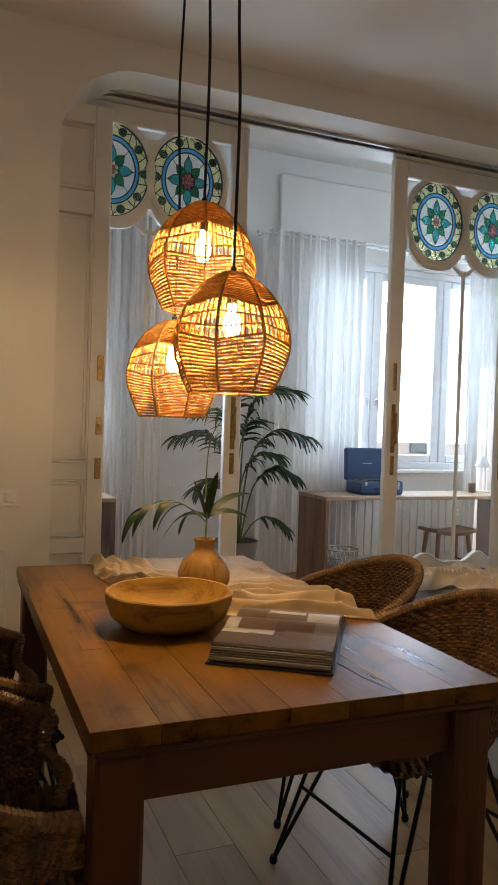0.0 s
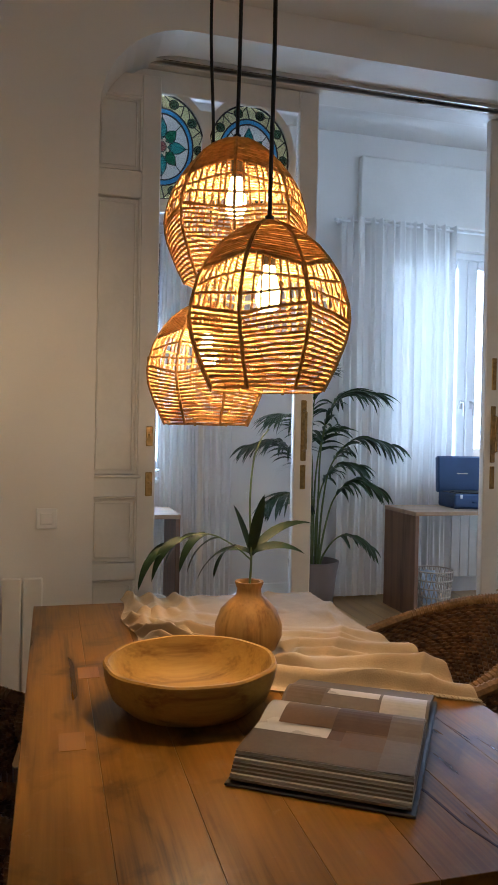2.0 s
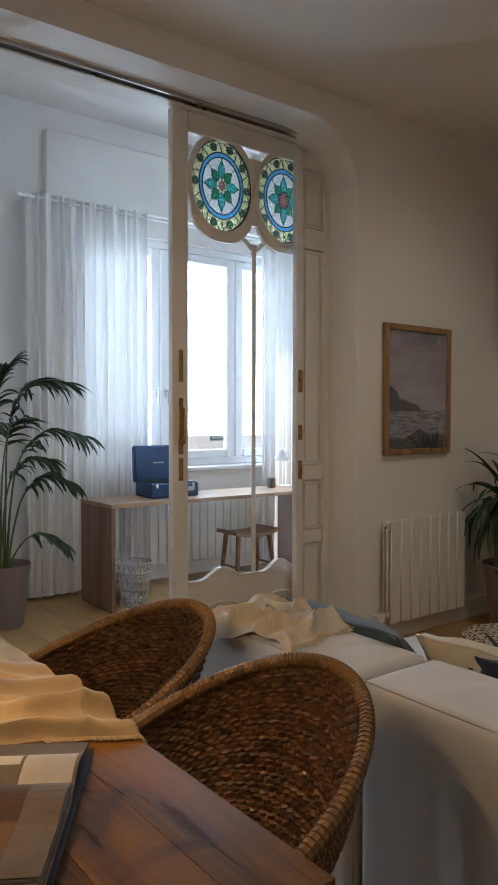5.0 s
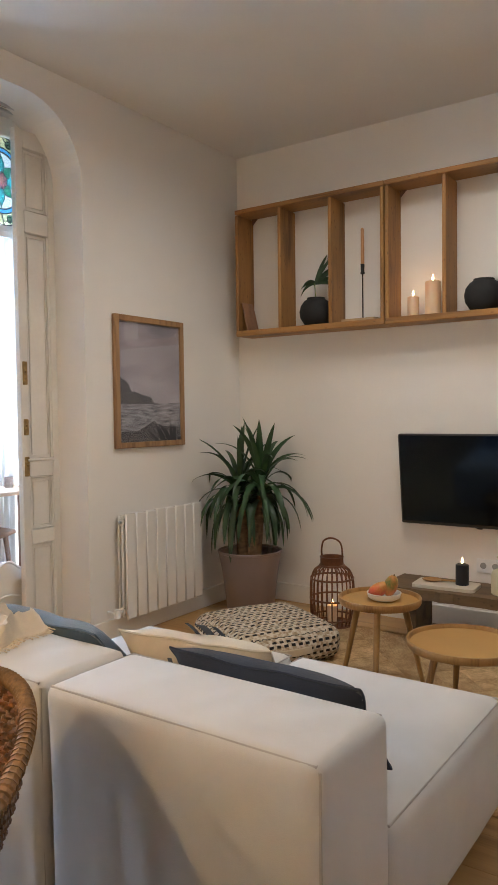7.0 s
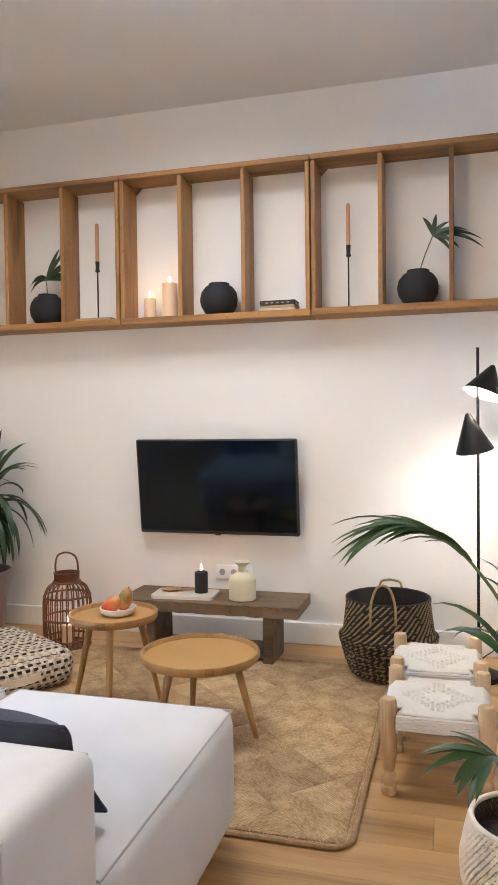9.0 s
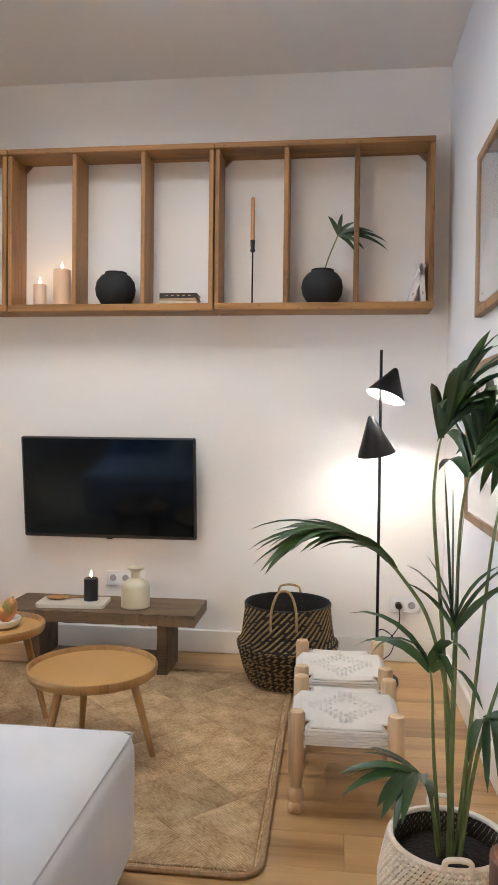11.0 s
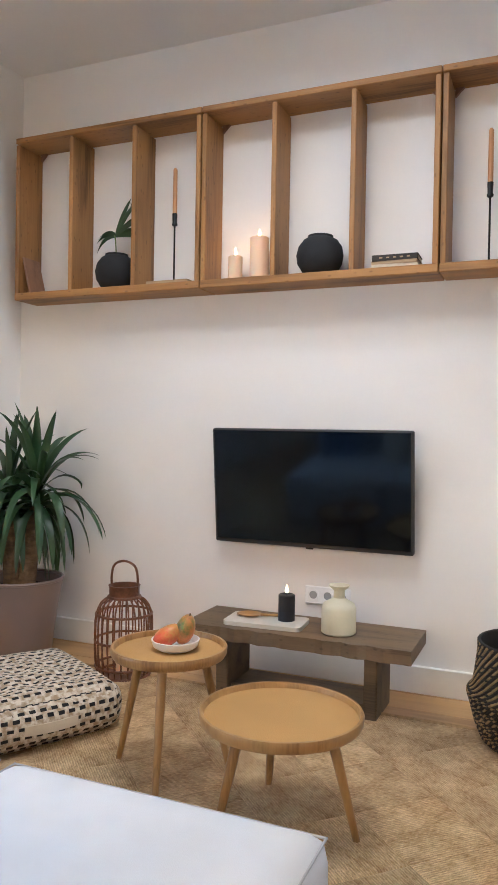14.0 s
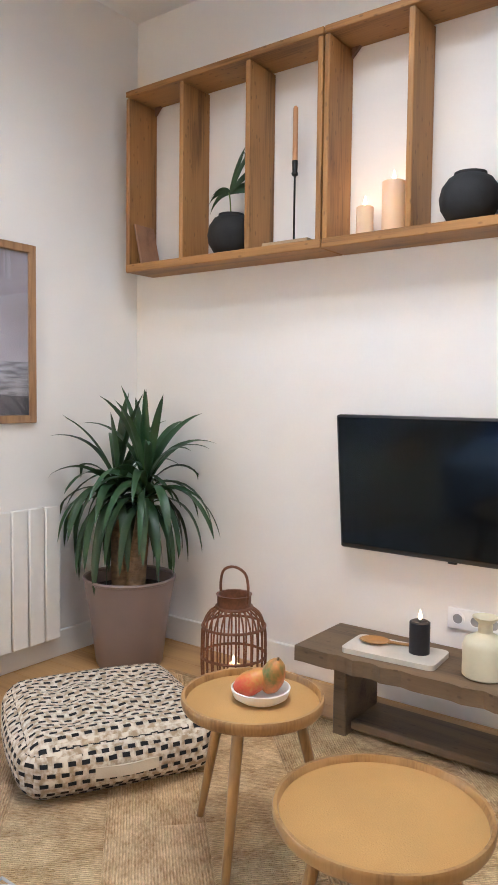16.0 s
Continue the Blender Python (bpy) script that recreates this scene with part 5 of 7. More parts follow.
# seagrass belly basket
SEAGRASS = plain("natural_seagrass", (0.36, 0.25, 0.11), 0.85, vary=0.35, scale=50, grain=0.5)
SEABLACK = plain("black_dyed_seagrass", (0.018, 0.017, 0.015), 0.8, vary=0.3, scale=50, grain=0.5)


def woven_basket(name, at, prof, label, mats, rows, cols, r, plain_weave=False):
    """Coiled basket: rows of chunky stitches, alternating in colour like a herringbone."""
    t = thing(name, label, "basket", at)
    stitch = {m.name: Shape(True) for m in mats}
    mix = random.Random(rows)
    P = [Vector((p[0], 0, p[1])) for p in prof]
    seg = [0]
    for a, b in zip(P, P[1:]):
        seg.append(seg[-1] + (b - a).length)

    def at_len(s):
        for i in range(len(P) - 1):
            if s <= seg[i + 1] + 1e-9:
                return P[i].lerp(P[i + 1], (s - seg[i]) / (seg[i + 1] - seg[i]))
        return P[-1]
    for i in range(rows):
        p = at_len(seg[-1] * (i + 0.5) / rows)
        q = at_len(min(seg[-1], seg[-1] * (i + 1.35) / rows))
        for j in range(cols):
            a = TAU * (j + (0.5 if i % 2 else 0)) / cols
            b = TAU * (j + (0.5 if i % 2 else 0) + 0.85) / cols
            upper = p.z > 0.2
            dark = len(mats) > 1 and not plain_weave and ((j % 2 == 0) != (i % 4 < 2) or mix.random() < 0.12 if upper else (j % 2 == 0 or i % 3 == 0) and mix.random() < 0.9)
            s = stitch[mats[1].name if dark else mats[0].name]
            u = Vector((p.x * math.cos(a), p.x * math.sin(a), p.z))
            v = Vector((q.x * math.cos(b), q.x * math.sin(b), q.z))
            mid = (u + v) / 2
            mid += Vector((math.cos((a + b) / 2), math.sin((a + b) / 2), 0)) * r * 0.6
            s.tube([u, mid, v], [r * 0.7, r, r * 0.7], 5)
    inner = Shape(True)
    inner.lathe([(0.0, 0.006), *[(max(0.0, x - r * 0.6), z + 0.004) for x, z in prof]], 40)
    inner.f.pop()
    part("lining", inner, mats[-1], t)
    for m in mats[:1] if plain_weave else mats:
        part("weave", stitch[m.name], m, t)
    part("rim", Shape(True).tube([(prof[-1][0] * math.cos(TAU * j / 40), prof[-1][0] * math.sin(TAU * j / 40), prof[-1][1]) for j in range(40)], r * 1.2, 8, True), mats[0] if plain_weave else mats[1], t)
    return t


bk = woven_basket("seagrass_basket", (7.82, 3.02, 0.012), [(0.162, 0.0), (0.186, 0.02), (0.212, 0.08), (0.230, 0.15), (0.241, 0.185), (0.243, 0.197), (0.229, 0.207), (0.220, 0.225), (0.212, 0.28), (0.204, 0.35), (0.205, 0.385)],
                  "dark belly basket of woven seagrass with two handles", (SEAGRASS, SEABLACK), 52, 84, 0.0047)
for sg, lift in ((-1, 0.085), (1, 0.035)):
    hp = smooth_path([(-0.222, -0.055, 0.30), (-0.216, -0.05, 0.40), (-0.205, -0.02, 0.39 + lift), (-0.205, 0.03, 0.39 + lift), (-0.216, 0.06, 0.40), (-0.222, 0.065, 0.30)], 6)
    if sg > 0:
        hp = [Vector((-p.x, p.y, p.z)) for p in hp]
    part("rope_handle", Shape(True).tube(hp, 0.006, 8), SEAGRASS, bk, "twisted seagrass rope handle")

# stools with macrame seats
COTTON = plain("white_cotton_cord", (0.70, 0.67, 0.61), 0.9, vary=0.08, grain=0.5, grain_scale=300)


def stool_master():
    t = thing("low_stool", "low turned-wood stool with white macrame cord seat", "stool", (6.80, 2.755, 0), group="pair of macrame stools")
    W, D, H = 0.38, 0.40, 0.33
    prof = [(0.0, 0), (0.024, 0), (0.028, 0.01), (0.028, 0.025), (0.020, 0.035), (0.026, 0.05), (0.026, 0.07), (0.018, 0.082), (0.021, 0.10), (0.028, 0.14), (0.028, H - 0.01), (0.024, H), (0.0, H)]
    for x in (-D / 2 + 0.03, D / 2 - 0.03):
        for y in (-W / 2 + 0.03, W / 2 - 0.03):
            part("leg", Shape(True).lathe(prof, 16, (x, y, 0)), STOOLWOOD, t)
    for y in (-W / 2 + 0.03, W / 2 - 0.03):
        part("rail", Shape(True).tube([(-D / 2 + 0.05, y, 0.235), (D / 2 - 0.05, y, 0.235)], 0.016, 10), STOOLWOOD, t)
    for x in (-D / 2 + 0.03, D / 2 - 0.03):
        part("rail", Shape(True).tube([(x, -W / 2 + 0.05, 0.25), (x, W / 2 - 0.05, 0.25)], 0.016, 10), STOOLWOOD, t)
    seat = Shape(True)
    for i in range(44):
        x = -D / 2 + 0.02 + (D - 0.04) * i / 43
        y1 = W / 2 - 0.058 if i < 6 or i > 37 else W / 2 - 0.012
        pts = [(x, -y1, 0.215), (x, -y1 - 0.002, 0.262), (x, -y1 + 0.02, 0.285), (x, 0, 0.281), (x, y1 - 0.02, 0.285), (x, y1 + 0.002, 0.262), (x, y1, 0.215)]
        seat.tube(pts, 0.0048, 5)
    for sg in (-1, 1):
        for i in range(6):
            z = 0.278 - i * 0.0088
            seat.tube([(sg * (D / 2 - 0.008), -W / 2 + 0.058, z), (sg * (D / 2 - 0.006), 0, z), (sg * (D / 2 - 0.008), W / 2 - 0.058, z)], 0.0048, 5)
    tagged(part("cord_seat", seat, COTTON, t), kind="stuff")
    kn = Shape(True)
    for i in range(15):
        for j in range(15):
            a, b = (i - 7) / 7, (j - 7) / 7
            if abs(abs(a) + abs(b) - 0.55) < 0.1 or abs(abs(a) + abs(b) - 0.95) < 0.1 or abs(abs(abs(a) - abs(b)) - 0.9) < 0.08:
                kn.box((a * 0.13, b * 0.12, 0.286), (0.016, 0.008, 0.010), 0.003, rz=45 if a * b > 0 else -45)
    part("macrame_pattern", kn, COTTON, t)
    return t


s1 = stool_master()
copy_thing(s1, pose(7.26, 2.765, 0, 0, 0, 2))

# palm in a woven white pot
PALMWHITE = plain("white_woven_fibre", (0.82, 0.77, 0.67), 0.9, vary=0.1, scale=40, grain=0.6)
PLANTLINER = plain("dark_planter_liner", (0.05, 0.04, 0.03), 0.8, vary=0.2)
SOIL = plain("dark_soil", (0.02, 0.015, 0.012), 0.95, vary=0.5, scale=60, grain=0.9, grain_scale=80, bump_dist=0.01)
pb = woven_basket("woven_planter", (6.075, 2.515, 0), [(0.10, 0.0), (0.135, 0.025), (0.160, 0.09), (0.163, 0.15), (0.150, 0.215), (0.140, 0.255)], "round white woven basket planter on the oak floor", (PALMWHITE, PLANTLINER), 26, 64, 0.0062, plain_weave=True)
for sg in (-1, 1):
    part("rope_handle", Shape(True).tube(smooth_path([(0.138 * sg, -0.03, 0.245), (0.146 * sg, -0.025, 0.28), (0.146 * sg, 0.025, 0.28), (0.138 * sg, 0.03, 0.245)], 6), 0.007, 8), PALMWHITE, pb)
palm = thing("kentia_palm", "tall green kentia palm with long arching fronds", "palm", (6.075, 2.515, 0.190))
part("soil", Shape(True).lathe([(0.0, 0.0), (0.128, 0.0), (0.128, 0.012), (0.0, 0.02)], 24), SOIL, palm)
rng = random.Random(11)
# each frond: its rib, leaflet pairs, their length, half width, droop and angle off the rib
fronds = (
    ([(0.0, -0.01, 0), (0.015, 0.0, 0.35), (0.0, 0.05, 0.58), (-0.02, 0.12, 0.70), (-0.03, 0.19, 0.77), (-0.05, 0.27, 0.81), (-0.06, 0.34, 0.81)], 12, 0.19, 0.012, 1.0, 0.48, 0.54),
    ([(0.01, -0.01, 0), (0.02, 0.015, 0.5), (0.01, 0.045, 0.84), (0.0, 0.045, 0.96), (-0.01, 0.035, 1.04), (-0.02, 0.01, 1.11)], 10, 0.28, 0.013, 1.0, 0.85, 0.79),
    ([(-0.01, 0.0, 0), (0.01, -0.01, 0.45), (0.03, -0.02, 0.82), (0.05, -0.05, 0.97), (0.08, -0.10, 1.10)], 10, 0.25, 0.017, 1.2, 0.68, 0.70),
    ([(0.02, -0.02, 0), (0.03, -0.06, 0.4), (0.07, -0.11, 0.8), (0.14, -0.17, 0.99), (0.24, -0.21, 1.02)], 9, 0.24, 0.020, 1.4, 0.75, 0.66),
    ([(-0.02, -0.02, 0), (-0.04, -0.06, 0.3), (-0.08, -0.13, 0.58), (-0.13, -0.18, 0.72), (-0.20, -0.22, 0.74)], 8, 0.22, 0.018, 1.3, 0.75, 0.66),
    ([(0.0, 0.02, 0), (-0.02, 0.045, 0.16), (-0.04, 0.075, 0.23), (-0.07, 0.12, 0.245)], 6, 0.14, 0.013, 1.0, 0.75, 0.55),
    ([(0.02, -0.03, 0), (0.02, -0.05, 0.22), (-0.02, -0.07, 0.36), (-0.06, -0.09, 0.38)], 4, 0.17, 0.014, 1.6, 0.7, 0.7),
    ([(0.02, 0.015, 0), (0.02, 0.035, 0.25), (0.0, 0.045, 0.43), (-0.01, 0.055, 0.50)], 3, 0.19, 0.014, 2.2, 0.6, 0.8),
    ([(0.0, 0.0, 0), (0.01, -0.005, 0.3), (0.0, -0.005, 0.52), (-0.01, -0.005, 0.60)], 3, 0.17, 0.015, 0.9, 0.5, 0.8),
)
for pts, cnt, ln, w, dr, sp_, st0 in fronds:
    st, lf = Shape(True), Shape(True)
    frond(lf, st, pts, cnt, ln, w, dr, rng, st0, sp_, 0.0065)
    e = part("frond_stem", st, STEM, palm)
    part("frond_leaf", lf, LEAF2, e)
spear = Shape(True)
for d in ((0.03, 0.05, 1), (-0.06, 0.02, 1), (0.02, -0.08, 1)):
    blade(spear, (0.0, 0.0, 0.55), d, 0.42, 0.006, 0.1)
part("new_spear", spear, LEAF2, palm)

# yucca in a grey pot
GREYPOT = plain("taupe_plastic_pot", (0.22, 0.17, 0.155), 0.32, vary=0.05)
pot = thing("yucca_pot", "large taupe plastic plant pot on the floor", "plant pot", (7.87, 5.46, 0))
part("pot_body", Shape(True).lathe([(0.0, 0.0), (0.145, 0.0), (0.155, 0.02), (0.188, 0.28), (0.211, 0.402), (0.200, 0.402), (0.186, 0.34), (0.0, 0.34)], 56), GREYPOT, pot)
part("rolled_rim", Shape(True).tube([(0.208 * math.cos(TAU * j / 56), 0.208 * math.sin(TAU * j / 56), 0.410) for j in range(56)], 0.0085, 8, True), GREYPOT, pot)
yu = thing("yucca_plant", "green yucca with two thick trunks and sword leaves", "yucca", (7.87, 5.46, 0.342))
part("soil", Shape(True).lathe([(0.0, 0.0), (0.183, 0.0), (0.183, 0.012), (0.0, 0.018)], 30), SOIL, yu)
BARK = plain("yucca_bark", (0.27, 0.17, 0.09), 0.9, vary=0.45, scale=14, stretch=(1, 1, 3), grain=0.9, grain_scale=60, bump_dist=0.006)
rng = random.Random(5)
for bx, by, tx, ty, hgt in ((0.0, -0.03, 0.03, -0.07, 0.40), (-0.02, 0.03, 0.0, 0.08, 0.37)):
    tk = Shape(True)
    tk.tube(smooth_path([(bx, by, 0), (bx * 0.6 + tx * 0.4, by * 0.5 + ty * 0.5, hgt * 0.5), (tx, ty, hgt + 0.03)], 8), [0.048 - 0.001 * i for i in range(17)], 12)
    part("trunk", tk, BARK, yu)
    lf = Shape(True)
    for i in range(52):
        a = i * 2.39996 + rng.uniform(-0.25, 0.25)
        e = i / 51
        el = radians(88 - 66 * (1 - e) ** 0.75 + rng.uniform(-10, 10))
        d = (math.cos(a) * math.cos(el), math.sin(a) * math.cos(el), math.sin(el))
        bend = rng.uniform(3.4, 5.6) * (1 - e) ** 0.6 + rng.uniform(0.0, 0.5)
        blade(lf, (tx + d[0] * 0.03, ty + d[1] * 0.03, hgt + 0.13 * e), d, rng.uniform(0.36, 0.48), rng.uniform(0.019, 0.026), bend, 0.32, 10)
    lf.v = [(min(x, X1 - 7.87 - 0.02), min(y, YN - 5.46 - 0.02), z) for x, y, z in lf.v]
    part("sword_leaves", lf, LEAF, yu)

# rattan lantern
RATTAN = plain("brown_rattan", (0.17, 0.065, 0.028), 0.5, vary=0.35, scale=30, grain=0.2)
la = thing("lantern", "brown rattan lantern with a glowing candle inside", "lantern", (7.87, 4.845, 0))
R0 = 0.135
ribs = Shape(True)
for i in range(26):
    a = TAU * i / 26
    pr = [(R0 * 0.90, 0.015), (R0 * 0.99, 0.10), (R0, 0.22), (R0 * 0.97, 0.29), (R0 * 0.82, 0.345), (R0 * 0.55, 0.375)]
    ribs.tube(smooth_path([(r * math.cos(a), r * math.sin(a), z) for r, z in pr], 4), 0.0042, 6)
part("ribs", ribs, RATTAN, la)
for r, z, th in ((R0 * 0.92, 0.012, 0.010), (R0 * 0.97, 0.055, 0.006), (R0 * 1.0, 0.175, 0.006), (R0 * 0.97, 0.30, 0.006), (R0 * 0.55, 0.378, 0.007)):
    part("hoop", Shape(True).tube([(r * math.cos(TAU * j / 36), r * math.sin(TAU * j / 36), z) for j in range(36)], th, 8, True), RATTAN, la)
part("base_plate", Shape(True).lathe([(0.0, 0.002), (R0 * 0.9, 0.002), (R0 * 0.9, 0.014), (0.0, 0.014)], 30), RATTAN, la)
part("collar", Shape(True).lathe([(R0 * 0.50, 0.375), (R0 * 0.53, 0.376), (R0 * 0.53, 0.425), (R0 * 0.56, 0.432), (R0 * 0.48, 0.432), (R0 * 0.47, 0.38)], 30), RATTAN, la)
part("carry_handle", Shape(True).tube(smooth_path([(0, -0.068, 0.40), (0, -0.072, 0.47), (0, -0.055, 0.525), (0, 0.0, 0.545), (0, 0.055, 0.525), (0, 0.072, 0.47), (0, 0.068, 0.40)], 6), 0.006, 8), RATTAN, la)
pillar_candle((7.87, 4.845, 0.016), 0.034, 0.115, LEDWAX, "small cream candle glowing inside the lantern", 0.2)


# radiators
def radiator(x0, y, z0, h, n, pitch, label, depth=0.08):
    t = thing("radiator", label, "radiator", (x0, y, z0))
    e = Shape(True)
    e.box((pitch / 2, 0, h / 2), (pitch - 0.006, 0.018, h - 0.02), 0.006)
    e.box((pitch / 2, -depth / 2 + 0.008, h / 2), (pitch - 0.004, 0.014, h), 0.006)
    e.box((pitch / 2, depth / 2 - 0.008, h / 2), (pitch - 0.012, 0.012, h - 0.03), 0.005)
    e.tube([(0, 0, 0.05), (pitch, 0, 0.05)], 0.022, 10).tube([(0, 0, h - 0.05), (pitch, 0, h - 0.05)], 0.022, 10)
    me = mesh_of("section", e, WHITE)
    for i in range(n):
        part("section", me, WHITE, t).location = (i * pitch, 0, 0)
    part("valve", Shape(True).tube([(-0.005, 0, 0.05), (-0.06, 0, 0.05)], 0.012, 10).lathe([(0.0, 0), (0.02, 0), (0.02, 0.05), (0, 0.05)], 14, (-0.07, -0.03, 0.03)).tube([(-0.06, 0, 0.05), (-0.06, depth / 2 + 0.02, 0.05)], 0.008, 8), PVC, t)
    part("air_vent", Shape(True).tube([(-0.001, 0, h - 0.05), (-0.02, 0, h - 0.05)], 0.008, 8), STEEL, t)
    part("wall_bracket", Shape().box((pitch * n / 2, depth / 2 + 0.006, h - 0.10), (0.03, 0.03, 0.03), 0.002), WHITE, t)
    return t


radiator(6.955, 5.74, 0.12, 0.625, 8, 0.089, "white ribbed aluminium radiator under a framed picture")
radiator(2.81, 5.74, 0.10, 0.59, 8, 0.081, "white ribbed aluminium radiator beside the opening")
sw = thing("light_switch", "square white light switch on the wall", "switch", (3.467, YN, 0.915))
part("plate", Shape().box((0, -0.005, 0), (0.085, 0.010, 0.085), 0.003), PVC, sw)
part("rocker", Shape().box((0, -0.012, 0), (0.05, 0.006, 0.05), 0.003), PVC, sw)

# pictures
FRAMEWOOD = wood("oak_picture_frame", (0.20, 0.11, 0.05), (0.38, 0.23, 0.11), 2, 0.5, 2.0)
def picture(name, label, at, rz, w, h, fw, pieces):
    """A framed print, facing -y before it is turned. Pieces: outlines in the print's plane with their paint."""
    t = thing(name, label, "picture", at, rz)
    for c, s in (((-w / 2 + fw / 2, 0, h / 2), (fw, 0.03, h)), ((w / 2 - fw / 2, 0, h / 2), (fw, 0.03, h)), ((0, 0, fw / 2), (w - 2 * fw, 0.03, fw)), ((0, 0, h - fw / 2), (w - 2 * fw, 0.03, fw))):
        part("frame_bar", Shape().box(c, s, 0.003), FRAMEWOOD, t)
    part("backing", Shape().box((0, 0.008, h / 2), (w - 2 * fw, 0.006, h - 2 * fw), 0), PAPER, t)
    for i, (poly, mt) in enumerate(pieces):
        part("print", Shape().prism(poly, 0.001 - 0.0012 * i, 0.0045, "y"), mt, t)
    g = part("glazing", Shape().box((0, -0.008, h / 2), (w - 2 * fw, 0.002, h - 2 * fw), 0), CLEAR, t)
    g.visible_shadow = False
    return t


SKYP = plain("print_grey_sky", (0.33, 0.31, 0.36), 0.7, vary=0.35, scale=3, stretch=(1, 1, 3))
SEAP = plain("print_sea", (0.30, 0.30, 0.34), 0.7, vary=0.8, scale=12, stretch=(1, 1, 5), tint=(0.05, 0.05, 0.07))
CLIFFP = plain("print_dark_cliff", (0.05, 0.05, 0.065), 0.7, vary=0.3, scale=20)
a, b, c, d = -0.275, 0.275, 0.035, 0.755
picture("framed_picture", "framed seascape photograph under a grey sky", (7.277, YN - 0.018, 1.122), 0, 0.62, 0.792, 0.035, (
    ([(a, 0.27), (b, 0.27), (b, d), (a, d)], SKYP),
    ([(a, c), (b, c), (b, 0.272), (a, 0.272)], SEAP),
    ([(a, 0.265), (0.03, 0.265), (0.0, 0.305), (-0.08, 0.32), (-0.14, 0.34), (-0.17, 0.335), (-0.20, 0.39), (a, 0.43)], CLIFFP),
    ([(a, c), (b, c), (b, 0.12), (0.1, 0.125), (0.02, 0.16), (-0.05, 0.13), (-0.12, 0.10), (a, 0.10)], CLIFFP)))
SNOWP = plain("print_pale_mountain", (0.62, 0.60, 0.58), 0.7, vary=0.3, scale=6)
GREYP = plain("print_grey", (0.34, 0.33, 0.33), 0.7, vary=0.3, scale=5)
a, b = -0.515, 0.515
picture("framed_picture", "oak-framed pale landscape photograph, upper of two", (6.76, YS + 0.018, 1.70), 180, 1.10, 0.645, 0.035, (
    ([(a, 0.035), (b, 0.035), (b, 0.61), (a, 0.61)], GREYP), ([(a, 0.05), (b, 0.05), (b, 0.2), (0.1, 0.38), (-0.1, 0.27), (-0.3, 0.33), (a, 0.2)], SNOWP)))
picture("framed_picture", "oak-framed pale landscape photograph, lower of two", (6.93, YS + 0.018, 0.87), 180, 1.10, 0.645, 0.035, (
    ([(a, 0.035), (b, 0.035), (b, 0.61), (a, 0.61)], SNOWP), ([(a, 0.05), (b, 0.05), (b, 0.2), (0.1, 0.25), (-0.1, 0.17), (-0.3, 0.22), (a, 0.12)], GREYP)))

# side table with a candle by the palm
stb = thing("side_table", "small round wooden side table beside the palm", "side table", (5.37, 2.505, 0.0))
part("tabletop", Shape(True).lathe([(0.0, 0.475), (0.10, 0.475), (0.102, 0.485), (0.10, 0.495), (0.0, 0.495)], 40), BAMBOO, stb)
part("column", Shape(True).lathe([(0.0, 0.012), (0.02, 0.012), (0.018, 0.2), (0.022, 0.475), (0, 0.475)], 16), BLACK, stb)
part("base", Shape(True).lathe([(0.0, 0.0), (0.12, 0.0), (0.118, 0.012), (0.0, 0.014)], 32), BLACK, stb)
pillar_candle((5.37, 2.518, 0.496), 0.048, 0.125, BROWNWAX, "brown pillar candle burning on the side table", 0.3)

# throw on the sofa back
THROW = plain("beige_throw", (0.58, 0.50, 0.38), 0.95, vary=0.15, scale=14, grain=0.6, grain_scale=260, sheen=0.3)
tw = thing("throw_blanket", "crumpled beige throw with fringes on the sofa back", "blanket", (5.18, 4.60, 0.670))


def throw_f(u, v):
    x, y = (u - 0.5) * 0.34 + 0.03 * math.sin(v * 5), (v - 0.5) * 0.40 + 0.10 * (u - 0.5)
    q1 = 9 * v + 3 * u + 2.5 * noise.noise(Vector((u * 2.5, v * 2.5, 1.3)))
    rough = 0.042 * (1 - abs(math.sin(q1))) ** 1.8 + 0.020 * (1 - abs(math.sin(6 * u - 2 * v + 2 * noise.noise(Vector((u * 3, v * 3, 7))))))  + 0.016 * (noise.noise(Vector((u * 7, v * 6, 0.3))) + 0.5)
    fall = max(0, abs(x) - 0.155)
    return (x - math.copysign(0.3 * fall, x), y + 0.05 * noise.noise(Vector((u * 3, v * 3, 5))), 0.012 + rough * min(1, 8 * min(u, 1 - u) + 0.2) * min(1, 8 * min(v, 1 - v) + 0.2) - 1.2 * fall)


part("cloth", Shape(True).sheet(throw_f, 34, 40, 0.004), THROW, tw)
fr = Shape(True)
for i in range(40):
    p = Vector(throw_f((i + 0.5) / 40, 0.0))
    fr.tube([p, p + Vector((random.uniform(-0.008, 0.008), -0.03, -0.002 + random.uniform(-0.002, 0.004)))], 0.002, 4)
part("fringe", fr, THROW, tw)

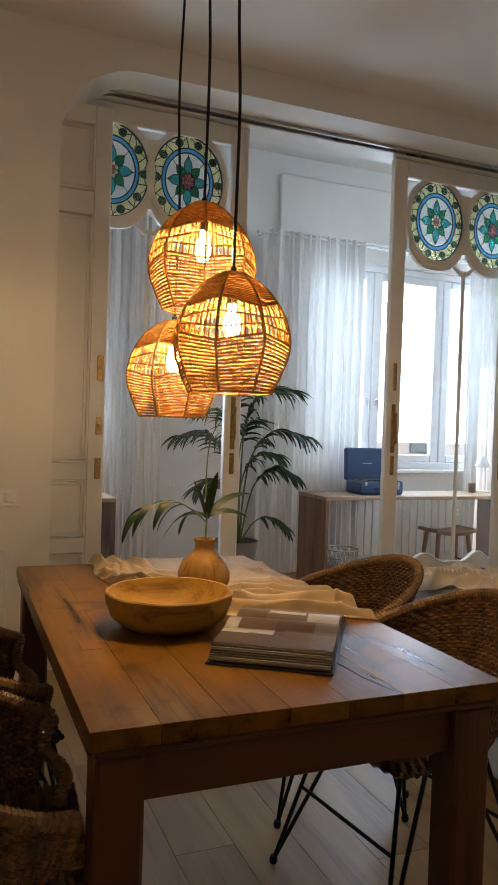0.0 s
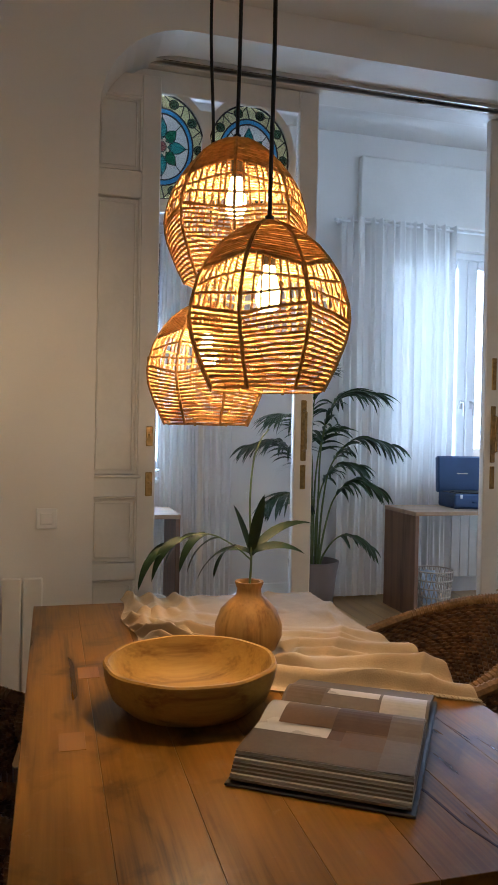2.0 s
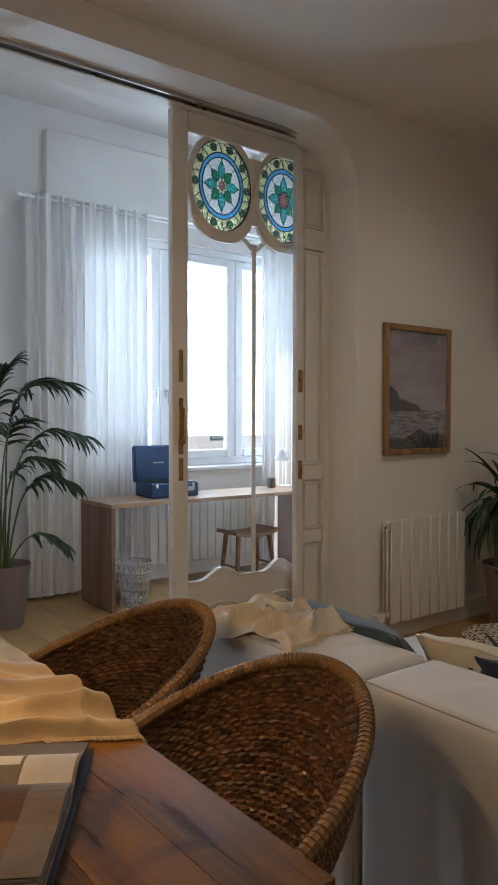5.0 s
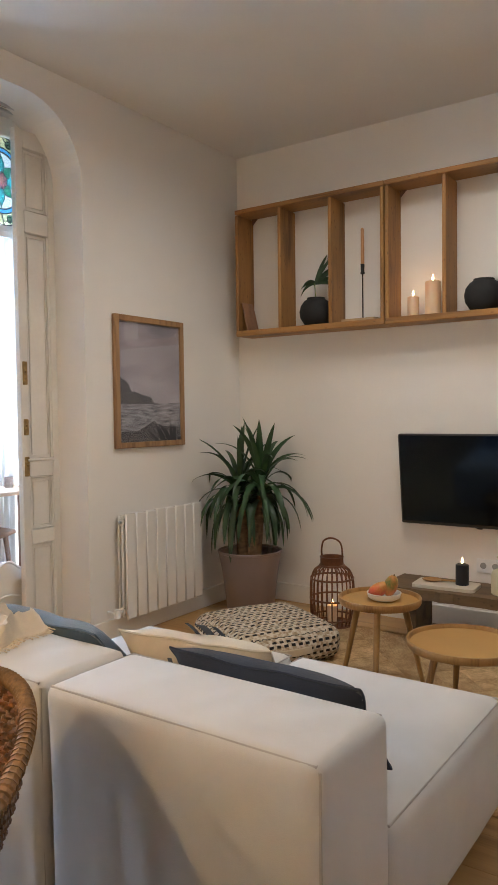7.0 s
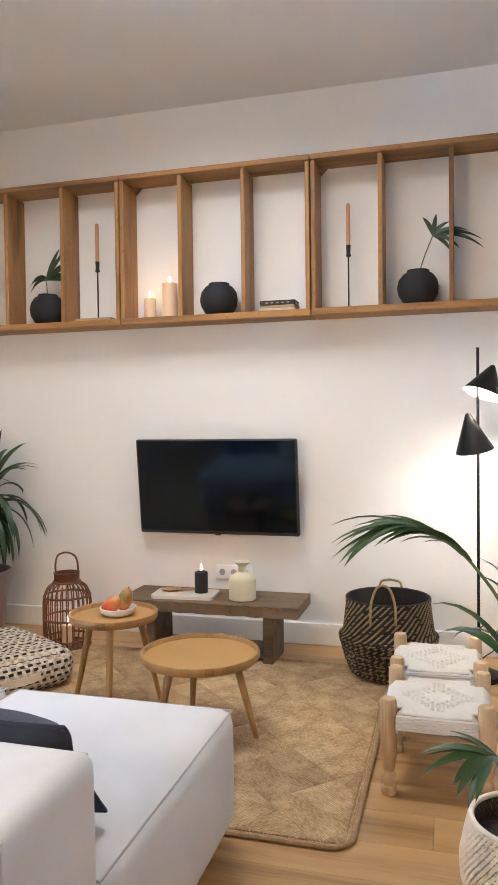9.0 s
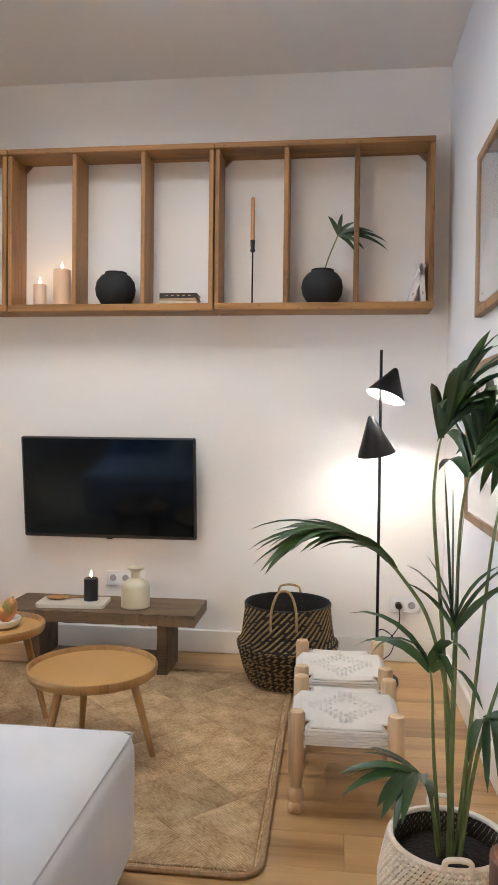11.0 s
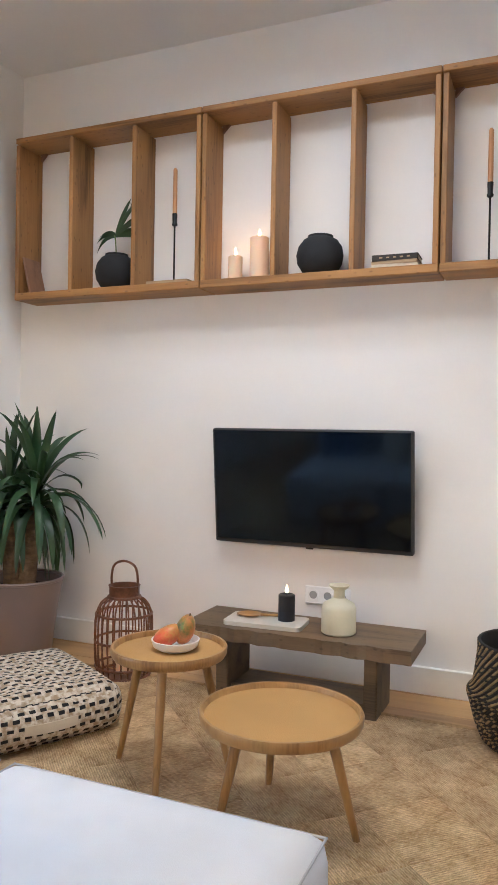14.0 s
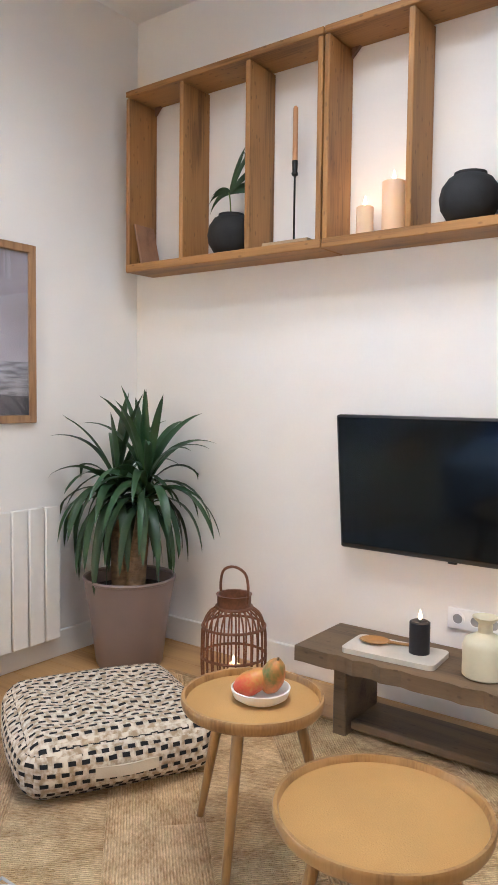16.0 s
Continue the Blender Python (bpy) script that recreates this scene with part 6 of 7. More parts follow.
# ---- dining area ----
TX0, TX1, TY0, TY1, TZ = 3.436, 4.322, 3.450, 4.960, 0.750
dt = thing("dining_table", "heavy reclaimed teak dining table with worn plank top", "dining table", (TX0, TY0, 0))
TW, TL = TX1 - TX0, TY1 - TY0
bw = TW / 7
for i in range(7):
    s = Shape().box(((i + 0.5) * bw, TL / 2, TZ - 0.018), (bw - 0.0003, TL, 0.036), 0.0008)
    part("plank", s, TEAK, dt)
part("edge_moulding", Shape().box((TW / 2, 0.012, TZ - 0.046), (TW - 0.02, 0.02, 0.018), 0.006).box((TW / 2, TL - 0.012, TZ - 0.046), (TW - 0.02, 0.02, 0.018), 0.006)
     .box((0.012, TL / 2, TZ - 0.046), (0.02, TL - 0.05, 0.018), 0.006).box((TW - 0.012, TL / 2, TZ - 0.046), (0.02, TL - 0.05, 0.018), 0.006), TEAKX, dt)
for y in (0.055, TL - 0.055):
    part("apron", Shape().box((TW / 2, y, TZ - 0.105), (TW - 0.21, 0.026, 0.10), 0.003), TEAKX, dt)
for x in (0.055, TW - 0.055):
    part("apron", Shape().box((x, TL / 2, TZ - 0.105), (0.026, TL - 0.21, 0.10), 0.003), TEAK, dt)
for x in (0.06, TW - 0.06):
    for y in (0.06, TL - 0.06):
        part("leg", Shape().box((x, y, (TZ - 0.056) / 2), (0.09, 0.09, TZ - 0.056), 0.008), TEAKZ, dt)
PATCH = wood("pale_inlay_wood", (0.14, 0.06, 0.014), (0.26, 0.125, 0.032), 1, 0.4, 1.5, spec=0.22)
for x, y in ((0.085, 0.50), (0.130, 0.86)):
    part("inlay_patch", Shape().box((x, y, TZ), (0.045, 0.075, 0.0012), 0.0003), PATCH, dt, "paler rectangular repair patch")
part("crack", Shape().prism([(0.62, 0.02), (0.6235, 0.02), (0.604, 0.11), (0.599, 0.20), (0.579, 0.30), (0.575, 0.34), (0.576, 0.30), (0.594, 0.20), (0.600, 0.11)], TZ - 0.001, TZ + 0.0006, "z"), plain("dark_crack", (0.02, 0.008, 0.004), 0.9), dt)
# bowl and vase
bw_ = thing("wooden_bowl", "wide shallow turned wooden bowl on the dining table", "bowl", (3.748, 4.062, TZ + 0.0008))
part("bowl_body", Shape(True).lathe([(0.0, 0.0), (0.085, 0.0), (0.125, 0.010), (0.152, 0.034), (0.164, 0.066), (0.167, 0.092), (0.164, 0.0955), (0.157, 0.095), (0.152, 0.080), (0.136, 0.040), (0.105, 0.020), (0.0, 0.014)], 64, wob=lambda a, z: 1 + 0.012 * math.sin(2 * a + 0.5) + (0.01 * math.sin(9 * a) if z > 0.090 else 0)), ACACIA, bw_)
vs = thing("wooden_vase", "round turned wooden vase with a narrow neck", "vase", (3.945, 4.365, TZ + 0.006))
part("vase_body", Shape(True).lathe([(0.0, 0.0), (0.045, 0.0), (0.068, 0.014), (0.081, 0.045), (0.081, 0.070), (0.068, 0.105), (0.045, 0.128), (0.031, 0.140), (0.029, 0.155), (0.035, 0.170), (0.034, 0.173), (0.026, 0.172), (0.020, 0.155), (0.0, 0.15)], 48),
     wood("vase_wood", (0.16, 0.08, 0.022), (0.37, 0.205, 0.055), 2, 0.55, 2.4, island=0.02, spec=0.2), vs)
pl = thing("palm_sprig", "dark green palm sprig standing in the vase", "plant sprig", (3.945, 4.365, TZ + 0.16))
st, lf = Shape(True), Shape(True)
st.tube(smooth_path([(0, 0, -0.01), (0.004, 0, 0.08), (-0.002, 0, 0.20), (0.004, 0, 0.30), (0.020, 0.0, 0.355), (0.045, 0.01, 0.385)], 6), [0.0032 - 0.00006 * i for i in range(31)], 6)
rib = smooth_path([(0.003, 0, 0.07), (-0.04, -0.01, 0.105), (-0.10, -0.015, 0.135), (-0.16, -0.02, 0.130), (-0.21, -0.02, 0.10)], 5)
st.tube(rib, 0.002, 6)
rng = random.Random(3)
for k, ln, sg in ((5, 0.10, -1), (8, 0.13, 1), (11, 0.12, -1), (13, 0.12, 1), (16, 0.13, -1), (18, 0.12, 1), (19, 0.13, -1)):
    p = rib[k]
    blade(lf, p, (-0.9, 0.45 * sg, 0.10), ln, 0.013, 2.2, 0.25, 9)
for d, ln, w, dr in (((-0.25, 0.1, 1.0), 0.13, 0.012, 0.5), ((0.12, -0.2, 1.0), 0.15, 0.014, 0.3), ((0.55, 0.1, 0.8), 0.20, 0.013, 1.3), ((0.75, -0.2, 0.55), 0.14, 0.012, 1.2), ((-0.7, 0.3, 0.5), 0.17, 0.012, 2.2)):
    blade(lf, (0.003, 0, 0.075 + rng.uniform(0, 0.02)), d, ln, w, dr, 0.25, 9)
part("stem", st, STEM, pl)
part("leaf_blade", lf, plain("dark_sprig_leaf", (0.012, 0.030, 0.012), 0.5, vary=0.4, scale=9, spec=0.25), pl)

# open book
bkk = thing("open_book", "thick open photo book lying on the dining table", "book", (4.005, 3.885, TZ + 0.0008), -33)
GREYCOVER = plain("dark_book_cover", (0.02, 0.02, 0.022), 0.4, vary=0.1)
PAGE = plain("glossy_page", (0.42, 0.40, 0.36), 0.28, vary=0.05)
part("cover", Shape().box((0, -0.132, 0.002), (0.285, 0.272, 0.004), 0.001).box((0, 0.10, 0.002), (0.285, 0.20, 0.004), 0.001), GREYCOVER, bkk)
EDGE_DARK = plain("printed_page_edges", (0.16, 0.135, 0.115), 0.5, vary=0.3, scale=200, stretch=(0.02, 0.02, 1))
EDGE_PALE = plain("pale_page_edges", (0.40, 0.37, 0.33), 0.5, vary=0.3, scale=200, stretch=(0.02, 0.02, 1))
for i in range(8):
    f0 = i * 0.0041
    s = Shape(True)
    s.sheet(lambda u, v, i=i, f0=f0: ((u - 0.5) * 0.272, -0.002 - v * (0.262 - i * 0.0045), 0.0045 + f0 + 0.004 + 0.016 * math.sin(min(1, v * 2.2) * math.pi) * (i / 8) * 0.9 * (1 - v)), 6, 18, 0.0036)
    part("page_block", s, (EDGE_DARK, EDGE_PALE, EDGE_DARK, EDGE_DARK)[i % 4] if i < 7 else PAGE, bkk)


def page_z(v):
    return 0.0045 + 7 * 0.0041 + 0.004 + 0.016 * math.sin(min(1, v * 2.2) * math.pi) * (7 / 8) * 0.9 * (1 - v) + 0.0044


def printed(u0, u1, v0, v1, mt, lift=0.0):
    part("page_print", Shape().sheet(lambda u, v: ((u0 + (u1 - u0) * u - 0.5) * 0.272, -0.002 - (v0 + (v1 - v0) * v) * 0.232, page_z(v0 + (v1 - v0) * v) + lift), 2, 12), mt, bkk)


P1, P2, P3, P4 = (plain("print_" + n, c, 0.48, spec=0.08, vary=0.25, scale=14) for n, c in (("brown", (0.075, 0.045, 0.030)), ("sepia", (0.11, 0.070, 0.042)), ("grey", (0.105, 0.080, 0.058)), ("taupe", (0.12, 0.10, 0.085))))
printed(0.0, 1.0, 0.60, 0.995, P3)
printed(0.12, 0.46, 0.10, 0.44, P2, 0.0004)
printed(0.46, 1.0, 0.0, 0.62, P1, 0.0006)
printed(0.55, 0.80, 0.44, 0.72, P2, 0.0009)
printed(0.80, 1.0, 0.0, 0.99, P4, 0.0012)
fs_ = Shape(True)
fs_.sheet(lambda u, v: ((u - 0.5) * 0.272, 0.002 + v * 0.185, 0.006 + 0.048 * math.sin(min(1.0, v * 1.5 + 0.06) * math.pi * 0.62) - 0.03 * v), 6, 20, 0.004)
part("page_block", fs_, P4, bkk, "dark printed page curling up from the spine")
for u0, u1, v0, v1, mt in ((0.30, 0.66, 0.36, 0.56, PAGE), (0.68, 0.98, 0.10, 0.6, plain("print_pale", (0.34, 0.32, 0.31), 0.3, vary=0.2, scale=9)), (0.02, 0.28, 0.05, 0.7, P3)):
    part("page_print", Shape().sheet(lambda u, v, u0=u0, u1=u1, v0=v0, v1=v1: ((u0 + (u1 - u0) * u - 0.5) * 0.272, 0.002 + (v0 + (v1 - v0) * v) * 0.185, 0.0066 + 0.048 * math.sin(min(1.0, (v0 + (v1 - v0) * v) * 1.5 + 0.06) * math.pi * 0.62) - 0.03 * (v0 + (v1 - v0) * v)), 2, 10), mt, bkk)

# crumpled tablecloth
CLOTH = plain("beige_tablecloth", (0.43, 0.32, 0.185), 0.92, vary=0.2, scale=12, grain=0.5, grain_scale=300, sheen=0.25)
tc = thing("table_cloth", "crumpled beige linen cloth bunched over the table end", "tablecloth", (0, 0, TZ))


def cloth_f(u, v):
    front = 4.47 - 0.35 * min(1, u / 0.34) ** 0.8 - 0.13 * max(0, (u - 0.34) / 0.66)
    front += 0.020 * math.sin(u * 11)
    x = 3.69 + u * 0.665 + 0.012 * math.sin(v * 9 + u * 4)
    y = front + (4.985 - front) * v
    spread = 1.15 - 0.55 * u
    z = 0.0
    # rolled folds that run along the front and draw together at the corner
    for k, (vk, h, w) in enumerate(((0.085, 0.055, 0.046), (0.21, 0.055, 0.040), (0.32, 0.036, 0.032), (0.44, 0.042, 0.040), (0.56, 0.016, 0.03), (0.70, 0.016, 0.04))):
        c = vk * spread + 0.030 * math.sin(u * (5.3 + k) + k * 2.1) + 0.05 * (noise.noise(Vector((u * 3.0, k * 3.3, 1.0))))
        z = max(z, h * (0.65 + 0.5 * noise.noise(Vector((u * 4.2, k * 7.7, 3.0)))) * math.exp(-((v - c) / w) ** 2))
    # folds down the near side
    for k, (uk, h, w) in enumerate(((0.05, 0.045, 0.034), (0.15, 0.040, 0.034), (0.25, 0.026, 0.030))):
        c = uk + 0.030 * math.sin(v * (4.1 + k) + k) + 0.02 * noise.noise(Vector((v * 4.0, k * 5.1, 6.0)))
        z = max(z, h * (0.75 + 0.45 * noise.noise(Vector((v * 4.0, k * 4.7, 8.0)))) * math.exp(-((u - c) / w) ** 2))
    d = v * 7 - u * 9 + 2.0 * noise.noise(Vector((u * 2.0, v * 2.0, 9.0)))
    z += 0.014 * (1 - abs(math.sin(d))) ** 2 + 0.007 * (noise.noise(Vector((u * 8, v * 8, 0))) + 0.4)
    z *= min(1.0, v * 16 + 0.12) * min(1.0, u * 30 + 0.1)
    dv = math.hypot(x - 3.945, y - 4.365)
    if dv < 0.095:
        z = min(z, 0.0045)
    elif dv < 0.14:
        z = min(z, 0.0045 + (dv - 0.095) * 1.2)
    if math.hypot(x - 3.748, y - 4.062) < 0.20:
        z = min(z, 0.03)
    over = max(0.0, x - (TX1 + 0.004))
    return (x - over * 0.7, y - 0.75 * z, max(0.0045, z) - 1.1 * over)


part("cloth", Shape(True).sheet(cloth_f, 150, 150, 0.003), CLOTH, tc)
fg = Shape(True)
for i in range(90):
    p = Vector(cloth_f(0.72 + 0.27 * i / 90, 0.0))
    fg.tube([p, p + Vector((random.uniform(-0.006, 0.006), -0.016, -0.001))], 0.0012, 4)
part("fringe", fg, CLOTH, tc)

# wicker chairs
WICKER = plain("dark_wicker", (0.165, 0.080, 0.029), 0.36, vary=0.6, scale=30, island=0.5, grain=0.3)
CANERIM = plain("cane_binding", (0.30, 0.17, 0.065), 0.5, vary=0.35, scale=60, grain=0.4)


def shell(th, v):
    """The bucket of the chair, th from the back's middle, v from the seat up to the rim. It faces -x."""
    c, s = math.cos(th), math.sin(th)
    rim = 0.58 + 0.20 * max(0.0, (c + 0.45) / 1.45) ** 1.2
    z = 0.425 + (rim - 0.425) * v
    r = 0.205 + 0.062 * math.sin(min(1, v * 1.05) * math.pi * 0.5)
    return Vector((r * c * (1.0 + 0.12 * v) + 0.10 * v * max(0, c) + 0.02, r * 1.02 * s * (1 + 0.03 * v), z))


def wicker_chair():
    t = thing("wicker_chair", "dark woven wicker bucket chair on black metal legs", "chair", (4.40, 3.935, 0), 8, group="wicker chairs round the table")
    TH = radians(118)
    wv = Shape(True)
    rows, n = 32, 168
    for i in range(rows):
        v = (i + 0.4) / rows
        pts = []
        for k in range(n + 1):
            th = -TH + 2 * TH * k / n
            p = shell(th, v)
            nrm = Vector((math.cos(th), math.sin(th), 0))
            pts.append(p + nrm * 0.0044 * math.cos(k * math.pi / 2 + (i % 2) * math.pi) + Vector((0, 0, 0.001 * math.sin(k * 1.7 + i))))
        wv.tube(pts, 0.0074, 6)
    tagged(part("weave", wv, WICKER, t), kind="stuff")
    for k in range(0, 43):
        th = -TH + 2 * TH * k / 42
        part("stake", Shape(True).tube([shell(th, q / 6) for q in range(7)], 0.0035, 4), WICKER, t)
    rimp = [shell(-TH + 2 * TH * k / 60, 1.0) + Vector((0, 0, 0.004)) for k in range(61)]
    f0, f1 = shell(-TH, 0.0), shell(TH, 0.0)
    loop = [Vector((-0.13, -0.10, 0.44)), Vector((-0.15, -0.17, 0.47)), shell(-TH, 0.55)] + rimp + [shell(TH, 0.55), Vector((-0.15, 0.17, 0.47)), Vector((-0.13, 0.10, 0.44))]
    rm = Shape(True)
    lp = smooth_path(loop[:4], 4)[:-1] + rimp + smooth_path(loop[-4:], 4)[1:]
    rm.tube(lp, 0.0155, 8)
    part("rim", rm, CANERIM, t, "thick cane-bound rim")
    wr = Shape(True)
    for k in range(0, len(lp) - 1):
        a, b = lp[k], lp[k + 1]
        d = (b - a).normalized()
        for q in (0.25, 0.75):
            c = a.lerp(b, q)
            sd = d.orthogonal().normalized()
            up = d.cross(sd)
            wr.tube([c + (sd * math.cos(TAU * j / 8) + up * math.sin(TAU * j / 8)) * 0.0160 for j in range(8)], 0.0028, 3, True)
    tagged(part("cane_wrap", wr, CANERIM, t), kind="stuff")
    se = Shape(True)
    for i in range(26):
        x = -0.17 + 0.36 * i / 25
        w = math.sqrt(max(0.0, 0.21 ** 2 - (x * 0.95 - 0.01) ** 2)) if x > 0 else 0.205 - 0.25 * max(0, -x - 0.12)
        m = 18
        se.tube([(x, -w + 2 * w * k / m, 0.428 + 0.004 * math.cos(k * math.pi + i * math.pi) - 0.012 * (1 - (2 * k / m - 1) ** 2)) for k in range(m + 1)], 0.0085, 5)
    tagged(part("seat", se, WICKER, t), kind="stuff")
    fr = Shape(True)
    fr.tube([(-0.15, -0.18, 0.415), (0.16, -0.15, 0.415), (0.16, 0.15, 0.415), (-0.15, 0.18, 0.415)], 0.007, 8, True)
    part("seat_frame", fr, BLACK, t)
    for sx in (-1, 1):
        for sy in (-1, 1):
            foot = Vector((sx * 0.255, sy * 0.245, 0.012))
            lg = Shape(True).tube([(sx * 0.15, sy * 0.165, 0.415), foot], 0.0062, 8).tube([(sx * 0.06, sy * 0.165, 0.415), foot], 0.0062, 8)
            g = part("leg", lg, BLACK, t)
            part("foot_cap", Shape(True).lathe([(0.0, -0.012), (0.010, -0.010), (0.013, 0.0), (0.010, 0.012), (0.0, 0.014)], 12, foot), BLACK, g)
        part("stretcher", Shape(True).tube([(sx * 0.195, -0.20, 0.235), (sx * 0.195, 0.20, 0.235)], 0.0055, 8), BLACK, t)
    return t


c1 = wicker_chair()
copy_thing(c1, pose(4.44, 4.575, 0, 0, 0, 4))
copy_thing(c1, pose(3.31, 3.74, 0, 0, 0, 178))
copy_thing(c1, pose(3.32, 4.38, 0, 0, 0, 183))

# pendant lamps
CORDJUTE = cord("paper_cord", (0.48, 0.265, 0.078), 0.27)
HOT = glow("filament_bulb", (1.0, 0.64, 0.30), 860.0)
PROF = [(0.104, 0.0), (0.124, 0.04), (0.142, 0.085), (0.150, 0.120), (0.146, 0.155), (0.134, 0.195), (0.116, 0.228), (0.088, 0.262), (0.055, 0.288), (0.028, 0.302)]


def lamp_r(z):
    for (r0, z0), (r1, z1) in zip(PROF, PROF[1:]):
        if z <= z1:
            return r0 + (r1 - r0) * (z - z0) / (z1 - z0)
    return PROF[-1][0]


def pendant(x, y, z, turn, label):
    t = thing("pendant_lamp", label, "pendant lamp", (x, y, z), turn, group="cluster of woven pendant lamps")
    rng = random.Random(int(y * 100))

    def pt(a, zz, dr=0.0):
        k = (a / TAU * 8) % 1
        flat = math.cos(math.pi / 8) / math.cos((k - 0.5) * TAU / 8)
        r = lamp_r(max(0, min(0.302, zz))) * (0.45 + 0.55 * flat) + dr
        return Vector((r * math.cos(a), r * math.sin(a), zz))

    def ring(s, fz, r, n=64, jit=0.0009):
        ph = rng.uniform(0, 9)
        s.tube([pt(TAU * k / n, fz(TAU * k / n) + jit * math.sin(k * 0.55 + ph) + jit * 0.6 * math.sin(k * 1.3 + ph), 0.6 * jit * math.sin(k * 1.1 + ph)) for k in range(n)], r, 5, True)
    zig = [lambda a, b=b, s=s: b + s * 0.010 * (abs(((a / TAU * 4) % 1) * 2 - 1) * 2 - 1) for b, s in ((0.130, 1), (0.158, 0.6), (0.186, -0.6), (0.218, -1))]
    # close turns round the skirt, tighter ones over the crown
    low = Shape(True)
    for i in range(15):
        ring(low, lambda a, i=i: 0.003 + (zig[0](a) - 0.004) * i / 15, 0.0026, jit=0.0006)
    tagged(part("cord_winding", low, CORDJUTE, t), kind="stuff")
    top = Shape(True)
    for i in range(19):
        ring(top, lambda a, i=i: zig[3](a) + (0.302 - zig[3](a)) * (i / 18) ** 0.95, 0.0026, jit=0.0006)
    tagged(part("cord_winding", top, CORDJUTE, t), kind="stuff")
    for q, f in enumerate(zig):
        bd = Shape(True)
        ring(bd, f, 0.0036 if q in (0, 3) else 0.0026)
        part("band", bd, CORDJUTE, t)
    lat = Shape(True)
    for k in range(56):
        a = TAU * (k + rng.uniform(-0.2, 0.2)) / 56
        b = a + rng.uniform(-0.02, 0.02)
        lat.tube([pt(a + (b - a) * q / 4, zig[0](a) + (zig[3](b) - zig[0](a)) * q / 4, 0.0015 * (-1) ** (q + k)) for q in range(5)], 0.0021, 4)
    tagged(part("lattice", lat, CORDJUTE, t), kind="stuff")
    for i in range(8):
        a = TAU * i / 8
        part("rib", Shape(True).tube([pt(a, 0.302 * k / 14, 0.002) for k in range(15)], 0.0036, 6), CORDJUTE, t)
    part("top_cap", Shape(True).lathe([(0.0, 0.298), (0.026, 0.299), (0.024, 0.306), (0.009, 0.309), (0.008, 0.318), (0.0, 0.319)], 20), BLACK, t)
    bl = part("bulb", Shape(True).lathe([(0.0, 0.140), (0.014, 0.145), (0.021, 0.162), (0.021, 0.182), (0.014, 0.210), (0.012, 0.225), (0.0, 0.226)], 20), HOT, t, "bright glowing glass bulb")
    part("socket", Shape(True).lathe([(0.0, 0.226), (0.013, 0.227), (0.014, 0.268), (0.006, 0.274), (0.005, 0.30), (0.0, 0.30)], 16), BLACK, t)
    H = ZC - z
    part("flex", Shape(True).tube(smooth_path([(0, 0, 0.315), (0.004, 0, 0.7), (-0.006, 0.003, 1.0), (0.002, 0, H * 0.75), (0, 0, H - 0.004)], 8), 0.0042, 8), BLACK, t, "black hanging flex")
    return t


pendant(3.856, 3.950, 1.362, 11, "woven cord pendant lamp with a lit bulb, middle height")
pendant(3.852, 4.190, 1.600, 30, "woven cord pendant lamp with a lit bulb, hung highest")
pendant(3.852, 4.455, 1.302, 5, "woven cord pendant lamp with a lit bulb, hung lowest")
rose_plate = thing("ceiling_rose", "black ceiling plate for three lamp cords", "ceiling rose", (3.853, 4.20, ZC))
part("plate", Shape(True).lathe([(0.0, -0.025), (0.055, -0.024), (0.06, 0.0), (0.0, 0.0)], 32, (0, 0, 0), 1.0, 5.6), BLACK, rose_plate)

# ---- study ----
def desk(x0, x1, label):
    t = thing("desk", label, "desk", (x0, 7.31, 0), group="wooden desks under the windows")
    w = x1 - x0
    part("desktop", Shape().box((w / 2, 0.25, 0.737), (w, 0.50, 0.028), 0.003), DESKTOP, t)
    for x in (0.016, w - 0.016):
        part("side_panel", Shape().box((x, 0.25, 0.361), (0.030, 0.49, 0.722), 0.003), DARKWOOD, t)
    return t


desk(5.95, 7.85, "long wooden desk with solid side panels")
desk(3.15, 4.29, "wooden desk with solid side panels under the window")
BLUE = plain("blue_leatherette", (0.030, 0.075, 0.20), 0.5, vary=0.15, grain=0.3, grain_scale=200)
tt = thing("record_player", "blue suitcase record player standing open on the desk", "record player", (6.56, 7.60, 0.752), -4)
part("case", Shape().box((0, 0, 0.055), (0.40, 0.28, 0.11), 0.012), BLUE, tt)
part("deck", Shape().box((0, 0, 0.112), (0.37, 0.25, 0.004), 0.002), BLACK, tt)
part("platter", Shape(True).lathe([(0.0, 0.114), (0.125, 0.114), (0.127, 0.120), (0.0, 0.122)], 40, (-0.03, 0, 0)), BLACK, tt, "black vinyl record")
part("tone_arm", Shape(True).tube([(0.15, 0.09, 0.13), (0.15, -0.03, 0.135), (0.10, -0.08, 0.13)], 0.004, 8), STEEL, tt)
lid = part("lid", Shape().box((0, 0.155, 0.250), (0.40, 0.06, 0.28), 0.012), BLUE, tt)
lid.matrix_basis = pose(0, 0.0, 0, -4, 0, 0)
part("name_badge", Shape().box((0.0, 0.1235, 0.255), (0.09, 0.003, 0.009), 0.001), PAPER, lid, "small pale badge")
part("front_badge", Shape().box((0.11, -0.141, 0.06), (0.10, 0.003, 0.03), 0.001), PAPER, tt, "small pale panel")
part("carry_handle", Shape(True).tube(smooth_path([(-0.06, -0.14, 0.05), (-0.055, -0.158, 0.05), (0.0, -0.16, 0.05), (0.005, -0.14, 0.05)], 5), 0.007, 8), BLUE, tt)
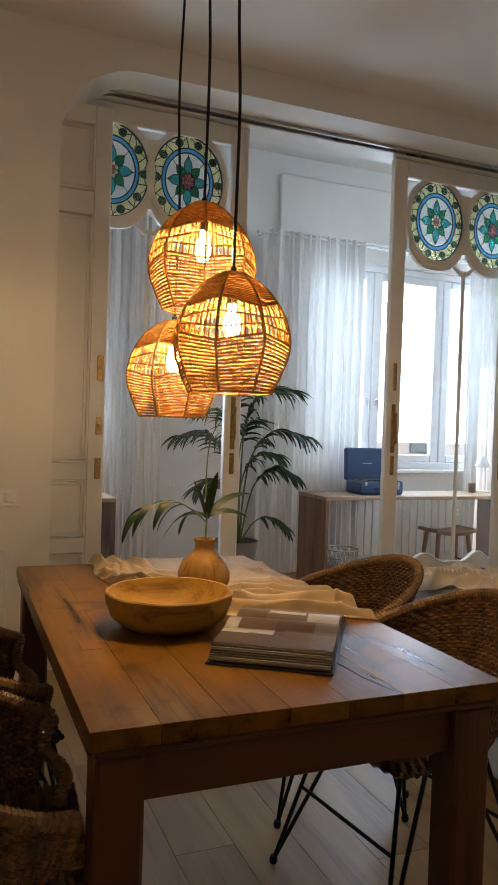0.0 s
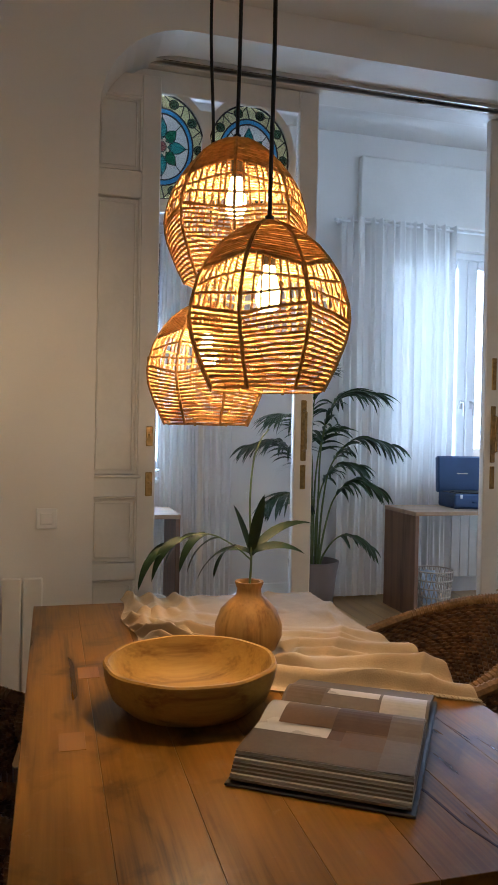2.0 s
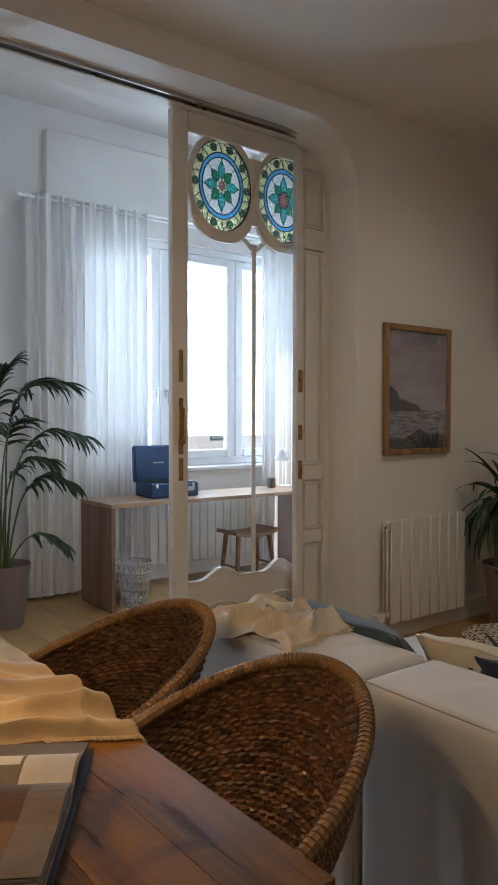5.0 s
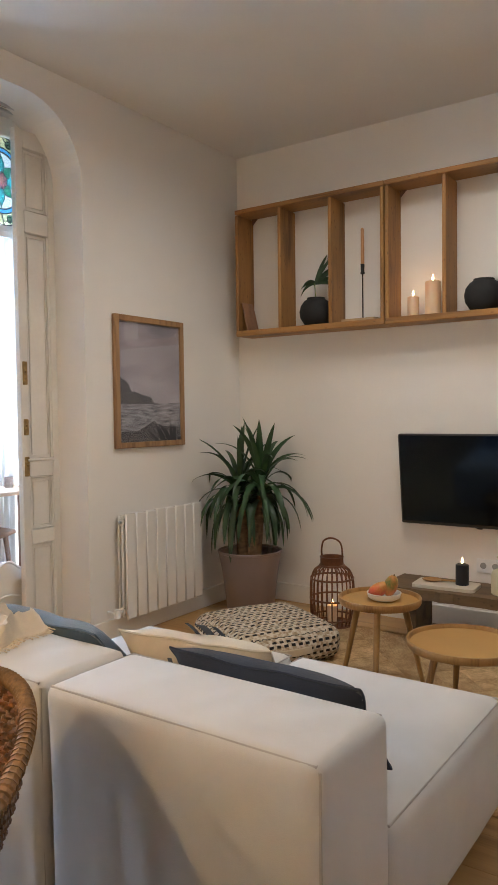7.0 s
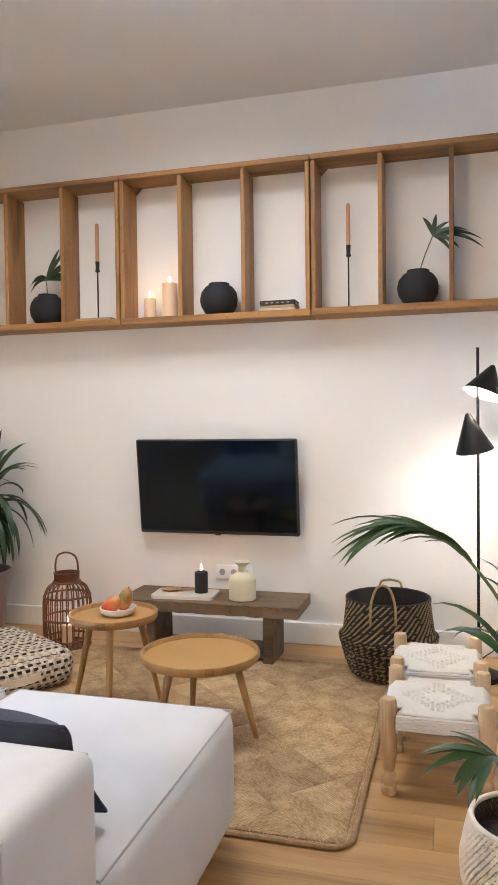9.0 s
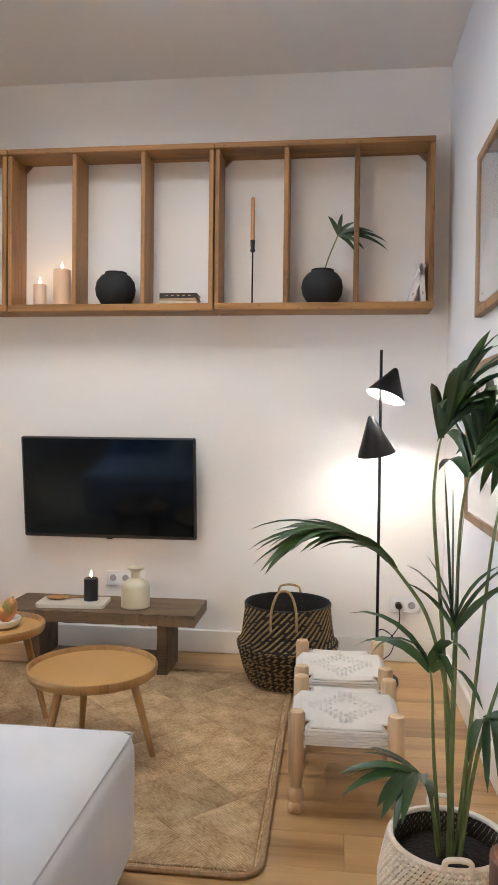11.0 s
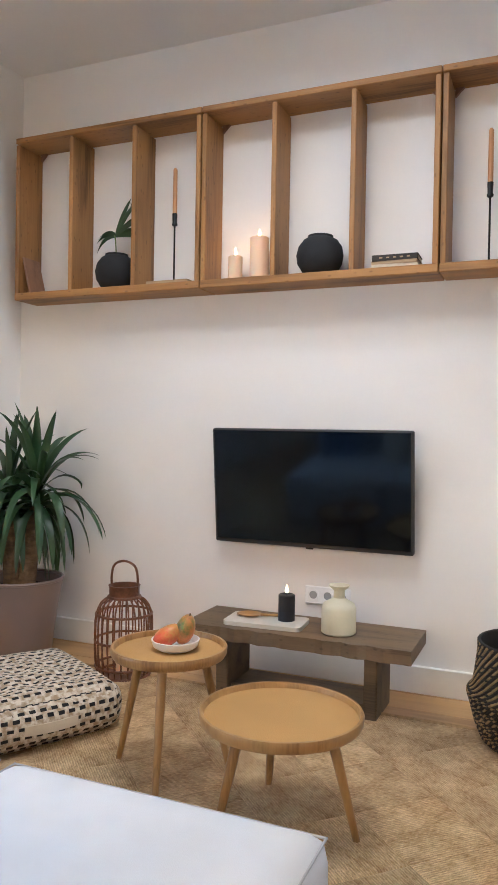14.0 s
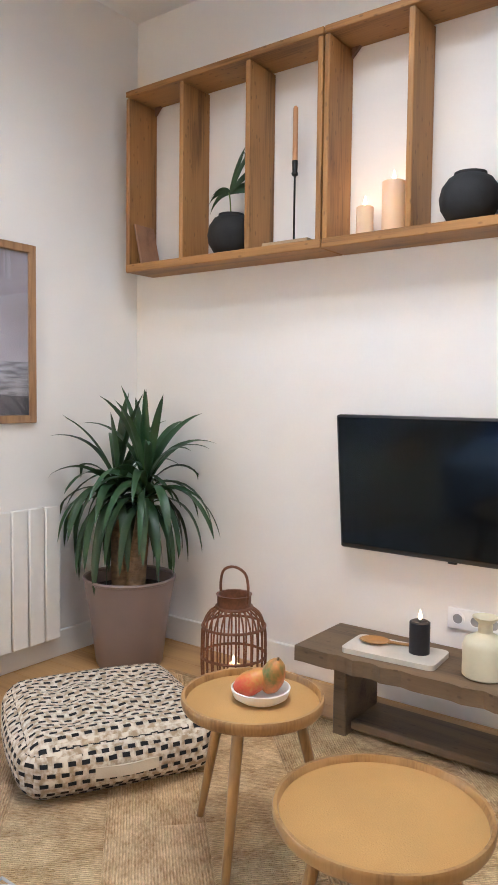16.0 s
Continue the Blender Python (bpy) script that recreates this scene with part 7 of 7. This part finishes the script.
for x in (-0.15, 0.15):
    part("latch", Shape().box((x, -0.142, 0.09), (0.02, 0.006, 0.03), 0.002), STEEL, tt)
cup = thing("cup", "small dark patterned cup on the desk", "cup", (7.60, 7.62, 0.752))
part("cup_body", Shape(True).lathe([(0.0, 0.0), (0.032, 0.0), (0.035, 0.01), (0.036, 0.085), (0.033, 0.085), (0.031, 0.012), (0.0, 0.010)], 28), plain("brown_glaze", (0.10, 0.055, 0.04), 0.5, vary=0.7, scale=60, tint=(0.4, 0.34, 0.3)), cup)
dl = thing("desk_lamp", "small white desk lamp glowing on the desk", "desk lamp", (7.78, 7.66, 0.752))
part("base", Shape(True).lathe([(0.0, 0.0), (0.06, 0.0), (0.06, 0.012), (0.0, 0.015)], 28), PVC, dl)
part("arm", Shape(True).tube(smooth_path([(0, 0, 0.012), (0.0, 0.01, 0.18), (-0.02, 0.0, 0.30), (-0.05, -0.02, 0.33)], 6), 0.006, 8), PVC, dl)
shd = Shape(True).lathe([(0.012, 0.10), (0.03, 0.085), (0.065, 0.0)], 28)
shd.f.pop()
part("shade", shd, PVC, dl).matrix_basis = pose(-0.06, -0.03, 0.25, 18, -18, 0)
part("bulb", Shape(True).lathe([(0.0, 0.0), (0.02, 0.01), (0.024, 0.03), (0.0, 0.05)], 16), BULB, dl).matrix_basis = pose(-0.055, -0.03, 0.255, 18, -18, 0)

# curtains
SHEER = cloth_sheer("sheer_curtain_cotton", (0.84, 0.84, 0.83), 0.055, 0.02)


def curtain(x0, x1, z0, z1, y, folds, label, seed, rod=None):
    t = thing("curtain", label, "curtain", (0, y, 0), group="sheer white curtains")

    def f(u, v):
        g = 0.55 + 0.45 * v
        ph = u * folds * TAU + 0.9 * noise.noise(Vector((u * 3, v * 1.2, seed)))
        x = x0 + (x1 - x0) * (u + 0.012 * math.sin(ph * 0.5)) + 0.012 * noise.noise(Vector((u * 5, v * 3, seed + 3)))
        yy = 0.030 * math.sin(ph) * g + 0.012 * math.sin(2.3 * ph + 1.0) + 0.02 * (1 - v) * noise.noise(Vector((u * 4, v * 2, seed)))
        return (x, yy, z0 + (z1 - z0) * v + (0.012 * abs(math.sin(ph)) if v > 0.985 else 0))
    part("cloth", Shape(True).sheet(f, int(folds * 14), 26), SHEER, t)
    if rod:
        part("rod", Shape(True).tube([(rod[0], 0, z1 - 0.025), (rod[1], 0, z1 - 0.025)], 0.011, 10), PVC, t)
        part("finial", Shape(True).lathe([(0.0, -0.015), (0.016, -0.01), (0.018, 0.0), (0.014, 0.012), (0, 0.015)], 14, (rod[0] - 0.01, 0, z1 - 0.025)), PVC, t)
        part("bracket", Shape().box((rod[0] + 0.04, 0.05, z1 - 0.025), (0.02, 0.10, 0.02), 0.003), PVC, t)
    return t


curtain(5.62, 6.60, 0.03, 2.955, 7.965, 11, "gathered sheer white curtain beside the window", 1.0, (5.58, 8.5))
curtain(7.78, 8.45, 0.03, 2.955, 7.965, 8, "sheer white curtain at the window's far side", 5.0)
curtain(4.24, 4.78, 0.03, 2.955, 7.965, 7, "sheer white curtain hanging beside the shuttered window", 8.0, (3.4, 4.85))
radiator(6.55, 8.03, 0.14, 0.56, 15, 0.081, "white ribbed radiator under the study window")

# stool, wire basket
sl = thing("wooden_stool", "brown wooden stool with a curved saddle seat", "stool", (7.15, 7.36, 0))
SADDLE = wood("stool_seat_wood", (0.12, 0.06, 0.03), (0.28, 0.15, 0.08), 0, 0.5, 1.2)
part("seat", Shape(True).sheet(lambda u, v: ((u - 0.5) * 0.42, (v - 0.5) * 0.26, 0.425 + 0.03 * (2 * u - 1) ** 2), 16, 6, -0.028), SADDLE, sl)
for sx in (-1, 1):
    for sy in (-1, 1):
        part("leg", Shape(True).tube([(sx * 0.15, sy * 0.08, 0.44), (sx * 0.19, sy * 0.115, 0.0)], [0.02, 0.016], 10), SADDLE, sl)
    part("stretcher", Shape(True).tube([(sx * 0.172, -0.098, 0.20), (sx * 0.172, 0.098, 0.20)], 0.010, 8), SADDLE, sl)
wb = thing("wire_basket", "round open-lattice waste basket of pale cane", "basket", (6.20, 7.50, 0))
CANEW = plain("pale_cane", (0.55, 0.50, 0.43), 0.6, vary=0.2, scale=40)
for i in range(22):
    a = TAU * i / 22
    for sg in (-1, 1):
        part("strand", Shape(True).tube([((0.11 + 0.035 * q / 5) * math.cos(a + sg * 0.10 * q), (0.11 + 0.035 * q / 5) * math.sin(a + sg * 0.10 * q), 0.006 + 0.30 * q / 5) for q in range(6)], 0.0042, 5), CANEW, wb)
for r, z in ((0.11, 0.008), (0.117, 0.06), (0.124, 0.12), (0.131, 0.18), (0.138, 0.24), (0.145, 0.305)):
    part("hoop", Shape(True).tube([(r * math.cos(TAU * j / 36), r * math.sin(TAU * j / 36), z) for j in range(36)], 0.0055, 6, True), CANEW, wb)
part("base_plate", Shape(True).lathe([(0.0, 0.001), (0.108, 0.001), (0.108, 0.006), (0.0, 0.006)], 28), CANEW, wb)
bag = thing("paper_scrap", "crumpled pale blue paper in the waste basket", "paper", (6.17, 7.49, 0.01))
part("sheet_of_paper", Shape(True).sheet(lambda u, v: (-0.07 + 0.12 * u + 0.02 * noise.noise(Vector((u * 4, v * 4, 0))), -0.03 + 0.05 * v + 0.03 * noise.noise(Vector((u * 3, v * 5, 2))), 0.02 + 0.27 * v + 0.02 * noise.noise(Vector((u * 5, v * 3, 5)))), 10, 12, 0.002), plain("pale_blue_paper", (0.45, 0.55, 0.70), 0.6), bag)

# study palm
sp = thing("study_pot", "tall taupe plastic plant pot in the study", "plant pot", (5.265, 7.50, 0))
part("pot_body", Shape(True).lathe([(0.0, 0.0), (0.125, 0.0), (0.132, 0.02), (0.160, 0.28), (0.178, 0.385), (0.180, 0.40), (0.172, 0.403), (0.166, 0.39), (0.155, 0.33), (0.0, 0.33)], 48), GREYPOT, sp)
kp = thing("study_palm", "tall dark green kentia palm in the study", "palm", (5.265, 7.50, 0.332))
part("soil", Shape(True).lathe([(0.0, 0.0), (0.152, 0.0), (0.152, 0.012), (0.0, 0.018)], 24), SOIL, kp)
rng = random.Random(21)
for pts, cnt, ln, w, dr in (
    ([(0.02, 0, 0), (0.02, -0.02, 0.5), (0.04, -0.04, 0.95), (0.16, -0.06, 1.22), (0.42, -0.08, 1.24)], 15, 0.22, 0.011, 0.9),
    ([(0.03, 0, 0), (0.06, 0.0, 0.45), (0.12, -0.02, 0.75), (0.30, -0.06, 0.93), (0.56, -0.10, 0.88)], 15, 0.21, 0.011, 1.0),
    ([(0.0, 0.02, 0), (-0.02, 0.02, 0.6), (-0.02, 0.02, 1.0), (0.0, 0.0, 1.25), (0.08, -0.03, 1.38)], 12, 0.19, 0.011, 0.8),
    ([(-0.02, 0, 0), (-0.06, -0.02, 0.4), (-0.12, -0.04, 0.70), (-0.28, -0.06, 0.90), (-0.52, -0.08, 0.86)], 15, 0.22, 0.011, 1.0),
    ([(-0.02, -0.02, 0), (-0.04, -0.06, 0.5), (-0.07, -0.10, 0.85), (-0.18, -0.14, 1.05), (-0.38, -0.18, 1.07)], 14, 0.21, 0.011, 1.0),
    ([(0.02, -0.03, 0), (0.05, -0.08, 0.3), (0.10, -0.13, 0.52), (0.22, -0.18, 0.64), (0.40, -0.22, 0.58)], 13, 0.18, 0.011, 1.0),
    ([(-0.02, -0.03, 0), (-0.05, -0.10, 0.25), (-0.12, -0.16, 0.45), (-0.24, -0.20, 0.55), (-0.40, -0.24, 0.50)], 12, 0.18, 0.011, 1.0),
    ([(0.03, -0.02, 0), (0.06, -0.05, 0.12), (0.14, -0.10, 0.24), (0.26, -0.14, 0.25), (0.36, -0.16, 0.18)], 9, 0.15, 0.010, 1.0),
    ([(0.0, 0.02, 0), (0.02, 0.06, 0.5), (0.06, 0.10, 0.8), (0.12, 0.14, 0.95), (0.2, 0.16, 1.0)], 10, 0.17, 0.011, 0.9),
    ([(0.01, -0.02, 0), (0.0, -0.04, 0.35), (0.03, -0.09, 0.62), (0.12, -0.16, 0.75), (0.24, -0.22, 0.74)], 12, 0.18, 0.011, 1.0),
):
    st, lf = Shape(True), Shape(True)
    frond(lf, st, pts, cnt + 5, ln * 1.08, w * 1.15, dr * 1.3, rng, 0.52, 0.95, 0.0085)
    e = part("frond_stem", st, STEM, kp)
    part("frond_leaf", lf, LEAF, e)

# ---- outside ----
FACADE = plain("pale_facade", (0.82, 0.82, 0.83), 0.9, vary=0.15, scale=0.6, grain=0.2, grain_scale=8)
PANEG = plain("far_window_glass", (0.30, 0.38, 0.45), 0.15, vary=0.2)
AWN = plain("green_awning", (0.03, 0.30, 0.22), 0.8, vary=0.15)
apt = thing("apartment_building", "pale apartment building across the street", "building", (8.0, 30.0, -10.0))
part("facade_wall", Shape().box((6, 3, 11), (44, 6, 22), 0.02), FACADE, apt)
part("roof_edge", Shape().box((6, -0.1, 22.2), (44.4, 6.6, 0.5), 0.02), FACADE, apt)
win_me = mesh_of("far_window", Shape().box((0, 0, 0), (1.5, 0.12, 1.6), 0.01), PANEG)
rail_me = mesh_of("balcony", Shape().box((0, -0.5, -0.95), (2.6, 1.0, 0.16), 0.01).box((0, -0.97, -0.45), (2.6, 0.05, 0.9), 0.01), FACADE)
awn_me = mesh_of("awning", Shape().sheet(lambda u, v: ((u - 0.5) * 2.2, -0.1 - 0.9 * v, 0.85 - 0.5 * v), 4, 4, 0.03), AWN)
for i in range(10):
    for j in range(7):
        w = part("far_window", win_me, PANEG, apt)
        w.location = (-13 + i * 4.0, -0.03, 2.2 + j * 3.0)
        if i % 2 == 0:
            part("balcony", rail_me, FACADE, apt).location = (-13 + i * 4.0, -0.02, 2.2 + j * 3.0)
        if (i * 3 + j) % 5 == 0:
            part("awning", awn_me, AWN, apt).location = (-13 + i * 4.0, -0.05, 2.2 + j * 3.0)
solid("ground", Shape().box((0, 200, -10.05), (1500, 1500, 0.1), 0), plain("street_asphalt", (0.06, 0.06, 0.06), 0.9, vary=0.2, scale=0.5), "grey asphalt street far below", "ground", S)

# ---- floor planks ----
floor = thing("floor", "light oak plank floor laid through both rooms", "floor", (0, 0, 0), kind=S)
pw, plen = 0.19, 1.80
plank_me = {}
for i in range(29):
    x = 2.90 + i * pw
    y = 0.42 - (i * 0.67) % plen
    while y < 8.1:
        a, b = max(y, 0.42), min(y + plen, 8.10)
        if b - a > 0.05 and x < X1 + 0.6:
            key = round(b - a, 3)
            if key not in plank_me:
                plank_me[key] = mesh_of("plank", Shape().box((0, 0, -0.006), (pw - 0.0008, b - a - 0.0008, 0.012), 0.0012), OAK)
            part("plank", plank_me[key], OAK, floor).location = (x + pw / 2, (a + b) / 2, 0)
        y += plen
